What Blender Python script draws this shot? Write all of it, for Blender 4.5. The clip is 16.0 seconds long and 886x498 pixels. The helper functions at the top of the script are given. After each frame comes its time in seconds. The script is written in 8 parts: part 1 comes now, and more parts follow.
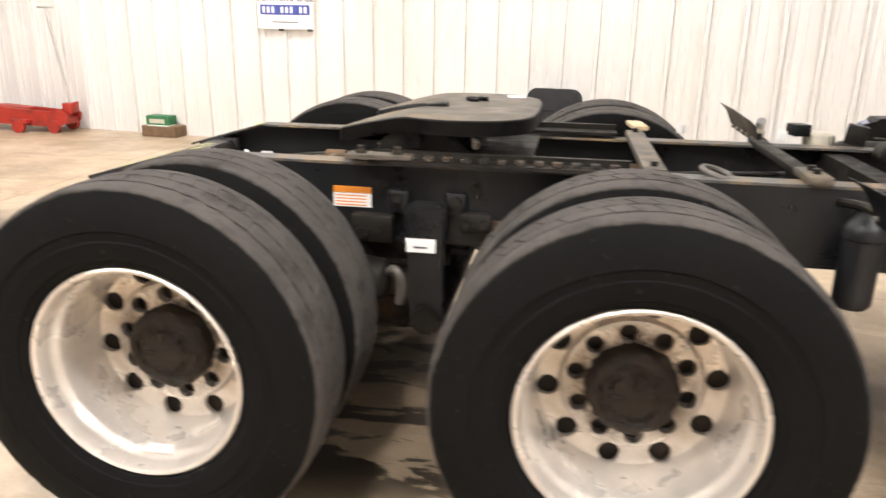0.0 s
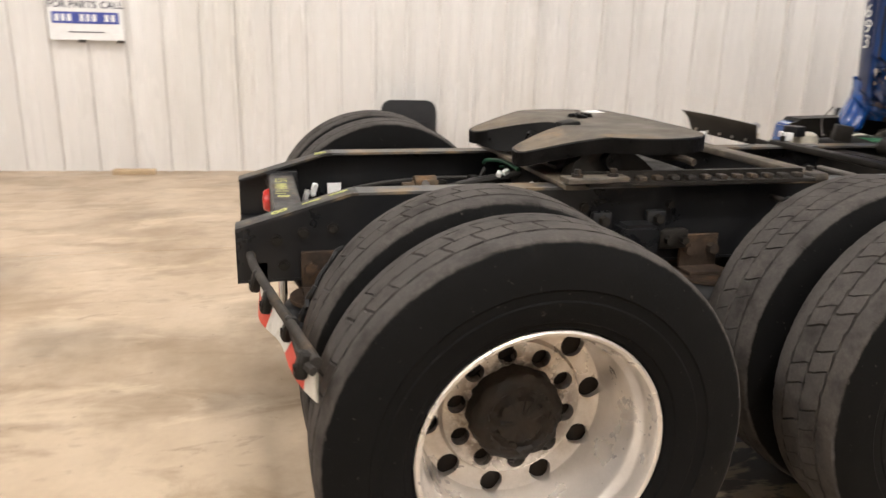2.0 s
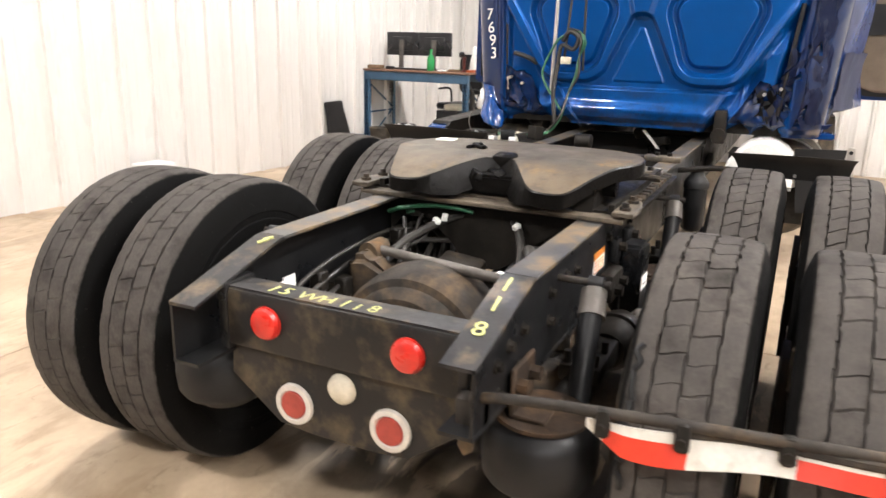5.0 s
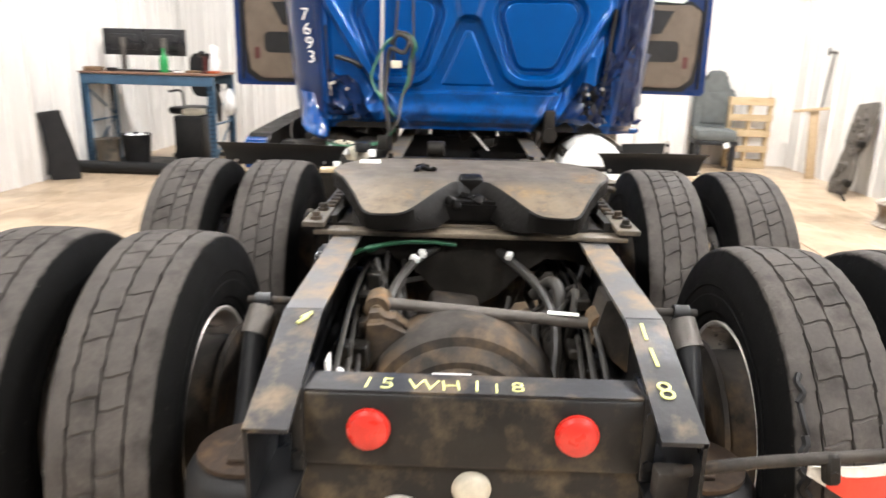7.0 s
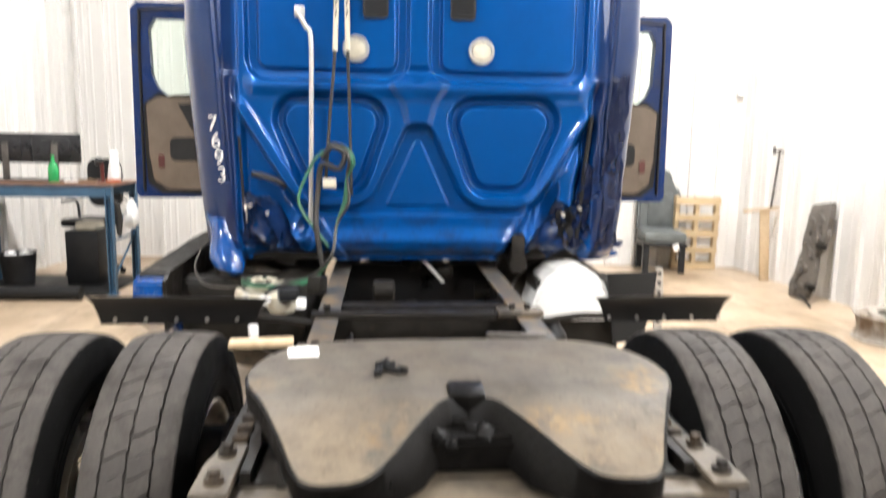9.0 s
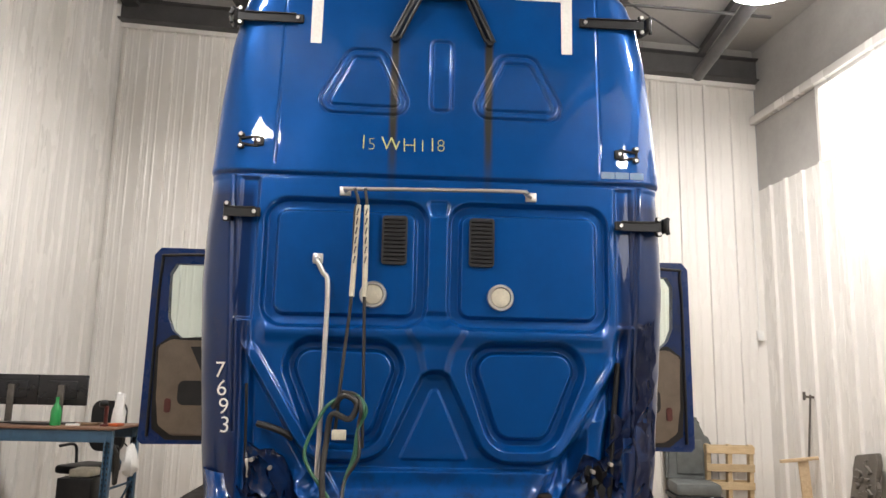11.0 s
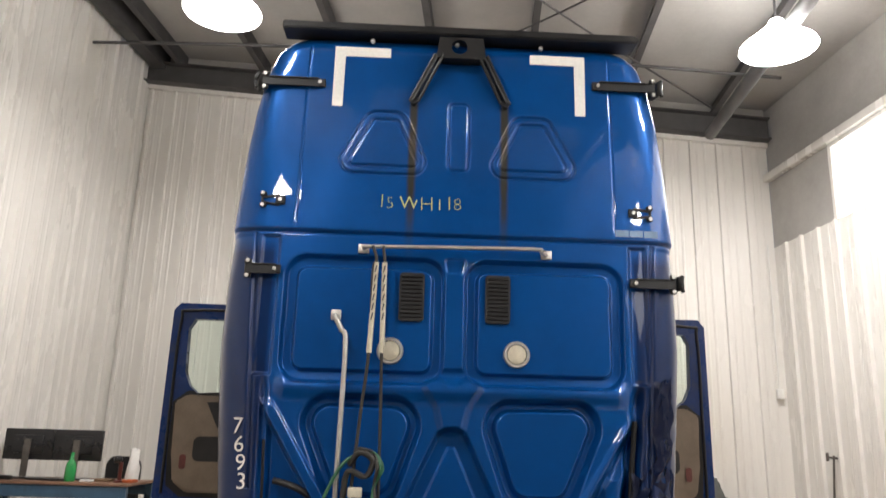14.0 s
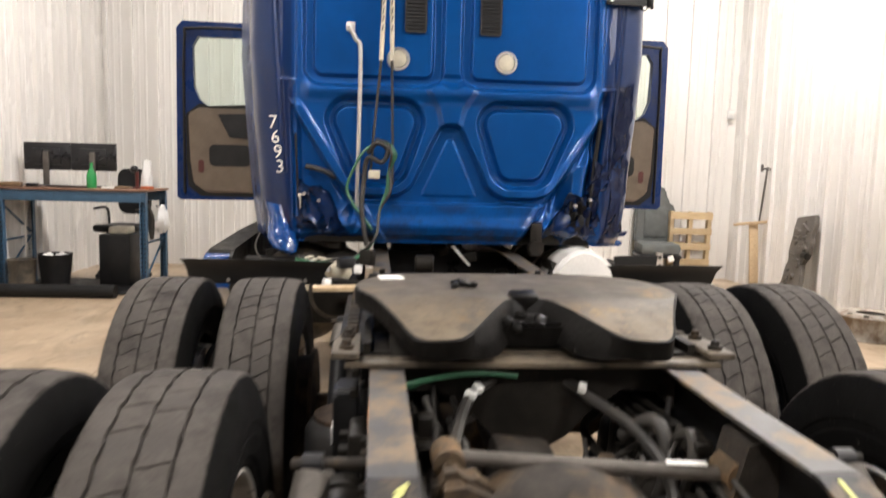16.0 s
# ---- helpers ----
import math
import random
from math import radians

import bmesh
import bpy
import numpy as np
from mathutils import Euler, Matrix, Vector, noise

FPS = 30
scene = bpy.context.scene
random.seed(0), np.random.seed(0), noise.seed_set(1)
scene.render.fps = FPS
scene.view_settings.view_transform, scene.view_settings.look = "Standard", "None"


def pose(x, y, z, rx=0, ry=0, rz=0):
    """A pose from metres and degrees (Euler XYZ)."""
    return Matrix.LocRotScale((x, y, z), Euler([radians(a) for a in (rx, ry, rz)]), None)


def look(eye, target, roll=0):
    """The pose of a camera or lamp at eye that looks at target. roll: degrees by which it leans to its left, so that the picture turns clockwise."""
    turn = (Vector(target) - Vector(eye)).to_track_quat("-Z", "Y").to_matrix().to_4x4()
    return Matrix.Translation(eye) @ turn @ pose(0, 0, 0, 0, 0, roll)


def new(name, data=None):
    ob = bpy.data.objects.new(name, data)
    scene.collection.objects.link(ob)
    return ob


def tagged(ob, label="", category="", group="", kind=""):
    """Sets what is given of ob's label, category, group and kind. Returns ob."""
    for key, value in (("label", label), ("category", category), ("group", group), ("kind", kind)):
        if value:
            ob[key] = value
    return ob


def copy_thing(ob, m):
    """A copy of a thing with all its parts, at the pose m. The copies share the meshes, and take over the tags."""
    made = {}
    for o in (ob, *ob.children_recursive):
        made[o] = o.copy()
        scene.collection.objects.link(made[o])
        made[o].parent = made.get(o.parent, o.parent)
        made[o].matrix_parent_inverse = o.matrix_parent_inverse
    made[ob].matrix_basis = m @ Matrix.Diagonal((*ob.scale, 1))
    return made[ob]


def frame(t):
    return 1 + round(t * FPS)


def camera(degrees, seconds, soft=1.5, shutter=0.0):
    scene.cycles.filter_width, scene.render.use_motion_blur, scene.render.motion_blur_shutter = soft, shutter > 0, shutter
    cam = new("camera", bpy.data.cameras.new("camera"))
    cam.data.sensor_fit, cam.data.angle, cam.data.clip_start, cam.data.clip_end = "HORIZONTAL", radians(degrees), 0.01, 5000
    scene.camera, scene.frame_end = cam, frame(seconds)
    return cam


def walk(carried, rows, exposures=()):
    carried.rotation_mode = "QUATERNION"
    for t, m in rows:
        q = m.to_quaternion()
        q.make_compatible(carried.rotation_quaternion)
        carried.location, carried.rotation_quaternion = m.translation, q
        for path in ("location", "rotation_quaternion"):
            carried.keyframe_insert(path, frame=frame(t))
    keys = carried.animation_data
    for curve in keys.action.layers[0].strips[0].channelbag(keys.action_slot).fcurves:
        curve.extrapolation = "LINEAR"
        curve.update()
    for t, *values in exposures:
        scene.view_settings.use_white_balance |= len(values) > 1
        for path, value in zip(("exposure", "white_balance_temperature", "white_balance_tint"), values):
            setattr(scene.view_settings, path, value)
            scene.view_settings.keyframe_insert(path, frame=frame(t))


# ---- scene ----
cam = camera(62.2, 16.0, shutter=0.5)
PATH = [
    (0, (1.112, -2.845, 1.416), (0.801, -0.962, 0.817), 1.1),
    (0.5, (0.686, -2.847, 1.437), (0.384, -0.961, 0.843), 0.7),
    (1, (0.258, -2.818, 1.434), (0.043, -0.918, 0.849), 1.0),
    (1.5, (-0.143, -2.702, 1.404), (-0.012, -0.792, 0.823), 1.1),
    (2, (-0.551, -2.625, 1.41), (-0.067, -0.767, 0.849), 1.5),
    (2.5, (-0.835, -2.516, 1.434), (-0.063, -0.754, 0.886), 0.5),
    (3, (-1.158, -2.253, 1.441), (-0.063, -0.674, 0.887), 0.9),
    (3.5, (-1.473, -2.012, 1.46), (-0.107, -0.66, 0.908), 0.9),
    (4, (-1.728, -1.737, 1.496), (-0.134, -0.662, 0.943), 1.1),
    (4.5, (-1.88, -1.334, 1.509), (-0.209, -0.391, 0.946), 1.5),
    (4.7, (-1.919, -1.186, 1.497), (-0.226, -0.279, 0.942), 1.5),
    (6.8, (-1.920, -0.006, 1.544), (0.001, 0.114, 1.000), 1.3),
    (7, (-1.832, 0.045, 1.536), (0.093, 0.079, 0.994), 1.4),
    (7.2, (-1.742, 0.079, 1.530), (0.182, -0.013, 0.990), 1.4),
    (7.5, (-1.578, 0.119, 1.555), (0.339, -0.035, 1.007), 1.2),
    (8, (-1.323, 0.154, 1.599), (0.593, -0.016, 1.051), 1.0),
    (8.5, (-1.089, 0.198, 1.634), (0.827, 0.016, 1.088), 0.9),
    (9, (-0.882, 0.18, 1.63), (1.088, 0.014, 1.329), 0.9),
    (9.5, (-0.713, 0.159, 1.635), (1.278, 0.007, 1.738), 1.2),
    (10, (-0.691, 0.183, 1.617), (1.276, 0.048, 1.951), 1.1),
    (12.3, (-0.762, 0.186, 1.765), (1.206, 0.091, 2.11), 1.3),
    (12.5, (-0.777, 0.19, 1.767), (1.184, 0.097, 2.146), 1.3),
    (13, (-0.786, 0.18, 1.76), (1.154, 0.101, 2.238), 1.4),
    (13.5, (-0.758, 0.18, 1.725), (1.175, 0.109, 2.236), 1.5),
    (14, (-0.753, 0.196, 1.669), (1.185, 0.125, 2.156), 1.6),
    (14.5, (-0.797, 0.212, 1.613), (1.177, 0.106, 1.918), 1.5),
    (15, (-0.966, 0.22, 1.601), (1.026, 0.044, 1.658), 1.4),
    (15.5, (-1.181, 0.254, 1.534), (0.808, 0.067, 1.446), 1.4),
    (16, (-1.42, 0.424, 1.456), (0.559, 0.239, 1.232), 1.5),
]
EXPOSURE = [(0.0, 0.0, 6350, 12), (0.5, -0.35, 6280, 11), (1.0, -0.72, 6400, 13), (1.7, -0.62, 6400, 13), (2.5, -0.45, 6400, 13), (3.5, -0.25, 6400, 13), (4.7, 0.1, 6350, 13), (7.0, 0.42, 6150, 11), (8.5, 0.5, 6100, 10), (9.2, 0.2, 6150, 10), (10.0, -0.58, 6400, 11), (12.5, -0.60, 6450, 12), (13.0, -0.68, 6400, 11), (14.5, -0.8, 6500, 12), (15.0, -0.7, 6500, 13), (15.5, -0.6, 6500, 13), (16.0, -0.25, 6500, 13)]
walk(cam, [(t, look(eye, target, roll)) for t, eye, target, roll in PATH], EXPOSURE)

# ---- world: a closed shop, so only a faint sky outside ----
world = bpy.data.worlds.new("world")
world.use_nodes = True
world.node_tree.nodes["Background"].inputs[0].default_value = (0.75, 0.85, 1.0, 1)
world.node_tree.nodes["Background"].inputs[1].default_value = 0.3
scene.world = world

# The shop stands turned six degrees from the truck; its corner is the room's origin
ROOM = pose(8.3, -4.44, 0, 0, 0, -6.0)
ROOM_W, ROOM_L = 8.64, 20.0
EAVE_R, EAVE_L, LIFT = 5.55, 6.45, 0.50


# ---- helpers for building ----
def box(bm, c, s, rot=(0, 0, 0), bev=0.0, seg=2):
    m = Matrix.Translation(c) @ Euler([radians(a) for a in rot]).to_matrix().to_4x4() @ Matrix.Diagonal((s[0], s[1], s[2], 1))
    out = bmesh.ops.create_cube(bm, size=1, matrix=m)
    if bev:
        edges = list({e for v in out["verts"] for e in v.link_edges})
        bmesh.ops.bevel(bm, geom=edges, offset=bev, segments=seg, profile=0.5, affect="EDGES", clamp_overlap=True)


def cyl(bm, p0, p1, r, r2=None, seg=20, caps=True):
    p0, p1 = Vector(p0), Vector(p1)
    d = p1 - p0
    m = Matrix.Translation((p0 + p1) / 2) @ d.to_track_quat("Z", "Y").to_matrix().to_4x4()
    bmesh.ops.create_cone(bm, cap_ends=caps, cap_tris=False, segments=seg, radius1=r, radius2=r if r2 is None else r2, depth=d.length, matrix=m)


def smooth_path(pts, n=6):
    pts = [Vector(p) for p in pts]
    if len(pts) < 3:
        return pts
    ext = [2 * pts[0] - pts[1]] + pts + [2 * pts[-1] - pts[-2]]
    out = []
    for i in range(1, len(ext) - 2):
        a, b, c, d = ext[i - 1:i + 3]
        for k in range(n):
            t = k / n
            out.append(0.5 * ((2 * b) + (c - a) * t + (2 * a - 5 * b + 4 * c - d) * t * t + (3 * b - a - 3 * c + d) * t ** 3))
    return out + [pts[-1]]


def tube(bm, pts, r, seg=8, n=6, smooth=True):
    pts = smooth_path(pts, n) if smooth else [Vector(p) for p in pts]
    rings, up = [], Vector((0.13, 0.31, 0.94))
    for i, p in enumerate(pts):
        d = (pts[min(i + 1, len(pts) - 1)] - pts[max(i - 1, 0)]).normalized()
        up = (up - d * up.dot(d))
        up = up.normalized() if up.length > 1e-4 else d.orthogonal().normalized()
        side = d.cross(up)
        rings.append([bm.verts.new(p + r * (math.cos(a) * up + math.sin(a) * side)) for a in [2 * math.pi * k / seg for k in range(seg)]])
    for a, b in zip(rings, rings[1:]):
        for k in range(seg):
            bm.faces.new((a[k], a[(k + 1) % seg], b[(k + 1) % seg], b[k]))
    bm.faces.new(rings[0][::-1])
    bm.faces.new(rings[-1])


def lathe(bm, prof, seg=48, axis="Y", at=(0, 0, 0), arc=1.0):
    """prof: (radius, distance along the axis); a closed turn, or a part of one."""
    closed = arc >= 1.0
    n = seg if closed else seg + 1
    rings = []
    for k in range(n):
        a = 2 * math.pi * arc * k / seg
        c, s = math.cos(a), math.sin(a)
        ring = []
        for r, h in prof:
            p = {"X": (h, r * c, r * s), "Y": (r * c, h, r * s), "Z": (r * c, r * s, h)}[axis]
            ring.append(bm.verts.new((p[0] + at[0], p[1] + at[1], p[2] + at[2])))
        rings.append(ring)
    for k in range(seg):
        a, b = rings[k], rings[(k + 1) % n]
        for j in range(len(prof) - 1):
            try:
                bm.faces.new((a[j], a[j + 1], b[j + 1], b[j]))
            except ValueError:
                pass


def prism(bm, poly, place, t0, t1):
    """A flat outline poly (u, v) with thickness t0..t1; place(u, v, t) gives the point."""
    lo = [bm.verts.new(place(u, v, t0)) for u, v in poly]
    hi = [bm.verts.new(place(u, v, t1)) for u, v in poly]
    bm.faces.new(lo[::-1])
    bm.faces.new(hi)
    for i in range(len(poly)):
        j = (i + 1) % len(poly)
        bm.faces.new((lo[i], lo[j], hi[j], hi[i]))


YZ = lambda u, v, t: (t, u, v)
XZ = lambda u, v, t: (u, t, v)


def rounded(w, h, r, n=5, c=(0, 0)):
    pts = []
    for cx, cy, a0 in ((w / 2 - r, h / 2 - r, 0), (-w / 2 + r, h / 2 - r, 90), (-w / 2 + r, -h / 2 + r, 180), (w / 2 - r, -h / 2 + r, 270)):
        for k in range(n + 1):
            a = radians(a0 + 90 * k / n)
            pts.append((c[0] + cx + r * math.cos(a), c[1] + cy + r * math.sin(a)))
    return pts


def mesh_from(bm, name, material, angle=38):
    bmesh.ops.recalc_face_normals(bm, faces=bm.faces[:])
    for f in bm.faces:
        f.smooth = True
    for e in bm.edges:
        e.smooth = len(e.link_faces) == 2 and e.calc_face_angle(0) < radians(angle)
    me = bpy.data.meshes.new(name)
    bm.to_mesh(me)
    bm.free()
    if material:
        me.materials.append(material)
    return me


def part(name, bm, material, parent=None, label="", m=None, angle=38):
    ob = new(name, mesh_from(bm, name, material, angle))
    ob.parent = parent
    if m is not None:
        ob.matrix_basis = m
    if label:
        tagged(ob, label)
    return ob


def thing(name, m, label, category, group="", kind=""):
    ob = new(name)
    ob.empty_display_size = 0.1
    ob.matrix_basis = m
    return tagged(ob, label, category, group, kind)


def cut(bm, cutter, name):
    """bm with the closed forms of cutter taken out."""
    a, b = new("cut_a", mesh_from(bm, "cut_a", None)), new("cut_b", mesh_from(cutter, "cut_b", None))
    mod = a.modifiers.new("cut", "BOOLEAN")
    mod.object, mod.operation, mod.solver = b, "DIFFERENCE", "EXACT"
    bpy.context.view_layer.update()
    out = bmesh.new()
    out.from_mesh(a.evaluated_get(bpy.context.evaluated_depsgraph_get()).to_mesh())
    for o in (a, b):
        me = o.data
        bpy.data.objects.remove(o)
        bpy.data.meshes.remove(me)
    return out


def lettering(name, text, size, material, m, parent=None, depth=0.0015, align="LEFT", label="", spacing=1.0, thin=0.0):
    cu = bpy.data.curves.new(name, "FONT")
    cu.offset = thin
    cu.body, cu.size, cu.extrude, cu.align_x, cu.space_character, cu.resolution_u = text, size, depth, align, spacing, 3
    tmp = new("letters", cu)
    bpy.context.view_layer.update()
    me = bpy.data.meshes.new_from_object(tmp.evaluated_get(bpy.context.evaluated_depsgraph_get()))
    bpy.data.objects.remove(tmp)
    me.materials.clear()
    me.materials.append(material)
    ob = new(name, me)
    ob.parent = parent
    ob.matrix_basis = m
    if label:
        tagged(ob, label)
    return ob


def basis(o, x, y):
    """A pose at o whose x and y axes run along x and y."""
    x, y = Vector(x).normalized(), Vector(y).normalized()
    z = x.cross(y)
    return Matrix(((x[0], y[0], z[0], o[0]), (x[1], y[1], z[1], o[1]), (x[2], y[2], z[2], o[2]), (0, 0, 0, 1)))


# ---- materials ----
def surface(name, c1, c2=None, rough=0.5, rvar=0.15, metal=0.0, scale=6.0, fine=90.0, bump=0.15, stain=None, stain_scale=2.5, stain_at=0.55, stain_soft=0.12,
            coat=0.0, spec=0.5, fine_mix=0.25, random_tint=0.0, stretch=(1, 1, 1), bump_dist=0.002):
    m = bpy.data.materials.new(name)
    m.use_nodes = True
    nt = m.node_tree
    N, L = nt.nodes, nt.links
    bsdf = N["Principled BSDF"]
    co = N.new("ShaderNodeTexCoord")
    mp = N.new("ShaderNodeMapping")
    mp.inputs["Scale"].default_value = stretch
    L.new(co.outputs["Object"], mp.inputs[0])

    def noise_tex(s, detail=5.0, rough_=0.6):
        n = N.new("ShaderNodeTexNoise")
        n.inputs["Scale"].default_value, n.inputs["Detail"].default_value, n.inputs["Roughness"].default_value = s, detail, rough_
        L.new(mp.outputs[0], n.inputs["Vector"])
        return n

    def mix(fac, a, b, blend="MIX"):
        x = N.new("ShaderNodeMix")
        x.data_type, x.blend_type = "RGBA", blend
        for sock, val in ((x.inputs[0], fac), (x.inputs[6], a), (x.inputs[7], b)):
            if isinstance(val, (tuple, float, int)):
                sock.default_value = (*val, 1) if isinstance(val, tuple) else val
            else:
                L.new(val, sock)
        return x.outputs[2]

    def ramp(src, lo, hi):
        r = N.new("ShaderNodeMapRange")
        r.inputs[1].default_value, r.inputs[2].default_value = lo, hi
        L.new(src, r.inputs[0])
        return r.outputs[0]

    n1, n2 = noise_tex(scale), noise_tex(fine, 3.0)
    c2 = c2 or tuple(v * 0.8 for v in c1)
    col = mix(ramp(n1.outputs[0], 0.35, 0.65), c1, c2)
    col = mix(ramp(n2.outputs[0], 0.3, 0.7), col, mix(fine_mix, col, tuple(v * 0.5 for v in c2)))
    if stain:
        ns = noise_tex(stain_scale, 7.0, 0.65)
        mask = ramp(ns.outputs[0], stain_at - stain_soft, stain_at + stain_soft)
        col = mix(mask, col, stain)
    if random_tint:
        oi = N.new("ShaderNodeObjectInfo")
        col = mix(ramp(oi.outputs["Random"], -0.2, 1.2), col, mix(random_tint, col, (0.0, 0.0, 0.0)))
    L.new(col, bsdf.inputs["Base Color"])
    rr = N.new("ShaderNodeMapRange")
    rr.inputs[1].default_value, rr.inputs[2].default_value, rr.inputs[3].default_value, rr.inputs[4].default_value = 0.3, 0.7, rough - rvar / 2, min(1.0, rough + rvar / 2)
    L.new(n1.outputs[0], rr.inputs[0])
    L.new(rr.outputs[0], bsdf.inputs["Roughness"])
    bsdf.inputs["Metallic"].default_value = metal
    bsdf.inputs["Specular IOR Level"].default_value = spec
    if coat:
        bsdf.inputs["Coat Weight"].default_value, bsdf.inputs["Coat Roughness"].default_value = coat, 0.025
    if bump:
        b = N.new("ShaderNodeBump")
        b.inputs["Strength"].default_value, b.inputs["Distance"].default_value = bump, bump_dist
        L.new(n2.outputs[0], b.inputs["Height"])
        L.new(b.outputs[0], bsdf.inputs["Normal"])
    return m


def glow(name, color, strength):
    m = bpy.data.materials.new(name)
    m.use_nodes = True
    b = m.node_tree.nodes["Principled BSDF"]
    b.inputs["Base Color"].default_value = (0.8, 0.8, 0.8, 1)
    b.inputs["Emission Color"].default_value = (*color, 1)
    b.inputs["Emission Strength"].default_value = strength
    return m


def extra(m):
    """Helpers to add layers over a surface(): noise, range, maths and a colour layer."""
    nt = m.node_tree
    N, L = nt.nodes, nt.links
    bsdf = N["Principled BSDF"]
    co = N.new("ShaderNodeTexCoord").outputs["Object"]
    sep = N.new("ShaderNodeSeparateXYZ")
    L.new(co, sep.inputs[0])

    def put(sock, v):
        if isinstance(v, (int, float, tuple)):
            sock.default_value = v
        else:
            L.new(v, sock)

    def noise(s, detail=4.0, rough=0.6):
        n = N.new("ShaderNodeTexNoise")
        n.inputs["Scale"].default_value, n.inputs["Detail"].default_value, n.inputs["Roughness"].default_value = s, detail, rough
        L.new(co, n.inputs["Vector"])
        return n

    def ramp(v, lo, hi, a=0.0, b=1.0):
        r = N.new("ShaderNodeMapRange")
        for i, x in enumerate((v, lo, hi, a, b)):
            put(r.inputs[i], x)
        return r.outputs[0]

    def op(kind, a, b=None):
        x = N.new("ShaderNodeMath")
        x.operation = kind
        put(x.inputs[0], a)
        if b is not None:
            put(x.inputs[1], b)
        return x.outputs[0]

    def blob(warp, c, r0, r1):
        """1 inside r0 of the place c, 0 beyond r1, its rim bent by the vector warp."""
        a = N.new("ShaderNodeVectorMath")
        a.operation = "ADD"
        put(a.inputs[0], co)
        put(a.inputs[1], warp)
        d = N.new("ShaderNodeVectorMath")
        d.operation = "DISTANCE"
        L.new(a.outputs[0], d.inputs[0])
        d.inputs[1].default_value = c
        return ramp(d.outputs["Value"], r1, r0)

    def layer(mask, color):
        mx = N.new("ShaderNodeMix")
        mx.data_type = "RGBA"
        L.new(mask, mx.inputs[0])
        L.new(bsdf.inputs["Base Color"].links[0].from_socket, mx.inputs[6])
        mx.inputs[7].default_value = (*color, 1)
        L.new(mx.outputs[2], bsdf.inputs["Base Color"])

    def warp(s, amount):
        n = noise(s, 5.0)
        v = N.new("ShaderNodeVectorMath")
        v.operation = "MULTIPLY_ADD"
        L.new(n.outputs["Color"], v.inputs[0])
        v.inputs[1].default_value, v.inputs[2].default_value = (amount,) * 3, (-amount / 2,) * 3
        return v.outputs[0]

    return N, L, bsdf, sep, noise, ramp, op, blob, layer, warp


def concrete():
    """Tan floor, worn in patches, with oil drips where trucks have stood and shade painted in under the truck."""
    m = surface("concrete_floor", (0.50, 0.390, 0.270), (0.37, 0.276, 0.182), rough=0.40, rvar=0.25, scale=1.3, fine=30, fine_mix=0.10, bump=0.10, stain=(0.22, 0.152, 0.088), stain_scale=1.1, stain_at=0.60, stain_soft=0.12)
    N, L, bsdf, sep, noise, ramp, op, blob, layer, warp = extra(m)
    stretch = N.new("ShaderNodeMapping")
    stretch.inputs["Scale"].default_value = (0.55, 1.5, 1.0)
    L.new(sep.inputs[0].links[0].from_socket, stretch.inputs[0])

    def smear(scale, detail, rough):
        n = N.new("ShaderNodeTexNoise")
        n.inputs["Scale"].default_value, n.inputs["Detail"].default_value, n.inputs["Roughness"].default_value, n.inputs["Distortion"].default_value = scale, detail, rough, 0.6
        L.new(stretch.outputs[0], n.inputs["Vector"])
        return n.outputs[0]

    layer(op("MULTIPLY", ramp(smear(3.0, 8.0, 0.66), 0.53, 0.64), 0.55), (0.235, 0.162, 0.094))
    layer(op("MULTIPLY", ramp(smear(2.1, 7.0, 0.62), 0.56, 0.66), 0.55), (0.60, 0.485, 0.345))
    layer(op("MULTIPLY", ramp(smear(7.5, 6.0, 0.7), 0.60, 0.68), 0.50), (0.17, 0.115, 0.065))
    layer(op("MULTIPLY", ramp(noise(17.0, 4.0, 0.65).outputs[0], 0.68, 0.73), 0.55), (0.11, 0.078, 0.048))
    # wet ground under the axles, with the truck's shade mixed into the colour
    wet_shade = op("MULTIPLY", op("MULTIPLY", ramp(sep.outputs[0], -0.1, 0.25), ramp(sep.outputs[0], 1.75, 1.35)), op("MULTIPLY", ramp(sep.outputs[1], -1.15, -0.85), ramp(sep.outputs[1], 0.9, 0.4)))
    layer(op("MULTIPLY", wet_shade, 0.40), (0.120, 0.090, 0.060))
    layer(op("MULTIPLY", op("MULTIPLY", wet_shade, ramp(smear(3.4, 5.0, 0.6), 0.465, 0.495)), 0.95), (0.022, 0.017, 0.012))
    w = warp(3.0, 0.75)
    # oil drips; the large ones under the frame also deepen its painted shade
    for c, r0, r1, k in (((-0.16, 0.10, 0), 0.06, 0.26, 0.6), ((-0.05, 0.42, 0), 0.05, 0.22, 0.45), ((0.25, 0.05, 0), 0.10, 0.34, 0.6), ((0.80, 0.10, 0), 0.35, 0.60, 0.6), ((0.72, -0.75, 0), 0.15, 0.42, 0.3), ((2.0, 0.0, 0), 0.35, 0.80, 0.8), ((1.35, 0.1, 0), 0.15, 0.4, 0.8),
                         ((-2.75, 1.35, 0), 0.25, 0.85, 0.7), ((-2.1, 2.0, 0), 0.1, 0.5, 0.4), ((-1.5, 0.9, 0), 0.05, 0.4, 0.4), ((-3.6, 0.2, 0), 0.1, 0.6, 0.4), ((3.4, -2.2, 0), 0.1, 0.5, 0.4), ((-1.9, -0.6, 0), 0.03, 0.20, 0.4), ((-2.3, 0.4, 0), 0.05, 0.35, 0.35), ((2.6, -0.2, 0), 0.1, 0.5, 0.7)):
        layer(op("MULTIPLY", blob(w, c, r0, r1), k), (0.045, 0.034, 0.024))
    return m


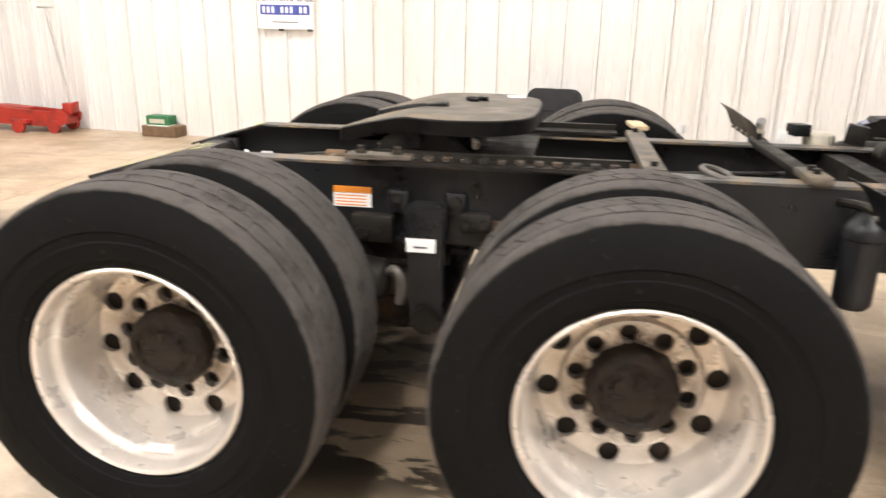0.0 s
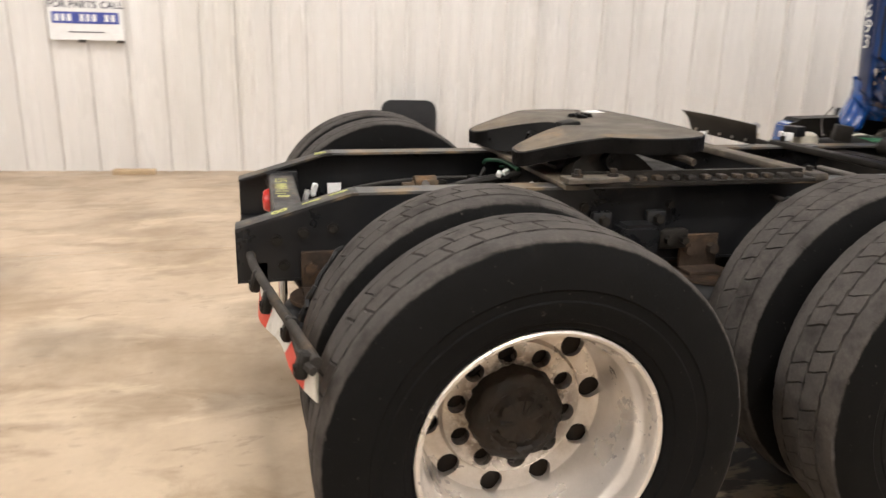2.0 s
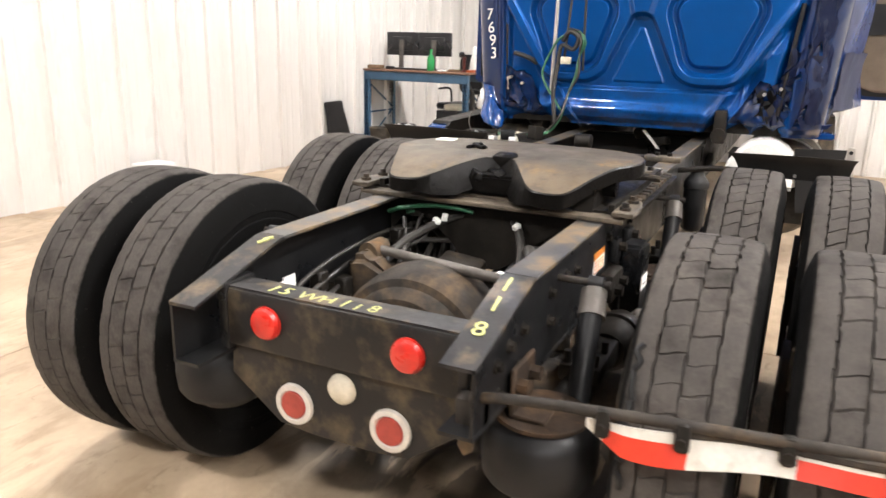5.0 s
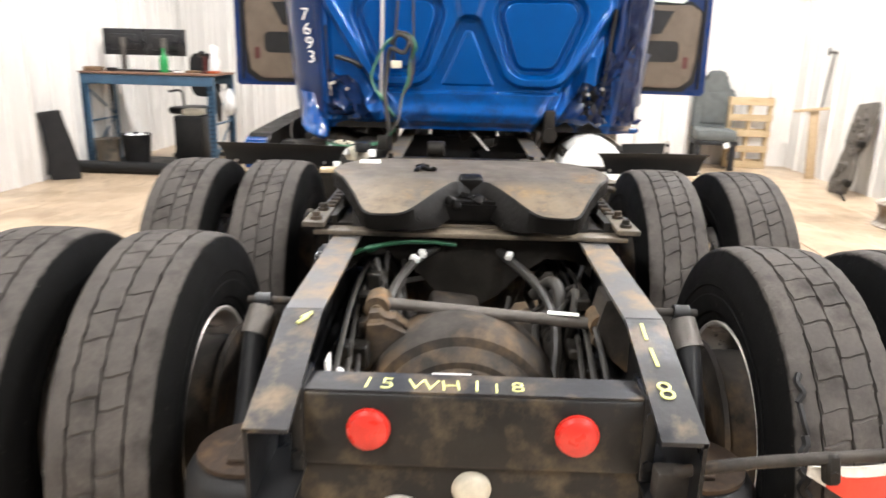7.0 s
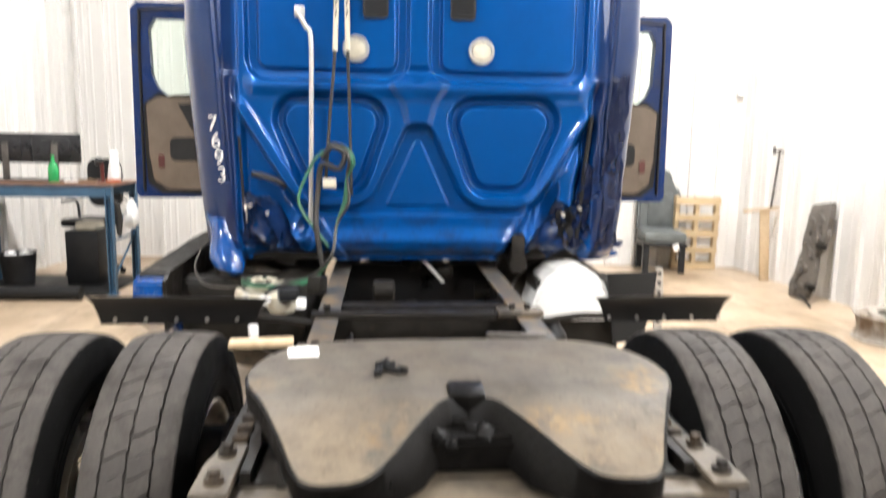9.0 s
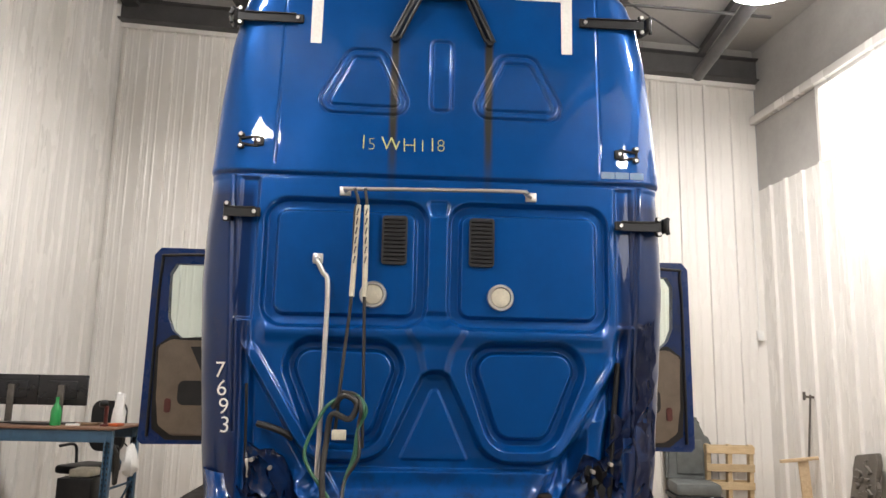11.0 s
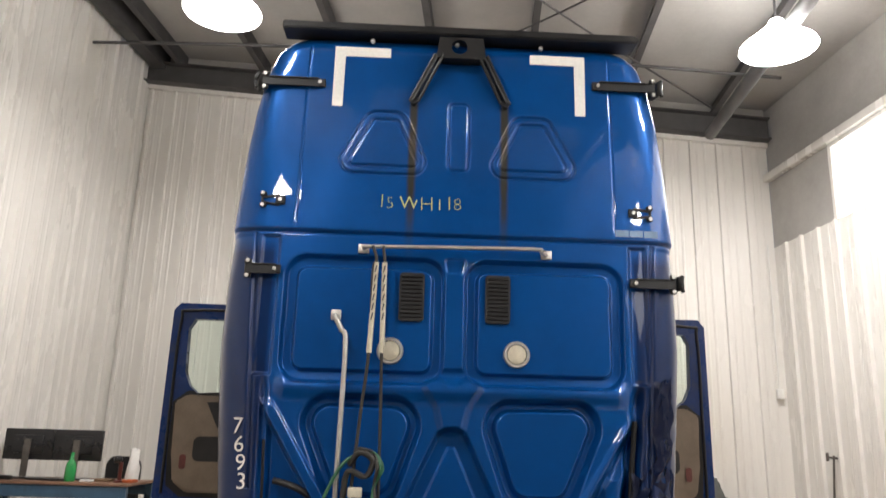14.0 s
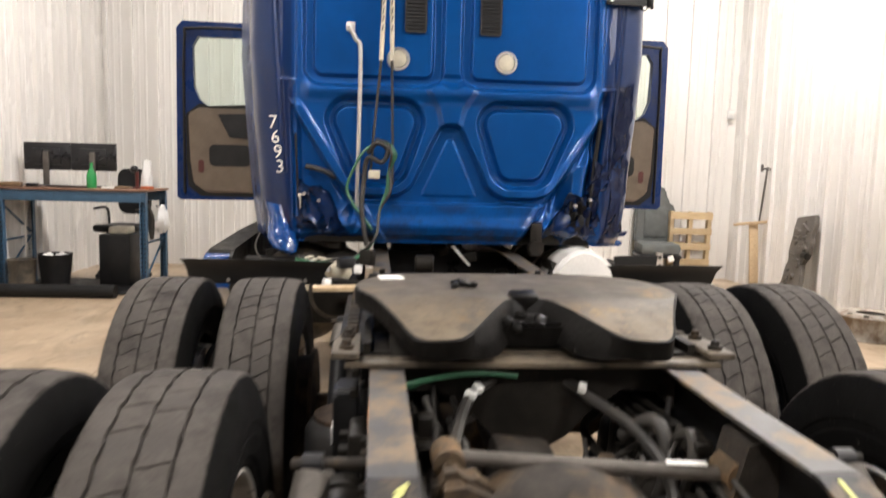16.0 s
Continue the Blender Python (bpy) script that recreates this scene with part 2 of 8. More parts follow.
def wheel_alloy():
    """Satin aluminium, browned with brake dust and grease on the disc and in the corner of the barrel."""
    m = surface("wheel_alloy", (0.70, 0.650, 0.590), (0.60, 0.552, 0.495), rough=0.30, rvar=0.16, metal=0.55, scale=7, fine=120, fine_mix=0.12, bump=0.06)
    N, L, bsdf, sep, noise, ramp, op, blob, layer, warp = extra(m)
    r = op("SQRT", op("ADD", op("MULTIPLY", sep.outputs[0], sep.outputs[0]), op("MULTIPLY", sep.outputs[2], sep.outputs[2])))
    disc = ramp(r, 0.262, 0.235)
    layer(op("MULTIPLY", op("MULTIPLY", disc, ramp(noise(11.0, 7.0, 0.72).outputs[0], 0.42, 0.68)), 0.5), (0.30, 0.23, 0.15))
    layer(op("MULTIPLY", op("MULTIPLY", ramp(r, 0.20, 0.14), ramp(noise(17.0, 6.0, 0.7).outputs[0], 0.36, 0.58)), 0.85), (0.075, 0.050, 0.030))
    layer(op("MULTIPLY", ramp(noise(34.0, 5.0, 0.7).outputs[0], 0.66, 0.72), 0.5), (0.22, 0.16, 0.10))
    return m


def tyre_rubber():
    """Grey dusty tread; the sidewalls below the shoulder are black, with a few scuffs."""
    m = surface("tyre_rubber", (0.060, 0.0545, 0.050), (0.083, 0.0745, 0.067), rough=0.66, rvar=0.18, scale=9, fine=110, fine_mix=0.45, bump=0.3, stain=(0.022, 0.0195, 0.0175), stain_scale=8, stain_at=0.60, stain_soft=0.12, spec=0.05)
    N, L, bsdf, sep, noise, ramp, op, blob, layer, warp = extra(m)
    r = op("SQRT", op("ADD", op("MULTIPLY", sep.outputs[0], sep.outputs[0]), op("MULTIPLY", sep.outputs[2], sep.outputs[2])))
    wob = op("MULTIPLY", op("SUBTRACT", noise(18.0, 6.0, 0.7).outputs[0], 0.5), 0.014)
    wall = ramp(op("ADD", r, wob), 0.5015, 0.4960)
    layer(wall, (0.0060, 0.0058, 0.0056))
    layer(op("MULTIPLY", op("MULTIPLY", wall, ramp(noise(9.0, 7.0, 0.75).outputs[0], 0.62, 0.74)), 0.35), (0.016, 0.0145, 0.013))
    layer(op("MULTIPLY", ramp(noise(55.0, 3.0).outputs[0], 0.68, 0.74), 0.5), (0.085, 0.075, 0.065))
    return m


def plate_steel():
    """Brown greasy steel, polished where the trailer has turned on it, with orange rust patches."""
    m = surface("worn_coupling_plate", (0.104, 0.088, 0.067), (0.066, 0.057, 0.046), rough=0.52, rvar=0.22, spec=0.20, metal=0.05, scale=6, fine=60, bump=0.35, stain=(0.105, 0.084, 0.060), stain_scale=3.2, stain_at=0.58, stain_soft=0.10)
    N, L, bsdf, sep, noise, ramp, op, blob, layer, warp = extra(m)
    layer(op("MULTIPLY", ramp(noise(9.0, 6.0, 0.7).outputs[0], 0.55, 0.68), 0.65), (0.022, 0.019, 0.016))
    layer(op("MULTIPLY", ramp(noise(70.0, 3.0).outputs[0], 0.58, 0.66), 0.5), (0.020, 0.017, 0.015))
    w = warp(9.0, 0.16)
    for c, r0, r1, k in (((0.46, -0.17, 1.08), 0.01, 0.07, 0.85), ((0.62, -0.40, 1.13), 0.01, 0.06, 0.8), ((0.72, -0.42, 1.13), 0.01, 0.05, 0.7), ((0.44, 0.18, 1.08), 0.01, 0.045, 0.35), ((0.66, 0.44, 1.13), 0.01, 0.05, 0.4), ((0.40, 0.27, 1.06), 0.01, 0.06, 0.12), ((0.40, -0.27, 1.06), 0.01, 0.07, 0.3)):
        layer(op("MULTIPLY", op("MULTIPLY", blob(w, c, r0 + 0.015, r1 + 0.03), ramp(noise(26.0, 6.0, 0.75).outputs[0], 0.44, 0.60)), k), (0.23, 0.135, 0.042))
    ramped = ramp(sep.outputs[0], 0.60, 0.50)
    layer(op("MULTIPLY", op("MULTIPLY", ramped, ramp(noise(7.0, 6.0, 0.7).outputs[0], 0.36, 0.62)), 0.70), (0.125, 0.094, 0.060))
    layer(op("MULTIPLY", op("MULTIPLY", ramped, ramp(noise(16.0, 6.0, 0.75).outputs[0], 0.56, 0.66)), 0.55), (0.20, 0.145, 0.085))
    w = warp(5.0, 0.2)
    for c in ((0.36, 0.26, 1.05), (0.36, -0.26, 1.05)):
        layer(op("MULTIPLY", op("MULTIPLY", blob(w, c, 0.06, 0.17), ramp(noise(14.0, 7.0, 0.75).outputs[0], 0.40, 0.60)), 0.8), (0.145, 0.113, 0.075))
    return m


WALL = surface("wall_paint", (0.745, 0.72, 0.68), (0.69, 0.665, 0.625), rough=0.27, rvar=0.12, scale=1.2, fine=14, fine_mix=0.06, bump=0.05, stain=(0.60, 0.57, 0.51), stain_scale=0.9, stain_at=0.66, stretch=(1, 1, 0.25))
CONCRETE = concrete()
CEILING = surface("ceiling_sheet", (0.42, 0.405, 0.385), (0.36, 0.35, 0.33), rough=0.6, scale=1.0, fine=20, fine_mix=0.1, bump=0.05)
STEEL_GREY = surface("beam_paint", (0.075, 0.072, 0.072), (0.055, 0.053, 0.053), rough=0.55, scale=3, fine=60)
# wall paint darkened to grey for the shade high on the walls
SHADED_SHEET = surface("shaded_wall_sheet", (0.40, 0.385, 0.36), (0.33, 0.315, 0.295), rough=0.55, scale=1.4, fine=20, fine_mix=0.1, bump=0.05)
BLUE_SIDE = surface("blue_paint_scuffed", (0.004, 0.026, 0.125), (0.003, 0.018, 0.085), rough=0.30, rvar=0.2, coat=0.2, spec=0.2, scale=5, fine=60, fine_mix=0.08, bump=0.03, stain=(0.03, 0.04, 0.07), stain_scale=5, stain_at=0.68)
RUBBER = tyre_rubber()
RUBBER_SIDE = surface("black_sheet_rubber", (0.010, 0.010, 0.0105), (0.017, 0.0165, 0.016), rough=0.5, rvar=0.25, scale=4, fine=70, bump=0.1, spec=0.22)
ALLOY = wheel_alloy()
HUB = surface("greasy_hub", (0.014, 0.0115, 0.0095), (0.026, 0.018, 0.012), spec=0.2, rough=0.6, scale=14, fine=90, bump=0.5)
FRAME = surface("frame_paint_black", (0.0075, 0.0080, 0.0090), (0.013, 0.0127, 0.0127), rough=0.34, rvar=0.25, scale=5, fine=70, bump=0.12, stain=(0.055, 0.043, 0.031), stain_scale=6, stain_at=0.72, stain_soft=0.08, spec=0.3)
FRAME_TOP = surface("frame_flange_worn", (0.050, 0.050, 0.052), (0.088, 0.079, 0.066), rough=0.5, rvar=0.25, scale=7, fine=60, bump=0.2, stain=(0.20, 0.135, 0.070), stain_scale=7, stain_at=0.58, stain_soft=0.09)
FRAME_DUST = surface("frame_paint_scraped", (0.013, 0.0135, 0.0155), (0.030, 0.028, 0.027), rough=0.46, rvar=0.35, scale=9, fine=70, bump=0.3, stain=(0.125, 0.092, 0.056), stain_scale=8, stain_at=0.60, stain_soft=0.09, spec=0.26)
FRAME_DIRT = surface("frame_paint_dirty", (0.010, 0.010, 0.011), (0.018, 0.0165, 0.015), rough=0.45, rvar=0.3, scale=5, fine=70, bump=0.3, stain=(0.080, 0.061, 0.038), stain_scale=9, stain_at=0.60, stain_soft=0.10, spec=0.3)
GREASE_WET = surface("thick_black_grease", (0.0032, 0.0029, 0.0026), (0.006, 0.0052, 0.0045), rough=0.42, rvar=0.35, spec=0.10, scale=16, fine=60, bump=0.5, bump_dist=0.004)
JOINT = surface("joint_filler", (0.06, 0.05, 0.04), rough=0.9, scale=9, fine=60)
GREASE = surface("greasy_steel_black", (0.0105, 0.0094, 0.0080), (0.020, 0.0170, 0.0138), rough=0.5, rvar=0.3, spec=0.14, scale=12, fine=70, bump=0.4, stain=(0.050, 0.035, 0.022), stain_scale=8, stain_at=0.70)
DIRTY = surface("dirty_casting", (0.046, 0.039, 0.032), (0.020, 0.0175, 0.0155), rough=0.7, spec=0.18, scale=9, fine=60, bump=0.5, stain=(0.12, 0.078, 0.042), stain_scale=6, stain_at=0.62)
PLATE = plate_steel()
MOUNT = surface("dusty_mount_steel", (0.150, 0.118, 0.080), (0.070, 0.056, 0.041), rough=0.6, scale=6, fine=60, bump=0.4, stain=(0.030, 0.025, 0.020), stain_scale=8, stain_at=0.54, stain_soft=0.10)
ALU = surface("bare_aluminium", (0.62, 0.60, 0.57), (0.52, 0.50, 0.47), rough=0.35, metal=0.7, scale=12, fine=120, bump=0.05)
RODGREY = surface("grey_rod", (0.120, 0.106, 0.092), (0.070, 0.061, 0.052), rough=0.55, metal=0.2, scale=9, fine=80, bump=0.2)
REDLENS = surface("red_lens", (0.62, 0.025, 0.015), (0.50, 0.02, 0.012), rough=0.3, scale=30, bump=0.05, coat=0.4)
REDDULL = surface("red_reflector", (0.36, 0.05, 0.035), (0.28, 0.04, 0.03), rough=0.4, scale=20)
REDDARK = surface("dark_red_reflector", (0.10, 0.016, 0.012), (0.07, 0.012, 0.010), rough=0.4, scale=20)
SILVER = surface("reflective_ring", (0.62, 0.58, 0.52), (0.5, 0.47, 0.42), rough=0.4, scale=20)
CREAM = surface("aged_white_plastic", (0.62, 0.57, 0.45), (0.5, 0.46, 0.36), rough=0.45, scale=20)
WHITE = surface("white_plastic", (0.78, 0.77, 0.74), (0.72, 0.71, 0.68), rough=0.45, scale=10)
PAPER = surface("paper_label", (0.82, 0.81, 0.78), (0.78, 0.77, 0.74), rough=0.7, scale=20, bump=0)
TAPE_RED = surface("red_tape", (0.72, 0.055, 0.025), (0.6, 0.04, 0.02), rough=0.35, scale=12, stain=(0.25, 0.06, 0.04), stain_scale=14, stain_at=0.70)
TAPE_WHITE = surface("white_tape", (0.72, 0.70, 0.64), (0.6, 0.57, 0.5), rough=0.35, scale=12, stain=(0.3, 0.26, 0.2), stain_scale=14, stain_at=0.68)
CHALK = surface("yellow_paint_marker", (0.62, 0.62, 0.22), (0.45, 0.46, 0.18), rough=0.7, scale=40, bump=0)
ORANGE = surface("orange_label", (0.75, 0.26, 0.03), (0.68, 0.22, 0.02), rough=0.5, scale=20, bump=0)
BLACK = surface("black_plastic", (0.010, 0.010, 0.011), (0.017, 0.017, 0.0175), spec=0.3, rough=0.42, scale=8, fine=90, bump=0.08)
VENT = surface("vent_black", (0.006, 0.006, 0.007), rough=0.5, scale=20)
WOOD = surface("pallet_wood", (0.68, 0.52, 0.31), (0.56, 0.41, 0.23), rough=0.7, scale=5, fine=40, bump=0.2, stretch=(1, 1, 4), random_tint=0.35)
PLANK = surface("plank_wood", (0.56, 0.42, 0.26), (0.44, 0.32, 0.19), rough=0.7, scale=5, fine=40, bump=0.2, stretch=(1, 6, 6))
RED_JACK = surface("red_jack_paint", (0.42, 0.035, 0.02), (0.30, 0.025, 0.015), rough=0.45, scale=7, stain=(0.06, 0.03, 0.02), stain_scale=8, stain_at=0.66)
BENCH = surface("bench_blue_steel", (0.045, 0.115, 0.20), (0.035, 0.09, 0.16), rough=0.45, scale=6, stain=(0.02, 0.04, 0.06), stain_scale=7, stain_at=0.68)
BENCH_TOP = surface("bench_board", (0.22, 0.12, 0.075), (0.15, 0.08, 0.05), rough=0.6, scale=6)
SCREEN = surface("monitor_black", (0.012, 0.012, 0.014), rough=0.3, scale=8, bump=0)
GREEN = surface("green_bottle", (0.03, 0.30, 0.08), rough=0.25, scale=10, bump=0)
GREENBOX = surface("green_box", (0.03, 0.17, 0.06), rough=0.6, scale=10)
CARTON = surface("brown_crate", (0.20, 0.12, 0.06), (0.13, 0.08, 0.045), rough=0.7, scale=8)
RUSTY = surface("rusty_bracket", (0.052, 0.033, 0.021), (0.026, 0.019, 0.014), rough=0.75, spec=0.2, scale=14, fine=70, bump=0.5, stain=(0.105, 0.060, 0.030), stain_scale=11, stain_at=0.62)
RUSTED = surface("light_rust", (0.115, 0.080, 0.046), (0.070, 0.051, 0.034), rough=0.75, spec=0.2, scale=16, fine=80, bump=0.5, stain=(0.17, 0.095, 0.042), stain_scale=14, stain_at=0.62)
HOSE_G = surface("green_hose", (0.035, 0.14, 0.07), rough=0.4, scale=20)
HOSE_B = surface("black_hose", (0.020, 0.0185, 0.017), (0.032, 0.028, 0.023), rough=0.5, scale=14)
FABRIC = surface("grey_seat_fabric", (0.13, 0.14, 0.135), (0.10, 0.105, 0.10), rough=0.9, scale=8, fine=160, bump=0.3)
TRIM = surface("tan_door_trim", (0.165, 0.125, 0.09), (0.13, 0.10, 0.072), rough=0.65, scale=6, fine=120, bump=0.15)
CASTING = surface("dark_casting_part", (0.085, 0.074, 0.063), (0.13, 0.112, 0.092), rough=0.6, scale=10, bump=0.5)
RIMSTEEL = surface("rusty_rim_paint", (0.46, 0.42, 0.36), (0.30, 0.26, 0.21), rough=0.55, scale=7, fine=60, bump=0.2, stain=(0.15, 0.095, 0.055), stain_scale=6, stain_at=0.56, stain_soft=0.08)
SIGN_BLUE = surface("sign_blue", (0.06, 0.09, 0.38), rough=0.5, scale=10, bump=0)
SIGN_INK = surface("sign_ink", (0.05, 0.05, 0.07), rough=0.6, scale=10, bump=0)
SHRINK = surface("orange_plastic", (0.45, 0.09, 0.02), rough=0.4, scale=10)
GLASS = bpy.data.materials.new("window_glass")
GLASS.use_nodes = True
_g = GLASS.node_tree.nodes["Principled BSDF"]
_g.inputs["Base Color"].default_value = (0.80, 0.90, 0.85, 1)
_g.inputs["Transmission Weight"].default_value, _g.inputs["Roughness"].default_value, _g.inputs["IOR"].default_value = 1.0, 0.02, 1.45


def blue_panel_paint():
    """Blue coat with two rust runs below the bracket feet."""
    m = surface("blue_paint", (0.0012, 0.064, 0.262), (0.0010, 0.054, 0.225), rough=0.32, rvar=0.08, coat=0.8, scale=3, fine=50, fine_mix=0.05, bump=0.02, stain=(0.003, 0.030, 0.11), stain_scale=6, stain_at=0.80, metal=0.28, spec=0.08)
    nt = m.node_tree
    N, L = nt.nodes, nt.links
    bsdf = N["Principled BSDF"]
    src = bsdf.inputs["Base Color"].links[0].from_socket
    co, sep = N.new("ShaderNodeTexCoord"), N.new("ShaderNodeSeparateXYZ")
    L.new(co.outputs["Object"], sep.inputs[0])

    def op(kind, a, b=None, c=None):
        x = N.new("ShaderNodeMath")
        x.operation = kind
        for i, v in enumerate((a, b, c)):
            if v is None:
                continue
            if isinstance(v, (int, float)):
                x.inputs[i].default_value = v
            else:
                L.new(v, x.inputs[i])
        return x.outputs[0]

    wob = N.new("ShaderNodeTexNoise")
    wob.inputs["Scale"].default_value = 9.0
    L.new(co.outputs["Object"], wob.inputs["Vector"])
    dist = op("ABSOLUTE", op("SUBTRACT", op("ABSOLUTE", sep.outputs[1]), 0.238))
    band = N.new("ShaderNodeMapRange")
    band.inputs[1].default_value, band.inputs[2].default_value, band.inputs[3].default_value, band.inputs[4].default_value = 0.006, 0.028, 1.0, 0.0
    L.new(dist, band.inputs[0])
    low = N.new("ShaderNodeMapRange")
    low.inputs[1].default_value, low.inputs[2].default_value = 2.50, 2.95
    L.new(sep.outputs[2], low.inputs[0])
    top = op("LESS_THAN", sep.outputs[2], 3.37)
    mask = op("MULTIPLY", op("MULTIPLY", band.outputs[0], low.outputs[0]), op("MULTIPLY", top, op("ADD", wob.outputs[0], 0.75)))
    mx = N.new("ShaderNodeMix")
    mx.data_type = "RGBA"
    L.new(op("MINIMUM", mask, 0.9), mx.inputs[0])
    L.new(src, mx.inputs[6])
    mx.inputs[7].default_value = (0.045, 0.038, 0.011, 1)
    L.new(mx.outputs[2], bsdf.inputs["Base Color"])
    # pillars: pale scuffs, and navy that also carries their shade; darker patches low down
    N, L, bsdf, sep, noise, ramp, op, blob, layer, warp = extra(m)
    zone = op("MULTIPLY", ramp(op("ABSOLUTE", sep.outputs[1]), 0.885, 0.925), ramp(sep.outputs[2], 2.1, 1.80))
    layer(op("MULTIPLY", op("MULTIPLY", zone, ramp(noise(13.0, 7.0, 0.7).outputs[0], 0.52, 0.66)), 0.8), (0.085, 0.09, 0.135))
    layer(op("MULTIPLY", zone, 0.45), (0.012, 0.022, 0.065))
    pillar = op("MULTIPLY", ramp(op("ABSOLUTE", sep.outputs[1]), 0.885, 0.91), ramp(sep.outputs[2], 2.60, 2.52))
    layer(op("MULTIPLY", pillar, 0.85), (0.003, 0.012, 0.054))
    low_dark = op("MULTIPLY", ramp(sep.outputs[2], 1.34, 1.14), ramp(noise(8.0, 6.0, 0.7).outputs[0], 0.46, 0.62))
    layer(op("MULTIPLY", low_dark, 0.6), (0.012, 0.016, 0.030))
    return m


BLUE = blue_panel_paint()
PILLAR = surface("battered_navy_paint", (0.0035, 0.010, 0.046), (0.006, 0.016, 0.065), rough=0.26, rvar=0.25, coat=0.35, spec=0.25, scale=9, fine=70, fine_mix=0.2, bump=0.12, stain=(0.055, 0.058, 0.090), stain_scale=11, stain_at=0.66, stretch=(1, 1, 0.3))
PALE_SKIN = surface("scuffed_reflecting_skin", (0.115, 0.125, 0.190), (0.080, 0.090, 0.150), rough=0.5, rvar=0.2, spec=0.3, scale=4, fine=50, bump=0.08, stain=(0.03, 0.04, 0.09), stain_scale=7, stain_at=0.68, stretch=(1, 1, 0.3))
TORN = surface("torn_bright_paint", (0.003, 0.055, 0.24), (0.003, 0.035, 0.15), rough=0.16, rvar=0.2, coat=1.0, scale=10, fine=60, bump=0.1, stain=(0.16, 0.18, 0.22), stain_scale=13, stain_at=0.70)
PALE_TAPE = surface("worn_pale_tape", (0.20, 0.30, 0.44), (0.15, 0.24, 0.37), rough=0.4, scale=14, bump=0.03)
CRUSHED = surface("crushed_blue_paint", (0.004, 0.020, 0.090), (0.005, 0.040, 0.170), rough=0.14, rvar=0.2, coat=1.0, scale=9, fine=60, fine_mix=0.1, bump=0.1, stain=(0.06, 0.065, 0.085), stain_scale=9, stain_at=0.66)


# ---- structure: floor, ribbed walls, roof ----
def structure(name, bm, material, label, m=ROOM, category="", angle=38):
    return tagged(part(name, bm, material, None, "", m, angle), label, category or name.split("_")[0], "", "structure")


bm = bmesh.new()
box(bm, (-ROOM_L / 2 + 0.5, ROOM_W / 2, -0.13), (ROOM_L + 3, ROOM_W + 7, 0.2))
floor = structure("floor", bm, JOINT, "tan stained concrete shop floor with oil marks", pose(0, 0, 0) @ ROOM, category="floor")
JX, JY = (-13.4, -8.32, -3.19, 1.94, 7.07, 9.8), (-8.0, -2.82, 2.307, 7.2)
for x0, x1 in zip(JX, JX[1:]):
    for y0, y1 in zip(JY, JY[1:]):
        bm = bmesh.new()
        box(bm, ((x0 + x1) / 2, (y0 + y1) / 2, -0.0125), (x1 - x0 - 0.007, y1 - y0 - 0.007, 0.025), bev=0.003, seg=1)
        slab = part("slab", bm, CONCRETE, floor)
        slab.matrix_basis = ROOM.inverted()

RIB = 0.345


def ribbed(length, z0, z1a, z1b, place):
    """A ribbed steel sheet: place(s, out, z); its top runs from z1a to z1b."""
    bm = bmesh.new()
    outline, s = [], 0.0
    while s < length - 0.01:
        for ds, o in ((0.0, 0.0), (0.105, 0.0), (0.115, 0.005), (0.135, 0.005), (0.145, 0.0), (0.200, 0.0), (0.210, 0.005), (0.230, 0.005), (0.240, 0.0),
                      (0.276, 0.0), (0.278, -0.004), (0.283, -0.004), (0.290, 0.040), (0.322, 0.040), (0.329, 0.0)):
            if s + ds < length:
                outline.append((s + ds, o))
        s += RIB
    outline.append((length, 0.0))
    top = lambda u: z1a + (z1b - z1a) * u / length
    rows = [[bm.verts.new(place(u, o, z)) for u, o in outline] for z in (z0,)] + [[bm.verts.new(place(u, o, top(u))) for u, o in outline]]
    back = [[bm.verts.new(place(u, -0.15, z0)) for u in (0, length)], [bm.verts.new(place(u, -0.15, top(u))) for u in (0, length)]]
    for k in range(len(outline) - 1):
        bm.faces.new((rows[0][k], rows[0][k + 1], rows[1][k + 1], rows[1][k]))
    bm.faces.new((back[0][0], back[1][0], back[1][1], back[0][1]))
    bm.faces.new([*rows[1], back[1][1], back[1][0]])
    bm.faces.new([*rows[0], back[0][1], back[0][0]])
    bm.faces.new((rows[0][0], rows[1][0], back[1][0], back[0][0]))
    bm.faces.new((rows[0][-1], rows[1][-1], back[1][1], back[0][1]))
    return bm


structure("wall_front", ribbed(ROOM_W, 0, EAVE_R, EAVE_L, lambda u, o, z: (-o, u, z)), WALL, "white ribbed steel end wall", angle=20)
structure("wall_left", ribbed(ROOM_L, 0, EAVE_L + LIFT, EAVE_L + LIFT, lambda u, o, z: (-u, ROOM_W - o, z)), WALL, "white ribbed steel side wall", angle=20)
# the back wall is out of view; its dark colour keeps cab reflections down
structure("wall_back", ribbed(ROOM_W + 3.4, 0, EAVE_R - 0.35 + LIFT, EAVE_L + LIFT, lambda u, o, z: (-ROOM_L + o, u - 3.4, z)), STEEL_GREY, "unseen ribbed back wall, dark to keep reflections in the cab low", angle=20)
# the right-hand wall is not square to the others
RIGHT = ROOM @ pose(0, 0, 0, 0, 0, 8.5)
structure("wall_right", ribbed(ROOM_L, 0, 4.12, 4.12, lambda u, o, z: (-u, o, z)), WALL, "white ribbed steel side wall", RIGHT, angle=20)
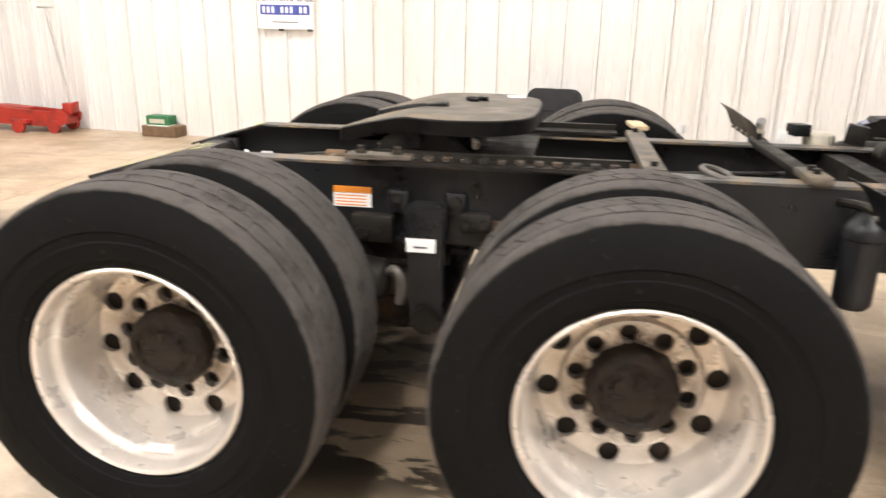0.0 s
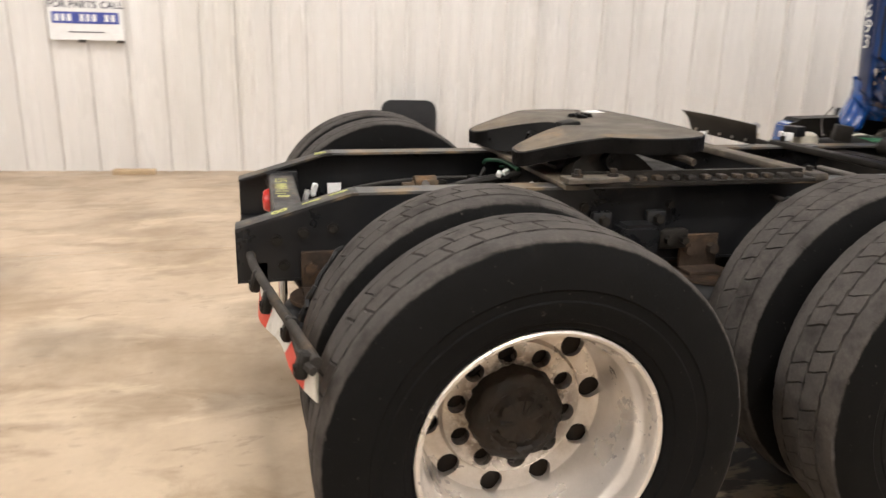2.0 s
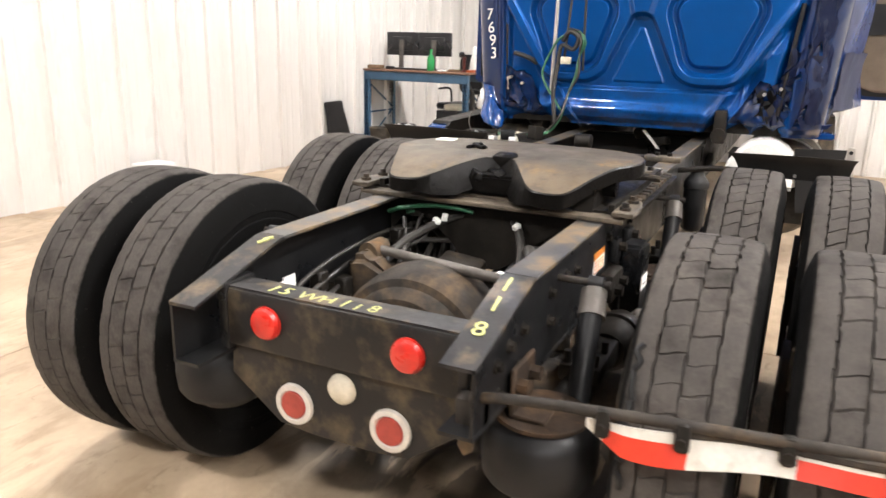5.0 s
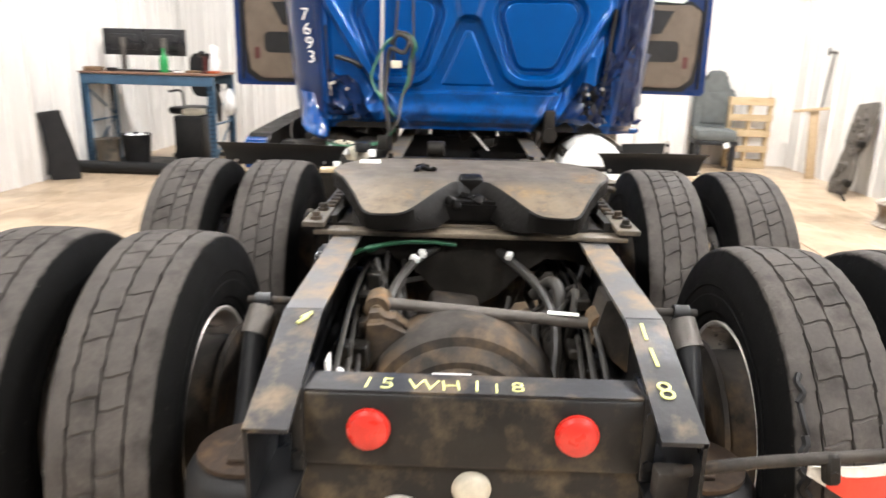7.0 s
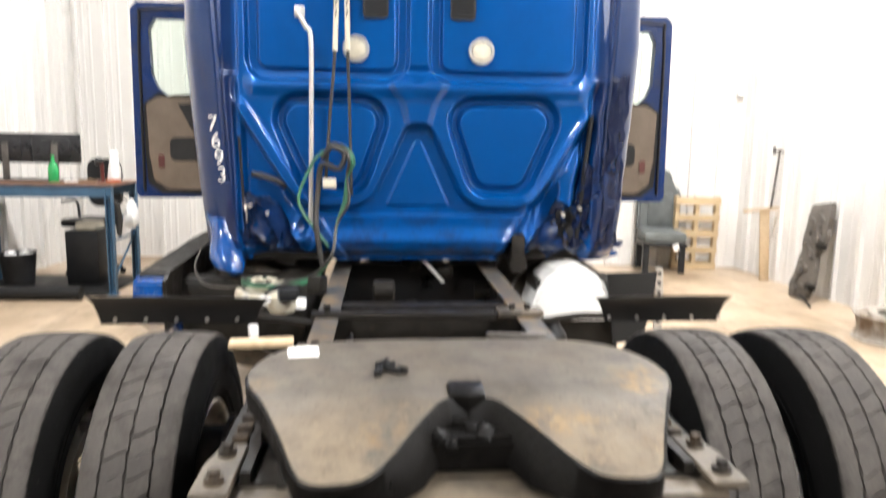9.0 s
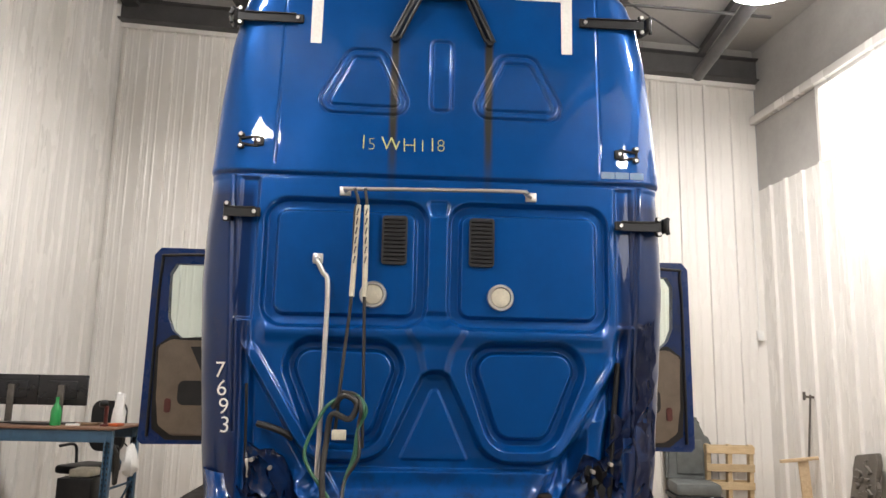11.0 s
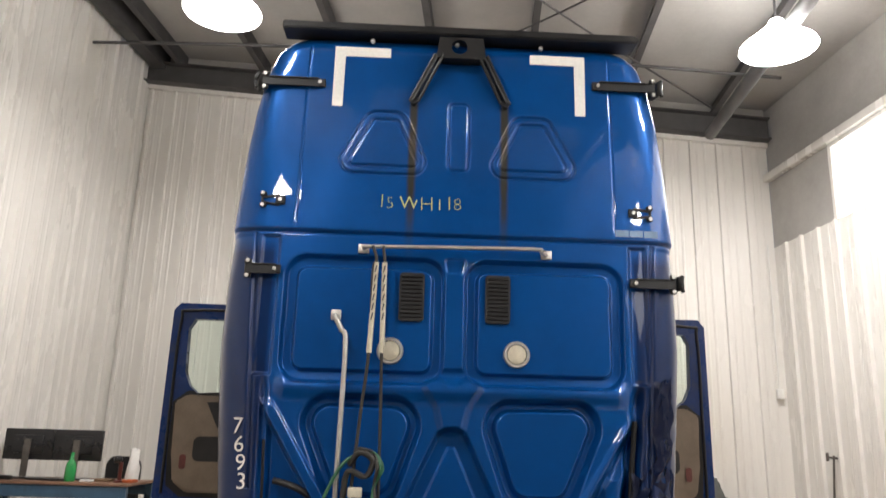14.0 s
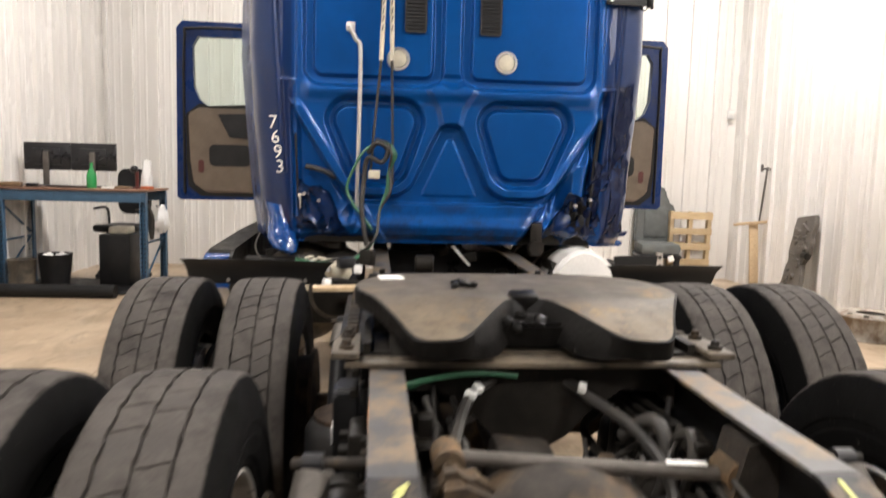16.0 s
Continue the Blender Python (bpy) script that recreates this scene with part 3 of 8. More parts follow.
# band of light panels over the wall_right sheets
bm = bmesh.new()
box(bm, (-0.68, -0.08, 4.60), (1.36, 0.15, 0.96))
structure("wall_right_upper", bm, SHADED_SHEET, "wall sheet beside the daylight panels, its grey standing for shade", RIGHT, category="wall")
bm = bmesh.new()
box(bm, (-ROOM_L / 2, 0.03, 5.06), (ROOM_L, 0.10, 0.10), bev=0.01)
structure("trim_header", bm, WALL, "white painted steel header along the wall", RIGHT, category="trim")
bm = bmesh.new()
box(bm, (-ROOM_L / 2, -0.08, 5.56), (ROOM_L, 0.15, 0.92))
structure("wall_right_top", bm, SHADED_SHEET, "wall sheet under the eave, its grey standing for shade", RIGHT, category="wall")
SKY_PANEL = glow("translucent_panel", (1.0, 0.98, 0.94), 7.0)
n_pan = 14
for k in range(n_pan):
    w = (ROOM_L - 1.36) / n_pan
    bm = bmesh.new()
    box(bm, (-1.36 - w * (k + 0.5), -0.06, 4.555), (w - 0.03, 0.03, 0.87), bev=0.005)
    structure("window_%d" % (k + 1), bm, SKY_PANEL, "translucent daylight panel high in the wall", RIGHT, category="window")
bm = bmesh.new()
box(bm, (-1.36, 0.0, 4.56), (0.06, 0.05, 0.90), bev=0.006)
box(bm, (-ROOM_L / 2 - 0.68, 0.0, 4.99), (ROOM_L - 1.36, 0.05, 0.05), bev=0.006)
structure("trim_window", bm, WALL, "white metal frame round the daylight panels", RIGHT, category="trim")
# ceiling: sheet with purlins and rafters
slope = (EAVE_L - EAVE_R) / ROOM_W
bm = bmesh.new()
prism(bm, [(0.3, -3.6), (-ROOM_L - 0.3, -3.6), (-ROOM_L - 0.3, ROOM_W + 0.2), (0.3, ROOM_W + 0.2)], lambda u, v, t: (u, v, EAVE_R + LIFT + slope * v + t), 0.0, 0.12)
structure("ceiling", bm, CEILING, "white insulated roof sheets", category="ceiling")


def sloped(bm, u0, u1, lo, hi):
    """A bar across the room that follows the roof's slope, lo to hi above the end wall's top."""
    prism(bm, [(0.0, EAVE_R + lo), (ROOM_W, EAVE_L + lo), (ROOM_W, EAVE_L + hi), (0.0, EAVE_R + hi)], lambda a, b, t: (t, a, b), u0, u1)


bm = bmesh.new()
sloped(bm, -0.13, -0.118, 0.0, 0.30)
sloped(bm, -0.22, -0.02, 0.0, 0.014)
sloped(bm, -0.22, -0.02, 0.288, 0.302)
structure("beam_end", bm, STEEL_GREY, "dark grey steel rafter over the end wall", category="beam")
bm = bmesh.new()
sloped(bm, -0.006, 0.14, 0.302, LIFT)
structure("wall_front_upper", bm, SHADED_SHEET, "wall sheet over the end rafter in the same shaded grey", category="wall")
bm = bmesh.new()
sloped(bm, -0.075, -0.008, -0.065, -0.004)
structure("trim_cap", bm, WALL, "white sheet trim along the wall top", category="trim")
for k, u in enumerate((-5.6, -10.6, -15.6)):
    bm = bmesh.new()
    sloped(bm, u - 0.008, u + 0.008, LIFT - 0.70, LIFT - 0.21)
    for off in (-0.70, -0.22):
        sloped(bm, u - 0.09, u + 0.09, LIFT + off - 0.01, LIFT + off + 0.01)
    structure("beam_%d" % (k + 1), bm, STEEL_GREY, "dark grey steel roof rafter", category="beam")
for k in range(7):
    bm = bmesh.new()
    v = 0.68 + 1.24 * k
    zc = EAVE_R + LIFT + slope * v
    box(bm, (-ROOM_L / 2, v, zc - 0.10), (ROOM_L, 0.012, 0.20))
    box(bm, (-ROOM_L / 2, v + 0.035, zc - 0.195), (ROOM_L, 0.08, 0.012))
    box(bm, (-ROOM_L / 2, v + 0.069, zc - 0.175), (ROOM_L, 0.012, 0.04))
    structure("purlin_%d" % (k + 1), bm, STEEL_GREY, "dark grey steel roof purlin", category="beam")
bm = bmesh.new()
box(bm, (-ROOM_L / 2, ROOM_W - 0.16, EAVE_L + LIFT - 0.16), (ROOM_L, 0.20, 0.28), bev=0.008)
structure("beam_eave", bm, STEEL_GREY, "dark grey eave strut along the side wall", category="beam")
bm = bmesh.new()
tube(bm, [(-ROOM_L, 1.0, 5.32), (-0.9, 1.0, 5.32)], 0.07, seg=14, smooth=False)
structure("pipe", bm, STEEL_GREY, "dark steel pipe below the roof", category="pipe")
for k, (v0, v1, u0, z0, z1) in enumerate(((ROOM_W - 0.1, 4.9, -1.7, 6.18, 6.05), (3.6, 0.3, -1.4, 6.12, 5.82))):
    bm = bmesh.new()
    tube(bm, [(u0, v0, z0), (u0 - 0.1, (v0 + v1) / 2, (z0 + z1) / 2 - 0.04), (u0, v1, z1)], 0.02, seg=8)
    structure("conduit_%d" % (k + 1), bm, STEEL_GREY, "thin dark conduit under the purlins", category="pipe")
for k, (a_, b_) in enumerate((((-0.4, 0.8, 5.9), (-4.6, 5.2, 6.38)), ((-0.4, 4.9, 6.32), (-4.6, 1.0, 5.95)))):
    bm = bmesh.new()
    mid = ((a_[0] + b_[0]) / 2, (a_[1] + b_[1]) / 2, (a_[2] + b_[2]) / 2 - 0.10)
    tube(bm, [a_, mid, b_], 0.012, seg=6, n=10)
    structure("brace_cable_%d" % (k + 1), bm, STEEL_GREY, "thin slack steel brace cable under the roof", category="cable")

# ---- lamps ----
LENS = glow("lamp_lens", (1.0, 0.97, 0.92), 85.0)
lamp_proto = thing("high_bay_lamp", pose(0, 0, 0), "round high bay lamp with a bright white lens", "ceiling lamp", "shop lamps")
bm = bmesh.new()
lathe(bm, [(0.0, 0.28), (0.06, 0.28), (0.09, 0.22), (0.14, 0.18), (0.33, 0.02), (0.34, 0.0), (0.32, 0.0), (0.12, 0.13), (0.0, 0.14)], seg=32, axis="Z")
part("reflector", bm, LENS, lamp_proto, "glowing clear prismatic reflector")
bm = bmesh.new()
lathe(bm, [(0.0, 0.012), (0.25, 0.012), (0.25, 0.0), (0.0, -0.02)], seg=32, axis="Z")
part("lens", bm, LENS, lamp_proto, "glowing white lens")
bm = bmesh.new()
cyl(bm, (0, 0, 0.27), (0, 0, 1.0), 0.012, seg=8)
lamp_rod = part("rod", bm, STEEL_GREY, lamp_proto)
# first two hang in view, the fifth fits a reflection; the rest are added unseen
LAMPS = [(5.15, 2.0, 5.25), (5.2, -3.05, 5.18), (0.3, 2.3, 5.3), (0.3, -3.2, 5.0), (-4.5, 2.4, 5.2), (-4.5, -3.6, 5.0)]
POWER = (180, 240, 110, 155, 225, 165)
for k, p in enumerate(LAMPS):
    o = lamp_proto if k == 0 else copy_thing(lamp_proto, pose(*p))
    if k == 0:
        o.matrix_basis = pose(*p)
    v = (ROOM.inverted() @ Vector(p)).y
    rod = [c for c in o.children if c.name.startswith("rod")][0]
    reach = EAVE_R + LIFT + slope * v - p[2]
    rod.matrix_basis = Matrix.Diagonal((1, 1, reach, 1))
    ld = bpy.data.lights.new("lamp_light", "AREA")
    ld.shape, ld.size, ld.energy, ld.color = "DISK", 0.5, POWER[k], (1.0, 0.965, 0.92)
    lo = new("lamp_light", ld)
    lo.matrix_basis = pose(p[0], p[1], p[2] - 0.03)

# ================= the truck =================
truck = thing("semi_truck", pose(0, 0, 0), "blue sleeper cab semi tractor with bare black rear chassis", "truck")
TOP, REAR = 0.94, -0.62


# ---- wheels ----
TYRE_R = 0.515


def tyre_mesh(blocks, slant, deep):
    """Axis along y. Four ribs between jagged grooves; the middle ones cut into slanted blocks."""
    bm = bmesh.new()
    side = [(0.300, -0.104, 3), (0.306, -0.116, 3), (0.312, -0.119, 3), (0.322, -0.122, 3), (0.326, -0.127, 3), (0.345, -0.132, 3), (0.372, -0.136, 3), (0.376, -0.134, 3), (0.398, -0.136, 3), (0.402, -0.139, 3), (0.430, -0.136, 3), (0.455, -0.131, 3), (0.474, -0.125, 3), (0.490, -0.1195, 3), (0.4985, -0.1165, 4)]
    tread = [(0.5045, -0.1125, 4), (0.5080, -0.103, 0), (0.5105, -0.085, 0), (0.512, -0.0668, 5), (0.5035, -0.0655, 5), (0.5035, -0.0605, 5), (0.5135, -0.0592, 1), (0.5140, -0.040, 1), (0.5142, -0.022, 1), (0.5145, -0.0035, 1), (0.506, -0.0028, 5), (0.506, 0.0028, 5),
             (0.5145, 0.0035, 2), (0.5142, 0.022, 2), (0.5140, 0.040, 2), (0.5135, 0.0592, 2), (0.5035, 0.0605, 5), (0.5035, 0.0655, 5), (0.512, 0.0668, 5), (0.5105, 0.085, 0), (0.5080, 0.103, 0), (0.5045, 0.1125, 4)]
    prof = side + tread + [(r, -y, k) for r, y, k in side[::-1]]
    stations = []
    tr_ = random.Random(9)
    for b in range(blocks):
        a = 2 * math.pi * b / blocks
        w = 2 * math.pi / blocks
        a += w * tr_.uniform(-0.06, 0.06)
        stations += [(a, 0), (a + w * 0.24, 0), (a + w * 0.47, 0), (a + w * 0.70, 0), (a + w * 0.925, 0), (a + w * 0.94, 1), (a + w * 0.985, 1)]
    rings = []
    for i, (a, gap) in enumerate(stations):
        ring = []
        jag = 0.0016 * (1 if i % 7 in (0, 1, 2) else -1) + tr_.uniform(-0.0007, 0.0007)
        chip = tr_.uniform(0.0, 0.0035) if tr_.random() < 0.35 else 0.0
        for r, y, kind in prof:
            aa = a + (slant * y / TYRE_R + 0.010 * math.sin(160 * y) if kind in (1, 2) else 0) + (math.pi / blocks if kind == 2 else 0)
            rr = r - (deep if gap and kind in (1, 2) else 0) - (chip if kind == 4 else 0)
            yy = y + (jag if kind == 5 or abs(y) in (0.0592, 0.0035) else 0)
            ring.append(bm.verts.new((rr * math.cos(aa), yy, rr * math.sin(aa))))
        rings.append(ring)
    n = len(rings)
    for i in range(n):
        a, b = rings[i], rings[(i + 1) % n]
        for j in range(len(prof) - 1):
            bm.faces.new((a[j], a[j + 1], b[j + 1], b[j]))
    return mesh_from(bm, "tyre", RUBBER, 30)


def rim_mesh():
    """Dished wheel; the open face looks to -y, the disc lies 0.17 m inside."""
    bm = bmesh.new()
    prof = [(0.300, 0.100), (0.303, 0.112), (0.298, 0.116), (0.290, 0.112), (0.285, 0.100), (0.284, 0.072), (0.281, 0.058), (0.271, 0.046), (0.267, 0.034), (0.265, -0.02), (0.262, -0.06), (0.257, -0.090),
            (0.247, -0.112), (0.236, -0.118), (0.192, -0.118), (0.187, -0.112), (0.184, -0.103), (0.176, -0.100), (0.095, -0.103), (0.095, -0.130), (0.240, -0.134), (0.262, -0.120), (0.276, -0.02), (0.291, 0.02), (0.296, 0.095), (0.300, 0.100)]
    lathe(bm, prof, seg=80, axis="Y")
    bmesh.ops.remove_doubles(bm, verts=bm.verts[:], dist=0.0002)
    cu = bmesh.new()
    for k in range(10):
        a = 2 * math.pi * (k + 0.5) / 10
        cyl(cu, (0.222 * math.cos(a), -0.15, 0.222 * math.sin(a)), (0.222 * math.cos(a), -0.04, 0.222 * math.sin(a)), 0.0305, seg=20)
        a = 2 * math.pi * k / 10
        cyl(cu, (0.150 * math.cos(a), -0.15, 0.150 * math.sin(a)), (0.150 * math.cos(a), -0.04, 0.150 * math.sin(a)), 0.0255, seg=18)
    return mesh_from(cut(bm, cu, "rim"), "rim", ALLOY, 30)


TYRE_D, TYRE_F, RIM_M = tyre_mesh(46, 0.30, 0.0040), tyre_mesh(58, 0.5, 0.0065), rim_mesh()
bm = bmesh.new()
lathe(bm, [(0.0, -0.004), (0.020, -0.003), (0.056, -0.004), (0.062, -0.013), (0.078, -0.014), (0.084, -0.008), (0.094, -0.009), (0.104, -0.014), (0.114, -0.022), (0.119, -0.032), (0.117, -0.055), (0.124, -0.085), (0.126, -0.13), (0.0, -0.13)], seg=44, axis="Y")
hub_rnd = random.Random(5)
for v in bm.verts:
    if math.hypot(v.co.x, v.co.z) > 0.04:
        v.co += Vector([hub_rnd.uniform(-0.0045, 0.0045) for _ in range(3)])
for v in bm.verts:
    r = math.hypot(v.co.x, v.co.z)
    if r > 0.09:
        k = 1 - 0.035 * max(0.0, math.cos(8 * math.atan2(v.co.z, v.co.x))) ** 3
        v.co.x, v.co.z = v.co.x * k, v.co.z * k
HUB_M = mesh_from(bm, "hub", HUB)
bm = bmesh.new()
lathe(bm, [(0.0, 0.0), (0.205, 0.0), (0.215, -0.01), (0.215, -0.19), (0.10, -0.20), (0.0, -0.20)], seg=48, axis="Y")
DRUM_M = mesh_from(bm, "brake_drum", DIRTY)
bm = bmesh.new()
cyl(bm, (0, -0.01, 0), (0, 0.01, 0), 0.255, seg=40)
FACE_M = mesh_from(bm, "drum_face", HUB)


def wheel(x, y, side, inner, turn):
    """One wheel; side is -1 on the truck's right. The disc of an outer wheel lies deep inside."""
    w = new("wheel")
    w.parent = truck
    w.matrix_basis = pose(x, y, 0.513, 0, 0, 180 if side < 0 else 0)
    flip = pose(0, 0, 0, 0, turn, 180 if inner else 0)
    for nm, me, k in (("tyre", TYRE_D if x < 1 else TYRE_F, 0.992), ("rim", RIM_M, 0.98)):
        o = new(nm, me)
        o.parent, o.matrix_basis = w, flip @ Matrix.Diagonal((k, 1, k, 1))
    if not inner:
        o = new("hub", HUB_M)
        o.parent, o.matrix_basis = w, pose(0, -0.030, 0, 0, turn)
        tagged(o, "dark greasy hub end")
        o = new("drum_face", FACE_M)
        o.parent, o.matrix_basis = w, pose(0, -0.150, 0)
    else:
        o = new("brake_drum", DRUM_M)
        o.parent, o.matrix_basis = w, pose(0, 0.02, 0)
        tagged(o, "dirty cast brake drum")
    return w


AXLES = (0.045, 1.322)


def tread_gash(ax):
    """Torn rubber on the inner shoulder of one tyre: curled lips along the tear."""
    rg = random.Random(31)
    for k in range(5):
        a0 = radians(138 + 7.5 * k)
        bm = bmesh.new()
        pts = []
        for j in range(4):
            a = a0 + radians(2.4 * j)
            r = 0.506 + 0.006 * math.sin(math.pi * j / 3) + rg.uniform(-0.002, 0.003)
            pts.append((ax + r * math.cos(a), -0.712 + rg.uniform(-0.010, 0.010), 0.513 + r * math.sin(a)))
        tube(bm, pts, rg.uniform(0.007, 0.012), seg=6, n=3)
        part("tread_gash", bm, RUBBER_SIDE, truck, "torn curled rubber on the tyre shoulder")


for ai, ax in enumerate(AXLES):
    for side in (-1, 1):
        wheel(ax, side * 1.166, side, False, 25.5 if side < 0 else 16 + 17 * ai)
        wheel(ax, side * 0.815, side, True, 23 + 31 * ai - 7 * side)

tread_gash(AXLES[0])

# ---- frame rails ----
RAIL_FRONT = 6.6


def rail(side):
    y0, y1 = side * 0.430, side * 0.345
    bm = bmesh.new()
    outline = [(REAR, 0.672), (RAIL_FRONT, 0.672), (RAIL_FRONT, TOP - 0.004), (-0.27, TOP - 0.004), (REAR, 0.838)]
    prism(bm, outline, XZ, y0, y0 - side * 0.008)
    o = part("frame_rail", bm, FRAME, truck)
    bm = bmesh.new()
    prism(bm, [(-0.25, TOP), (RAIL_FRONT, TOP), (RAIL_FRONT, TOP - 0.009), (-0.25, TOP - 0.009)], XZ, y0 + side * 0.002, y1)
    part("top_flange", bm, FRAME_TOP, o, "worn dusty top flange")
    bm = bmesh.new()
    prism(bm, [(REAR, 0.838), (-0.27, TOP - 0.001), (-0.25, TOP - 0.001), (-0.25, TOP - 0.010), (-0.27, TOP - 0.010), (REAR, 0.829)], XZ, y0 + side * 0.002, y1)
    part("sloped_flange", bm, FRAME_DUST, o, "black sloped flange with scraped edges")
    bm = bmesh.new()
    prism(bm, [(REAR, 0.668), (RAIL_FRONT, 0.668), (RAIL_FRONT, 0.677), (REAR, 0.677)], XZ, y0 + side * 0.002, y1)
    part("bottom_flange", bm, FRAME, o)
    for k, (bx, bz) in enumerate(((-0.50, 0.80), (-0.42, 0.82), (-0.33, 0.83), (-0.35, 0.74), (-0.12, 0.86), (-0.12, 0.78), (0.02, 0.87), (0.12, 0.86), (0.5, 0.87), (0.82, 0.87), (1.55, 0.85), (1.62, 0.78), (-0.48, 0.72))):
        bm = bmesh.new()
        cyl(bm, (bx, y0, bz), (bx, y0 + side * 0.016, bz), 0.013, seg=6)
        cyl(bm, (bx, y0, bz), (bx, y0 + side * 0.004, bz), 0.018, seg=12)
        part("bolt", bm, GREASE, o)
    return o


RAIL_R, RAIL_L = rail(-1), rail(1)


def channel_member(x, w, z0, z1, mat=FRAME, name="crossmember", label=""):
    bm = bmesh.new()
    prism(bm, [(x, z0), (x + w, z0), (x + w, z0 + 0.008), (x + 0.008, z0 + 0.008), (x + 0.008, z1 - 0.008), (x + w, z1 - 0.008), (x + w, z1), (x, z1)], XZ, -0.42, 0.42)
    return part(name, bm, mat, truck, label)


# rear crossmember with lamps
cm = bmesh.new()
box(cm, (-0.455, 0, 0.775), (0.10, 0.70, 0.165), bev=0.012)
rear_member = part("rear_crossmember", cm, FRAME_DIRT, truck, "black rear crossmember with marker lamps")
bm = bmesh.new()
box(bm, (-0.455, 0, 0.8595), (0.085, 0.685, 0.004))
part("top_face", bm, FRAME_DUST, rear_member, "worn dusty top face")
for s in (-1, 1):
    bm = bmesh.new()
    lathe(bm, [(0.0, -0.020), (0.030, -0.018), (0.039, -0.013), (0.043, 0.0), (0.045, 0.0), (0.045, 0.01)], seg=28, axis="X", at=(-0.512, s * 0.21, 0.782))
    part("marker_lamp", bm, REDLENS, rear_member, "round red marker lamp")
    bm = bmesh.new()
    box(bm, (-0.45, s * 0.355, 0.775), (0.12, 0.03, 0.19), bev=0.006)
    for z in (0.72, 0.83):
        cyl(bm, (-0.516, s * 0.355, z), (-0.50, s * 0.355, z), 0.012, seg=6)
    part("gusset", bm, FRAME, rear_member)
lp = bmesh.new()
prism(lp, [(-0.35, 0.700), (-0.355, 0.60), (-0.20, 0.485), (-0.10, 0.475), (0.10, 0.475), (0.20, 0.485), (0.36, 0.60), (0.35, 0.700)], YZ, -0.478, -0.470)
lamp_plate = part("lamp_plate", lp, FRAME_DIRT, truck, "black plate carrying the tail reflectors")
for s in (-1, 1):
    bm = bmesh.new()
    lathe(bm, [(0.0, -0.014), (0.037, -0.013), (0.041, -0.006)], seg=32, axis="X", at=(-0.479, s * 0.148, 0.553))
    r = part("reflector", bm, REDDULL, lamp_plate, "faded red round reflector")
    bm = bmesh.new()
    lathe(bm, [(0.040, -0.008), (0.044, -0.012), (0.057, -0.010), (0.059, 0.0), (0.040, 0.0)], seg=32, axis="X", at=(-0.479, s * 0.148, 0.553))
    part("ring", bm, SILVER, r, "silver ring")
bm = bmesh.new()
lathe(bm, [(0.0, -0.022), (0.030, -0.018), (0.040, -0.008), (0.042, 0.0)], seg=32, axis="X", at=(-0.479, -0.003, 0.632))
part("plate_lamp", bm, CREAM, lamp_plate, "cream round lamp")
chalk = random.Random(2)
yc = 0.236
for ch in "15WH118":
    lettering("chalk_letter", ch, chalk.uniform(0.058, 0.070), CHALK, basis((-0.487 + chalk.uniform(-0.004, 0.004), yc, 0.8622), (chalk.uniform(-0.12, 0.12), -1, 0), (1, chalk.uniform(-0.12, 0.12), 0)), rear_member, depth=0.0006, label="yellow hand-painted stock letter", thin=-0.0006)
    yc -= {"1": 0.043, "5": 0.056, "W": 0.070, "H": 0.056, "8": 0.05}[ch]
for k, (ch, xc) in enumerate((("1", -0.30), ("1", -0.385), ("8", -0.48))):
    lettering("chalk_letter", ch, 0.088 if k < 2 else 0.075, CHALK, basis((xc - 0.035, -0.355 - 0.006 * k, 0.9335 + (xc - 0.035 + 0.29) * 0.285 + 0.001), (0.06 * k, -1, 0.017 * k), (1, 0.06 * k, 0.285)), RAIL_R, depth=0.0008, label="yellow hand-painted letter", thin=-0.0004)
bm = bmesh.new()
tube(bm, [(-0.275, 0.365, 0.9385), (-0.295, 0.385, 0.934), (-0.290, 0.372, 0.935), (-0.315, 0.392, 0.928)], 0.005, seg=6)
part("chalk_dab", bm, CHALK, RAIL_L, "yellow paint dab")

# other crossmembers
bm = bmesh.new()
prism(bm, [(-0.40, 0.925), (0.40, 0.925), (0.40, 0.80), (0.345, 0.86), (0.25, 0.865), (0.16, 0.80), (0.10, 0.735), (0.04, 0.70), (-0.04, 0.70), (-0.10, 0.735), (-0.16, 0.80), (-0.25, 0.865), (-0.345, 0.86), (-0.40, 0.80)], YZ, 0.47, 0.485)
part("arched_crossmember", bm, GREASE, truck, "black arched crossmember plate")
bm = bmesh.new()
box(bm, (0.52, 0, 0.921), (0.09, 0.80, 0.008))
part("crossmember_flange", bm, GREASE, truck)
for x, w, z0, z1, mt in ((0.86, 0.09, 0.70, 0.92, GREASE), (2.15, 0.09, 0.70, 0.92, GREASE), (3.2, 0.09, 0.70, 0.92, FRAME)):
    channel_member(x, w, z0, z1, mt)
for x0, wd, y0, y1, mt in ((1.40, 0.075, -0.45, 0.45, MOUNT), (1.90, 0.075, -0.45, -0.27, MOUNT), (1.90, 0.06, -0.265, 0.45, GREASE)):
    bm = bmesh.new()
    box(bm, (x0, (y0 + y1) / 2, 0.955 if mt is MOUNT else 0.945), (wd, y1 - y0, 0.028), bev=0.006)
    cb = part("cross_bar", bm, mt, truck, "dusty grey steel cross bar" if mt is MOUNT else "greasy black cross bar")
    for y in (y0 + 0.06, y1 - 0.06):
        if abs(y) > 0.3:
            bm = bmesh.new()
            cyl(bm, (x0, y, 0.957), (x0, y, 0.985), 0.013, seg=6)
            part("bolt", bm, GREASE, cb)
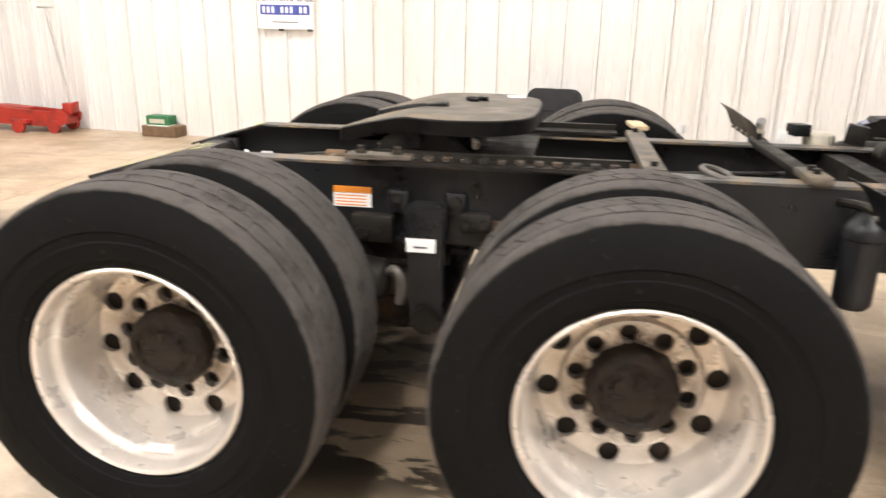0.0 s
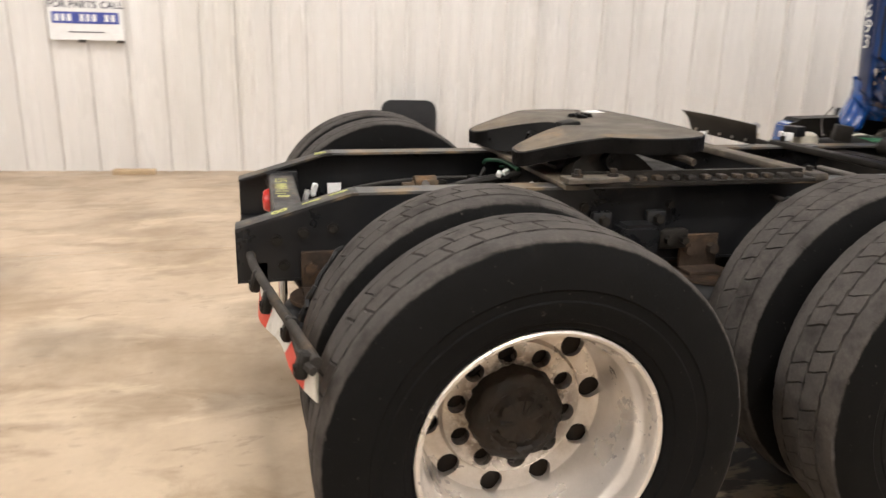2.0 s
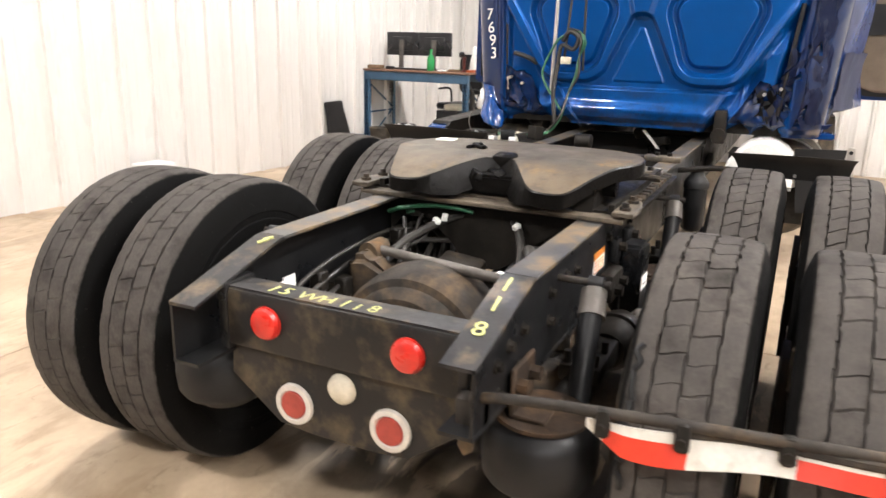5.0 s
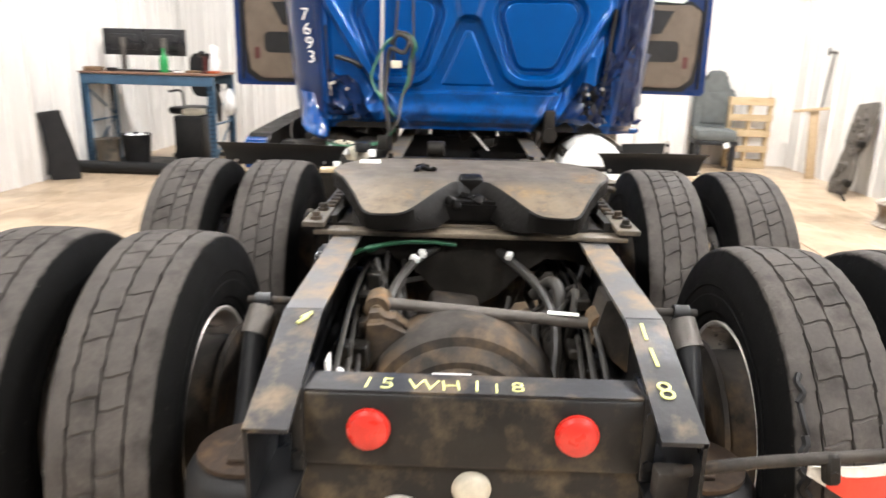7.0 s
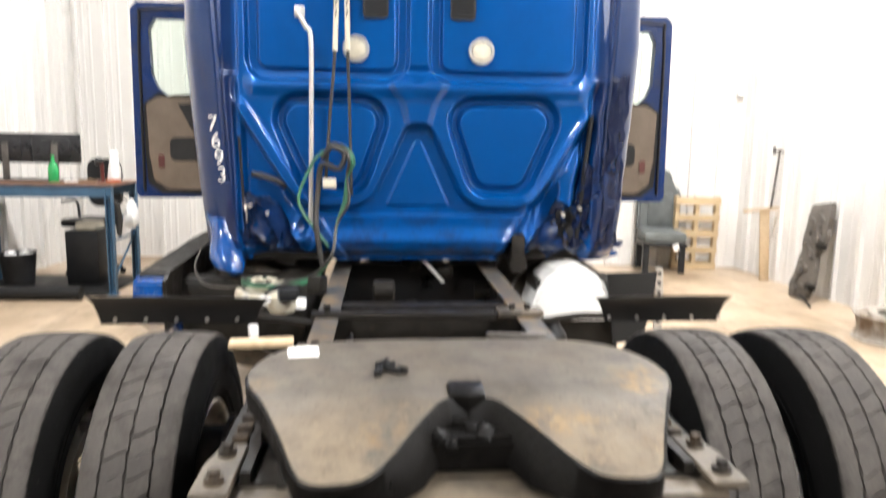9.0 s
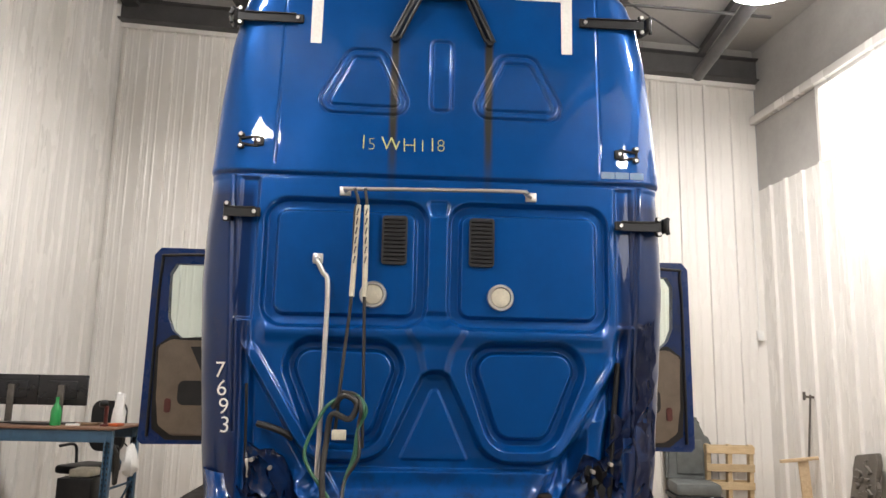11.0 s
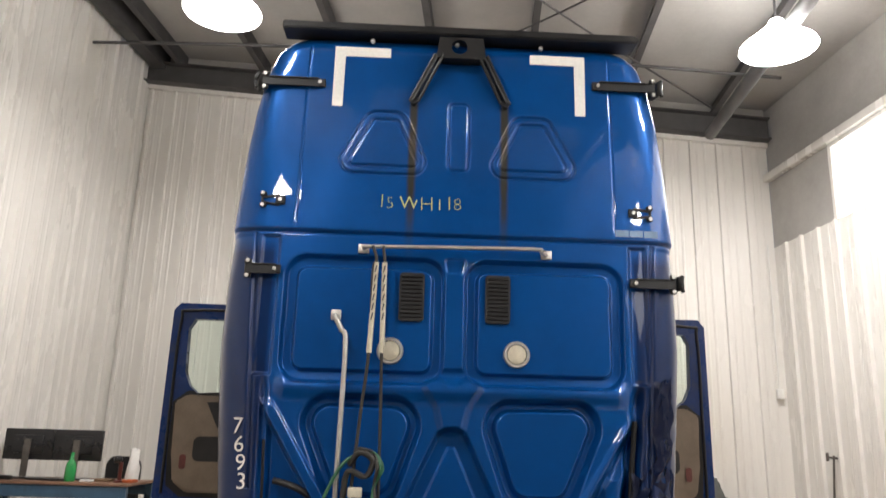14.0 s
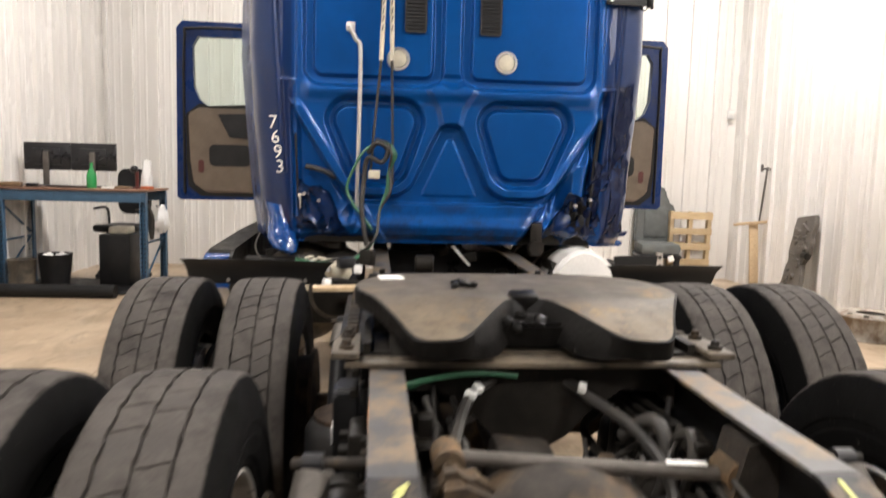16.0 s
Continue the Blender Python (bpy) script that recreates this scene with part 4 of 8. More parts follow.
bm = bmesh.new()
tube(bm, [(1.63 + 0.06 * math.cos(a), -0.30 + 0.10 * math.sin(a), 0.90 + 0.05 * math.sin(a * 0.5)) for a in np.linspace(0, 5.6, 12)], 0.011, seg=8)
part("cable_loop", bm, RODGREY, truck, "grey cable loop")

# ---- fifth wheel ----
fifth = new("fifth_wheel")
fifth.parent = truck
tagged(fifth, "worn greasy coupling plate on rails")


def fw_top(x, y):
    """Height of the coupling plate: flat, its rear lobes falling gently to the throat."""
    d = max(0.0, 0.575 - x)
    near = max(0.0, 1.0 - math.hypot(max(0.0, x - 0.62), y) / 0.13)
    return 1.100 - 0.068 * (d / 0.28) ** 1.25 - 0.016 * near * near


def fw_half(s):
    """One half of the plate: rows run from the throat and lobe edge to the front edge."""
    rear = [(0.590, 0.0), (0.568, 0.050), (0.50, 0.092), (0.430, 0.132), (0.360, 0.175), (0.322, 0.212), (0.312, 0.262), (0.316, 0.306), (0.345, 0.332), (0.43, 0.366), (0.54, 0.412), (0.64, 0.457), (0.715, 0.476)]
    front = [(1.005, 0.0), (1.004, 0.10), (1.000, 0.20), (0.992, 0.28), (0.975, 0.34), (0.950, 0.385), (0.915, 0.42), (0.875, 0.446), (0.84, 0.460), (0.81, 0.468), (0.78, 0.473), (0.75, 0.475), (0.728, 0.475)]
    up = lambda pts: [(p.x, p.y) for p in smooth_path([(a, b, 0) for a, b in pts], 5)]
    rear, front = up(rear), up(front)
    nb = 26
    return [[(r[0] + (f[0] - r[0]) * (b / nb), s * (r[1] + (f[1] - r[1]) * (b / nb))) for b in range(nb + 1)] for r, f in zip(rear, front)]


for s in (-1, 1):
    rows_ = fw_half(s)
    bm = bmesh.new()
    top = [[bm.verts.new((x, y, fw_top(x, y))) for x, y in r] for r in rows_]
    bot = [[bm.verts.new((x, y, fw_top(x, y) - 0.012)) for x, y in r] for r in rows_]
    n, m_ = len(rows_), len(rows_[0])
    for g in (top, bot):
        for i in range(n - 1):
            for j in range(m_ - 1):
                bm.faces.new((g[i][j], g[i + 1][j], g[i + 1][j + 1], g[i][j + 1]))
    for i in range(n - 1):
        for j in (0, m_ - 1):
            bm.faces.new((top[i][j], top[i + 1][j], bot[i + 1][j], bot[i][j]))
    fw_plate = part("top_plate", bm, PLATE, fifth, "worn brown steel top plate with grease")
    # the greasy apron under the edge, flaring out below the throat and lobe
    bm = bmesh.new()
    ring = []
    for i, r in enumerate(rows_):
        x, y = r[0]
        a, b = rows_[max(i - 1, 0)][0], rows_[min(i + 1, n - 1)][0]
        d = Vector((b[0] - a[0], b[1] - a[1], 0)).normalized()
        out = Vector((d.y, -d.x, 0)) * (-s)
        z = fw_top(x, y)
        t_ = min(1.0, max(0.0, (i / n - 0.25) / 0.15))
        deep, flare = 0.095 - 0.045 * t_, 0.036 - 0.032 * t_
        zb = max(z - deep, 0.972)
        ring.append([Vector((x, y, z + 0.001)), Vector((x, y, z - 0.004)) + out * 0.006, Vector((x, y, zb)) + out * flare, Vector((x, y, zb)) - out * 0.02, Vector((x, y, z - 0.010)) - out * 0.004])
    for r in rows_[::-1][1:]:
        x, y = r[-1]
        out = Vector((x - 0.6, y, 0)).normalized()
        z = fw_top(x, y)
        ring.append([Vector((x, y, z + 0.001)), Vector((x, y, z - 0.004)) + out * 0.005, Vector((x, y, z - 0.050)) + out * 0.006, Vector((x, y, z - 0.050)) - out * 0.02, Vector((x, y, z - 0.010)) - out * 0.004])
    for q in ring:
        if abs(q[0].y) < 0.001:
            for p in q:
                p.y = 0.0
    vr = [[bm.verts.new(p) for p in q] for q in ring]
    for a, b in zip(vr, vr[1:]):
        for k in range(4):
            bm.faces.new((a[k], a[k + 1], b[k + 1], b[k]))
    part("apron", bm, GREASE_WET, fw_plate, "black greasy edge")
for s in (-1, 1):
    bm = bmesh.new()
    prism(bm, [(0.46, 0.955), (0.48, 1.01), (0.54, 1.062), (0.66, 1.062), (0.74, 1.01), (0.80, 0.955)], XZ, s * 0.38, s * 0.31)
    pv = part("pivot_bracket", bm, GREASE, fifth, "greasy pivot bracket")
    bm = bmesh.new()
    cyl(bm, (0.60, s * 0.28, 1.020), (0.60, s * 0.425, 1.020), 0.030, seg=16)
    part("pivot_pin", bm, GREASE_WET, pv)
bm = bmesh.new()
box(bm, (0.615, 0.0, 1.076), (0.080, 0.080, 0.060), rot=(0, -6, 0), bev=0.012)
part("lock_block", bm, GREASE_WET, fifth, "black greased lock block")
bm = bmesh.new()
prism(bm, [(0.100, 0.475), (0.050, 0.60), (-0.050, 0.60), (-0.100, 0.475)], lambda u, v, t: (v, u, t), 0.975, 1.045)
bmesh.ops.bevel(bm, geom=bm.edges[:], offset=0.010, segments=2, affect="EDGES", clamp_overlap=True)
jaw = part("lock_jaw", bm, GREASE_WET, fifth, "black greased lock jaw")
jr = random.Random(12)
for k in range(9):
    bm = bmesh.new()
    box(bm, (jr.uniform(0.49, 0.60), jr.uniform(-0.07, 0.07), jr.uniform(1.025, 1.050)), (jr.uniform(0.03, 0.06), jr.uniform(0.02, 0.05), 0.03), rot=(jr.uniform(-30, 30), jr.uniform(-30, 30), jr.uniform(0, 90)), bev=0.007)
    part("grease_clot", bm, GREASE_WET, jaw)
bm = bmesh.new()
box(bm, (0.445, 0, 0.950), (0.085, 0.99, 0.016), bev=0.003)
part("base_plate", bm, MOUNT, fifth, "dusty steel base plate")
bm = bmesh.new()
prism(bm, [(0.200, 0.490), (0.130, 0.570), (-0.130, 0.570), (-0.200, 0.490)], lambda u, v, t: (v, u, t + 0.10 * (v - 0.490)), 0.952, 0.966)
part("base_ramp", bm, MOUNT, fifth, "dusty steel ramp in the throat")
bm = bmesh.new()
box(bm, (0.735, 0, 0.946), (0.53, 0.80, 0.010), bev=0.003)
part("base_tray", bm, GREASE, fifth, "black greasy tray plate")
for s in (-1, 1):
    bm = bmesh.new()
    prism(bm, [(0.34, 0.955), (0.52, 0.955), (0.52, 0.967), (0.450, 0.967), (0.450, 0.99), (0.43, 0.99), (0.43, 0.967), (0.34, 0.967)], lambda u, v, t: (t, s * u, v), 0.47, 1.32)
    sl = part("slide_rail", bm, GREASE, fifth, "greasy notched slide rail")
    for k in range(14):
        bm = bmesh.new()
        box(bm, (0.49 + 0.06 * k, s * 0.485, 0.974), (0.030, 0.035, 0.016), bev=0.003, seg=1)
        part("lug", bm, DIRTY, sl)
    bm = bmesh.new()
    prism(bm, [(0.395, 0.530), (0.52, 0.530), (0.615, 0.512), (0.615, 0.458), (0.395, 0.458)], lambda u, v, t: (u, s * v, t), 0.967, 0.985)
    bmesh.ops.bevel(bm, geom=bm.edges[:], offset=0.003, segments=1, affect="EDGES", clamp_overlap=True)
    cl = part("clamp", bm, MOUNT, fifth, "dusty bolted clamp")
    for x in (0.44, 0.565):
        bm = bmesh.new()
        cyl(bm, (x, s * 0.492, 0.985), (x, s * 0.492, 0.995), 0.019, seg=16)
        cyl(bm, (x, s * 0.492, 0.995), (x, s * 0.492, 1.009), 0.0125, seg=6)
        part("bolt", bm, DIRTY, cl)
bm = bmesh.new()
GR = random.Random(4)
for k in range(7):
    a = GR.uniform(0, 6.28)
    box(bm, (0.745 + GR.uniform(-0.03, 0.03), 0.155 + GR.uniform(-0.035, 0.035), 1.106), (0.05, 0.018, 0.014), rot=(GR.uniform(-20, 20), GR.uniform(-20, 20), math.degrees(a)), bev=0.004, seg=1)
part("grease_lump", bm, GREASE_WET, fifth, "clotted black grease")
bm = bmesh.new()
box(bm, (0.89, 0.372, 1.1015), (0.075, 0.075, 0.003), rot=(0, 0, 8))
part("paper_tag", bm, PAPER, fifth, "white paper tag")
bm = bmesh.new()
tube(bm, [(0.80, -0.40, 1.03), (0.82, -0.48, 1.035), (0.83, -0.53, 1.03)], 0.012, seg=8)
part("release_handle", bm, DIRTY, fifth, "dirty steel release handle")

# ---- cab ----
cab = new("cab")
cab.parent = truck
CABX, CORNER = 2.82, 0.27


def half_width(z):
    pts = ((1.00, 1.05), (1.31, 1.085), (1.70, 1.115), (2.10, 1.140), (2.40, 1.135), (2.64, 1.120), (3.00, 1.095), (3.30, 1.060), (3.50, 1.020), (3.62, 0.975), (3.70, 0.92), (3.76, 0.86))
    for (a, wa), (b, wb) in zip(pts, pts[1:]):
        if z <= b:
            return 0.022 + wa + (wb - wa) * (max(z, a) - a) / (b - a)
    return pts[-1][1]


def sd_poly(y, z, poly):
    """Signed distance to a polygon (negative inside), on arrays."""
    d = np.full(y.shape, 1e9)
    s = np.ones(y.shape)
    n = len(poly)
    for i in range(n):
        (ay, az), (by, bz) = poly[i], poly[i - 1]
        ey, ez = by - ay, bz - az
        wy, wz = y - ay, z - az
        t = np.clip((wy * ey + wz * ez) / (ey * ey + ez * ez), 0, 1)
        d = np.minimum(d, (wy - ey * t) ** 2 + (wz - ez * t) ** 2)
        c1, c2, c3 = z >= az, z < bz, ey * wz > ez * wy
        flip = (c1 & c2 & c3) | (~c1 & ~c2 & ~c3)
        s = np.where(flip, -s, s)
    return s * np.sqrt(d)


def sstep(x, a, b):
    t = np.clip((x - a) / (b - a), 0, 1)
    return t * t * (3 - 2 * t)


def back_relief(y, z):
    """How far the pressed sheet stands out to the rear, in metres."""
    h = np.zeros(y.shape)
    ay = np.abs(y)
    tri = [(0.535, 3.018), (0.240, 3.018), (0.335, 3.222), (0.428, 3.222)]
    d = sd_poly(ay, z, tri) - 0.068
    h += -0.013 * np.exp(-(d / 0.0060) ** 2) - 0.012 * np.exp(-((d + 0.042) / 0.0058) ** 2)
    d = sd_poly(y, z, [(0.022, 3.01), (-0.022, 3.01), (-0.022, 3.32), (0.022, 3.32)]) - 0.03
    h += -0.012 * np.exp(-(d / 0.0062) ** 2)
    # seam between the roof cap and the sleeper, the cap stands proud
    h += 0.014 * sstep(z, 2.628, 2.640) - 0.012 * np.exp(-((z - 2.632) / 0.008) ** 2)
    h += -0.005 * np.exp(-((ay - 0.80 + 0.015 * (z - 3.2)) / 0.004) ** 2) * (z > 2.68) * (z < 3.66)
    # window blanks: a trough round a raised field
    d = sd_poly(ay, z, [(0.160, 2.000), (0.730, 2.000), (0.730, 2.405), (0.160, 2.405)]) - 0.110
    h += -0.038 * sstep(-d, -0.006, 0.014) + 0.030 * sstep(-d, 0.052, 0.068)
    # gusset below the middle post and the cross band
    d = sd_poly(y, z, [(0.10, 1.885), (-0.10, 1.885), (-0.045, 1.80), (-0.02, 1.70), (0.02, 1.70), (0.045, 1.80)]) - 0.045
    h += 0.020 * sstep(-d, -0.010, 0.030)
    h += 0.022 * np.exp(-((z - 1.868) / 0.042) ** 2) * sstep(0.86 - ay, 0, 0.06)
    # a bowl under the middle post
    d = sd_poly(y, z, [(0.05, 1.945), (-0.05, 1.945), (-0.02, 1.915), (0.02, 1.915)]) - 0.03
    h += -0.016 * sstep(-d, -0.006, 0.026)
    d = sd_poly(y, z, [(0.035, 2.50), (-0.035, 2.50), (-0.025, 2.46), (0.025, 2.46)]) - 0.02
    h += -0.007 * sstep(-d, -0.004, 0.010)
    # lower pressings
    d = sd_poly(ay, z, [(0.285, 1.700), (0.580, 1.705), (0.478, 1.465), (0.365, 1.465)]) - 0.078
    h += -0.056 * sstep(-d, -0.066, -0.034) + 0.034 * sstep(-d, -0.014, 0.008)
    # the middle triangle and the strip below the rims lie deeper
    t = sd_poly(y, z, [(0.01, 1.62), (-0.01, 1.62), (-0.16, 1.30), (0.16, 1.30)]) - 0.08
    under = sstep(d, 0.100, 0.128) * sstep(1.40 - z, 0.0, 0.06) * sstep(0.42 - (ay - 0.30) - (1.40 - z) * 0.63, 0.0, 0.08)
    deep = np.maximum(sstep(-t, -0.004, 0.026), under)
    h += -0.050 * deep * (0.35 + 0.65 * sstep(z, 1.228, 1.246))
    t = sd_poly(y, z, [(0.010, 1.595), (-0.010, 1.595), (-0.147, 1.292), (0.147, 1.292)]) - 0.010
    h += 0.008 * sstep(-t, -0.004, 0.006)
    # sill tube
    h += 0.026 * np.exp(-((z - 1.105) / 0.040) ** 2) * sstep(0.72 - ay, 0, 0.10)
    h += -0.05 * sstep(1.06 - z, 0, 0.05)
    # hinge strips beside the blanks
    d = sd_poly(ay, z, [(0.885, 1.93), (0.955, 1.93), (0.955, 2.60), (0.885, 2.60)]) - 0.012
    h += -0.016 * sstep(-d, -0.004, 0.014)
    h += -0.014 * np.exp(-((ay - 1.0 + 0.05 * (2.6 - z)) / 0.010) ** 2) * (z < 2.62) * (z > 1.4)
    # diagonal lower edge: outside it the sheet is set back and crumpled
    line = (ay - 0.50) - (z - 1.16) * 0.63
    left = (y > 0).astype(float)
    out = (left * sstep(line, 0.012, 0.040) + (1 - left) * sstep(line, -0.02, 0.06)) * sstep(1.84 - z, 0.0, 0.14)
    flap = left * sstep(line, -0.060, -0.046) * (1 - sstep(line, 0.004, 0.018)) * sstep(1.82 - z, 0.0, 0.05)
    edge = np.exp(-(line / 0.030) ** 2) * sstep(1.84 - z, 0.0, 0.10)
    # dented sheet: sharp ridges between shallow pits, drawn out up and down
    rs = np.random.RandomState(11)
    near = np.full(y.shape, 9.0)
    for py, pz in zip(rs.uniform(-1.15, 1.15, 150), rs.uniform(0.95, 2.0, 150)):
        near = np.minimum(near, np.hypot(y - py + 0.25 * (z - pz), (z - pz) * 0.42))
    fold = np.minimum(near, 0.075) - 0.035
    inner = sstep(0.885 - 0.04 * (1.8 - z) * left - ay, -0.015, 0.03)
    low = sstep(1.30 - z, 0.0, 0.14)
    h += 0.020 * edge * (1 - left) + 0.022 * flap - out * inner * (0.055 + 0.015 * (1 - left)) + out * fold * (0.45 * low * left * inner + (1 - left) * (0.25 + 0.75 * inner))
    # a groove between the panel and each pillar
    h += -(0.022 + 0.035 * (1 - left)) * np.exp(-((ay - 0.895 + (0.03 + 0.08 * (1 - left)) * (1.8 - z)) / (0.014 + 0.014 * (1 - left))) ** 2) * sstep(1.95 - z, 0, 0.1)
    # slight oil-canning
    h += 0.0012 * np.sin(5 * y + 1.3) * np.sin(4 * z) + 0.0006 * np.sin(17 * y + 6 * z)
    return h


def cab_back():
    nu, nz = 500, 600
    zs = np.concatenate([np.linspace(1.0, 1.04, 6), np.linspace(1.05, 3.76, nz)])
    us = np.linspace(-1, 1, nu)
    w = np.array([half_width(z) for z in zs])
    Y = us[None, :] * w[:, None]
    Z = np.repeat(zs[:, None], nu, 1)
    corner = np.clip((np.abs(Y) - (w[:, None] - CORNER)) / CORNER, 0, 1)
    pw = 3.0 + 1.2 * np.clip((Z - 2.60) / 0.05, 0, 1)
    X = CABX - back_relief(Y, Z) + CORNER * (1 - np.clip(1 - corner ** pw, 0, 1) ** (1 / pw)) + 0.25 * np.clip((Z - 3.62) / 0.14, 0, 1) ** 2 * 0.4
    verts = np.stack([X, Y, Z], -1).reshape(-1, 3)
    n = len(zs)
    idx = np.arange(n * nu).reshape(n, nu)
    faces = np.stack([idx[:-1, :-1], idx[:-1, 1:], idx[1:, 1:], idx[1:, :-1]], -1).reshape(-1, 4)
    me = bpy.data.meshes.new("back_panel")
    me.from_pydata(verts.tolist(), [], faces.tolist())
    me.polygons.foreach_set("use_smooth", [True] * len(faces))
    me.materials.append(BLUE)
    me.update()
    return me


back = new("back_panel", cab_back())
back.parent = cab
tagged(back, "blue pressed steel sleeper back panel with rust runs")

# sides, roof and front of the cab, as one thick shell from the back panel forward
bm = bmesh.new()
rows = []
XS = (CABX + CORNER - 0.01, 3.25, 3.5, 4.1, 4.60)
ZS = [1.0, 1.31, 1.7, 2.1, 2.4, 2.64, 3.0, 3.3, 3.5, 3.62, 3.70, 3.76]
prof = [(-half_width(z), z) for z in ZS] + [(0.4 * s, 3.80) for s in (-1, 1)] + [(half_width(z), z) for z in ZS[::-1]]


def shell_point(x, y, z):
    """The sides flare out behind the corner; on the hit side the low sheet is bent out and up."""
    v = y * (1 + 0.115 * min(1.0, max(0.0, (x - CABX - CORNER) / 0.42)))
    if y < 0 and x > 3.2:
        z = max(z, 1.13)
        if z < 1.5 and x > 3.6:
            v = -(1.255 + (1.5 - z) * 0.17)
    return x, v, z


for x in XS:
    rows.append([bm.verts.new(shell_point(x, y, z)) for y, z in prof])
for a, b in zip(rows, rows[1:]):
    for j in range(len(prof) - 1):
        bm.faces.new((a[j], a[j + 1], b[j + 1], b[j]))
inner = []
for x in XS:
    inner.append([bm.verts.new((a, b * 0.95, c * 0.985 + 0.015)) for a, b, c in (shell_point(x, y, z) for y, z in prof)])
for a, b in zip(inner, inner[1:]):
    for j in range(len(prof) - 1):
        bm.faces.new((a[j], b[j], b[j + 1], a[j + 1]))
for o, i in ((rows[0], inner[0]), (rows[-1], inner[-1])):
    for j in range(len(prof) - 1):
        bm.faces.new((o[j], o[j + 1], i[j + 1], i[j]))
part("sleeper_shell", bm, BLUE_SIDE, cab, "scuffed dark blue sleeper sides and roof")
# the scuffed square of skin on the hit side, its edge bent, its reflection coloured in pale
bm = bmesh.new()
rows_ = []
for i in range(8):
    x = 3.10 + 0.075 * i
    rows_.append([])
    for j in range(6):
        z = 1.15 + 0.068 * j
        w = half_width(z) * (1 + 0.115 * min(1.0, (x - 3.09) / 0.42)) + 0.07 * max(0.0, x - 3.5) * (1.5 - z)
        rows_[-1].append(bm.verts.new((x, -w - 0.014 - 0.005 * math.sin(3 * i + j) - (0.012 if j in (0, 5) else 0.0), z + 0.006 * math.sin(2 * i))))
for a, b in zip(rows_, rows_[1:]):
    for j in range(5):
        bm.faces.new((a[j], b[j], b[j + 1], a[j + 1]))
bmesh.ops.solidify(bm, geom=bm.faces[:], thickness=0.004)
part("side_skin", bm, PALE_SKIN, cab, "bent scuffed sheet with a pale reflection in its colour")
# forward cab: roof, pillars, dash wall, floor
bm = bmesh.new()
box(bm, (6.2, 0, 1.55), (0.9, 2.0, 1.1), bev=0.1)
box(bm, (5.1, 0, 3.05), (1.0, 2.1, 0.9), bev=0.15)
for s in (-1, 1):
    box(bm, (5.75, s * 1.03, 2.35), (0.10, 0.08, 0.9), rot=(0, -25, 0), bev=0.02)
    box(bm, (4.62, s * 1.10, 1.85), (0.10, 0.08, 1.75), bev=0.02)
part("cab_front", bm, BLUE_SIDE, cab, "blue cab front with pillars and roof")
bm = bmesh.new()
box(bm, (4.15, 0, 1.03), (2.5, 1.9, 0.06))
part("cab_floor", bm, GREASE, cab, "black cab floor")
bm = bmesh.new()
box(bm, (7.3, 0, 1.30), (1.8, 1.5, 0.9), rot=(0, 5, 0), bev=0.15)
part("bonnet", bm, BLUE_SIDE, cab, "blue bonnet")


def corner_in(y, z):
    """How far the rounded corner has drawn back at this place."""
    c = min(1.0, max(0.0, (abs(y) - (half_width(z) - CORNER)) / CORNER))
    pw = 3.0 + 1.2 * min(1.0, max(0.0, (z - 2.60) / 0.05))
    return CORNER * (1 - max(0.0, 1 - c ** pw) ** (1 / pw))


def at_back(y, z, off=0.0):
    h = float(back_relief(np.array([y]), np.array([z]))[0])
    return CABX - h - off


# vents, domes, bar, brackets, tape
for s in (-1, 1):
    bm = bmesh.new()
    prism(bm, rounded(0.124, 0.240, 0.018, c=(s * 0.213, 2.318)), YZ, CABX + 0.009, CABX - 0.008)
    v = part("vent", bm, VENT, cab, "black slatted air vent")
    for k in range(11):
        bm = bmesh.new()
        box(bm, (CABX - 0.007, s * 0.213, 2.218 + 0.020 * k), (0.012, 0.102, 0.010), rot=(0, 35, 0))
        part("slat", bm, VENT, v)
    bm = bmesh.new()
    lathe(bm, [(0.0, -0.017), (0.030, -0.016), (0.046, -0.013), (0.050, -0.006)], seg=32, axis="X", at=(CABX + 0.006, s * 0.308, 2.050))
    g = part("dome_lamp", bm, CREAM, cab, "cream round work lamp")
    bm = bmesh.new()
    lathe(bm, [(0.050, -0.016), (0.062, -0.016), (0.066, 0.0)], seg=32, axis="X", at=(CABX + 0.004, s * 0.308, 2.050))
    part("bezel", bm, ALU, g, "bare metal bezel")
    # corner marks of reflective tape
    bm = bmesh.new()
    prism(bm, [(s * 0.667, 3.655), (s * 0.372, 3.655), (s * 0.372, 3.600), (s * 0.610, 3.600), (s * 0.612, 3.312), (s * 0.667, 3.312)], YZ, CABX - 0.0170, CABX - 0.0135)
    part("tape_corner", bm, PAPER, cab, "white reflective tape corner")
    # V bracket legs
    bm = bmesh.new()
    a, b = Vector((CABX - 0.030, s * 0.240, 3.350)), Vector((CABX - 0.060, s * 0.115, 3.600))
    for off in (-0.022, 0.022):
        tube(bm, [a + Vector((-0.005, off, 0)), b + Vector((-0.02, off, 0))], 0.009, seg=6, smooth=False)
    d = (b - a)
    m4 = Matrix.Translation((a + b) / 2) @ d.to_track_quat("Z", "X").to_matrix().to_4x4() @ Matrix.Diagonal((0.012, 0.05, d.length, 1))
    bmesh.ops.create_cube(bm, size=1, matrix=m4)
    cyl(bm, (CABX - 0.045, s * 0.240, 3.350), (CABX - 0.012, s * 0.240, 3.350), 0.020, seg=12)
    part("bracket_leg", bm, BLACK, cab, "black steel bracket leg")
bm = bmesh.new()
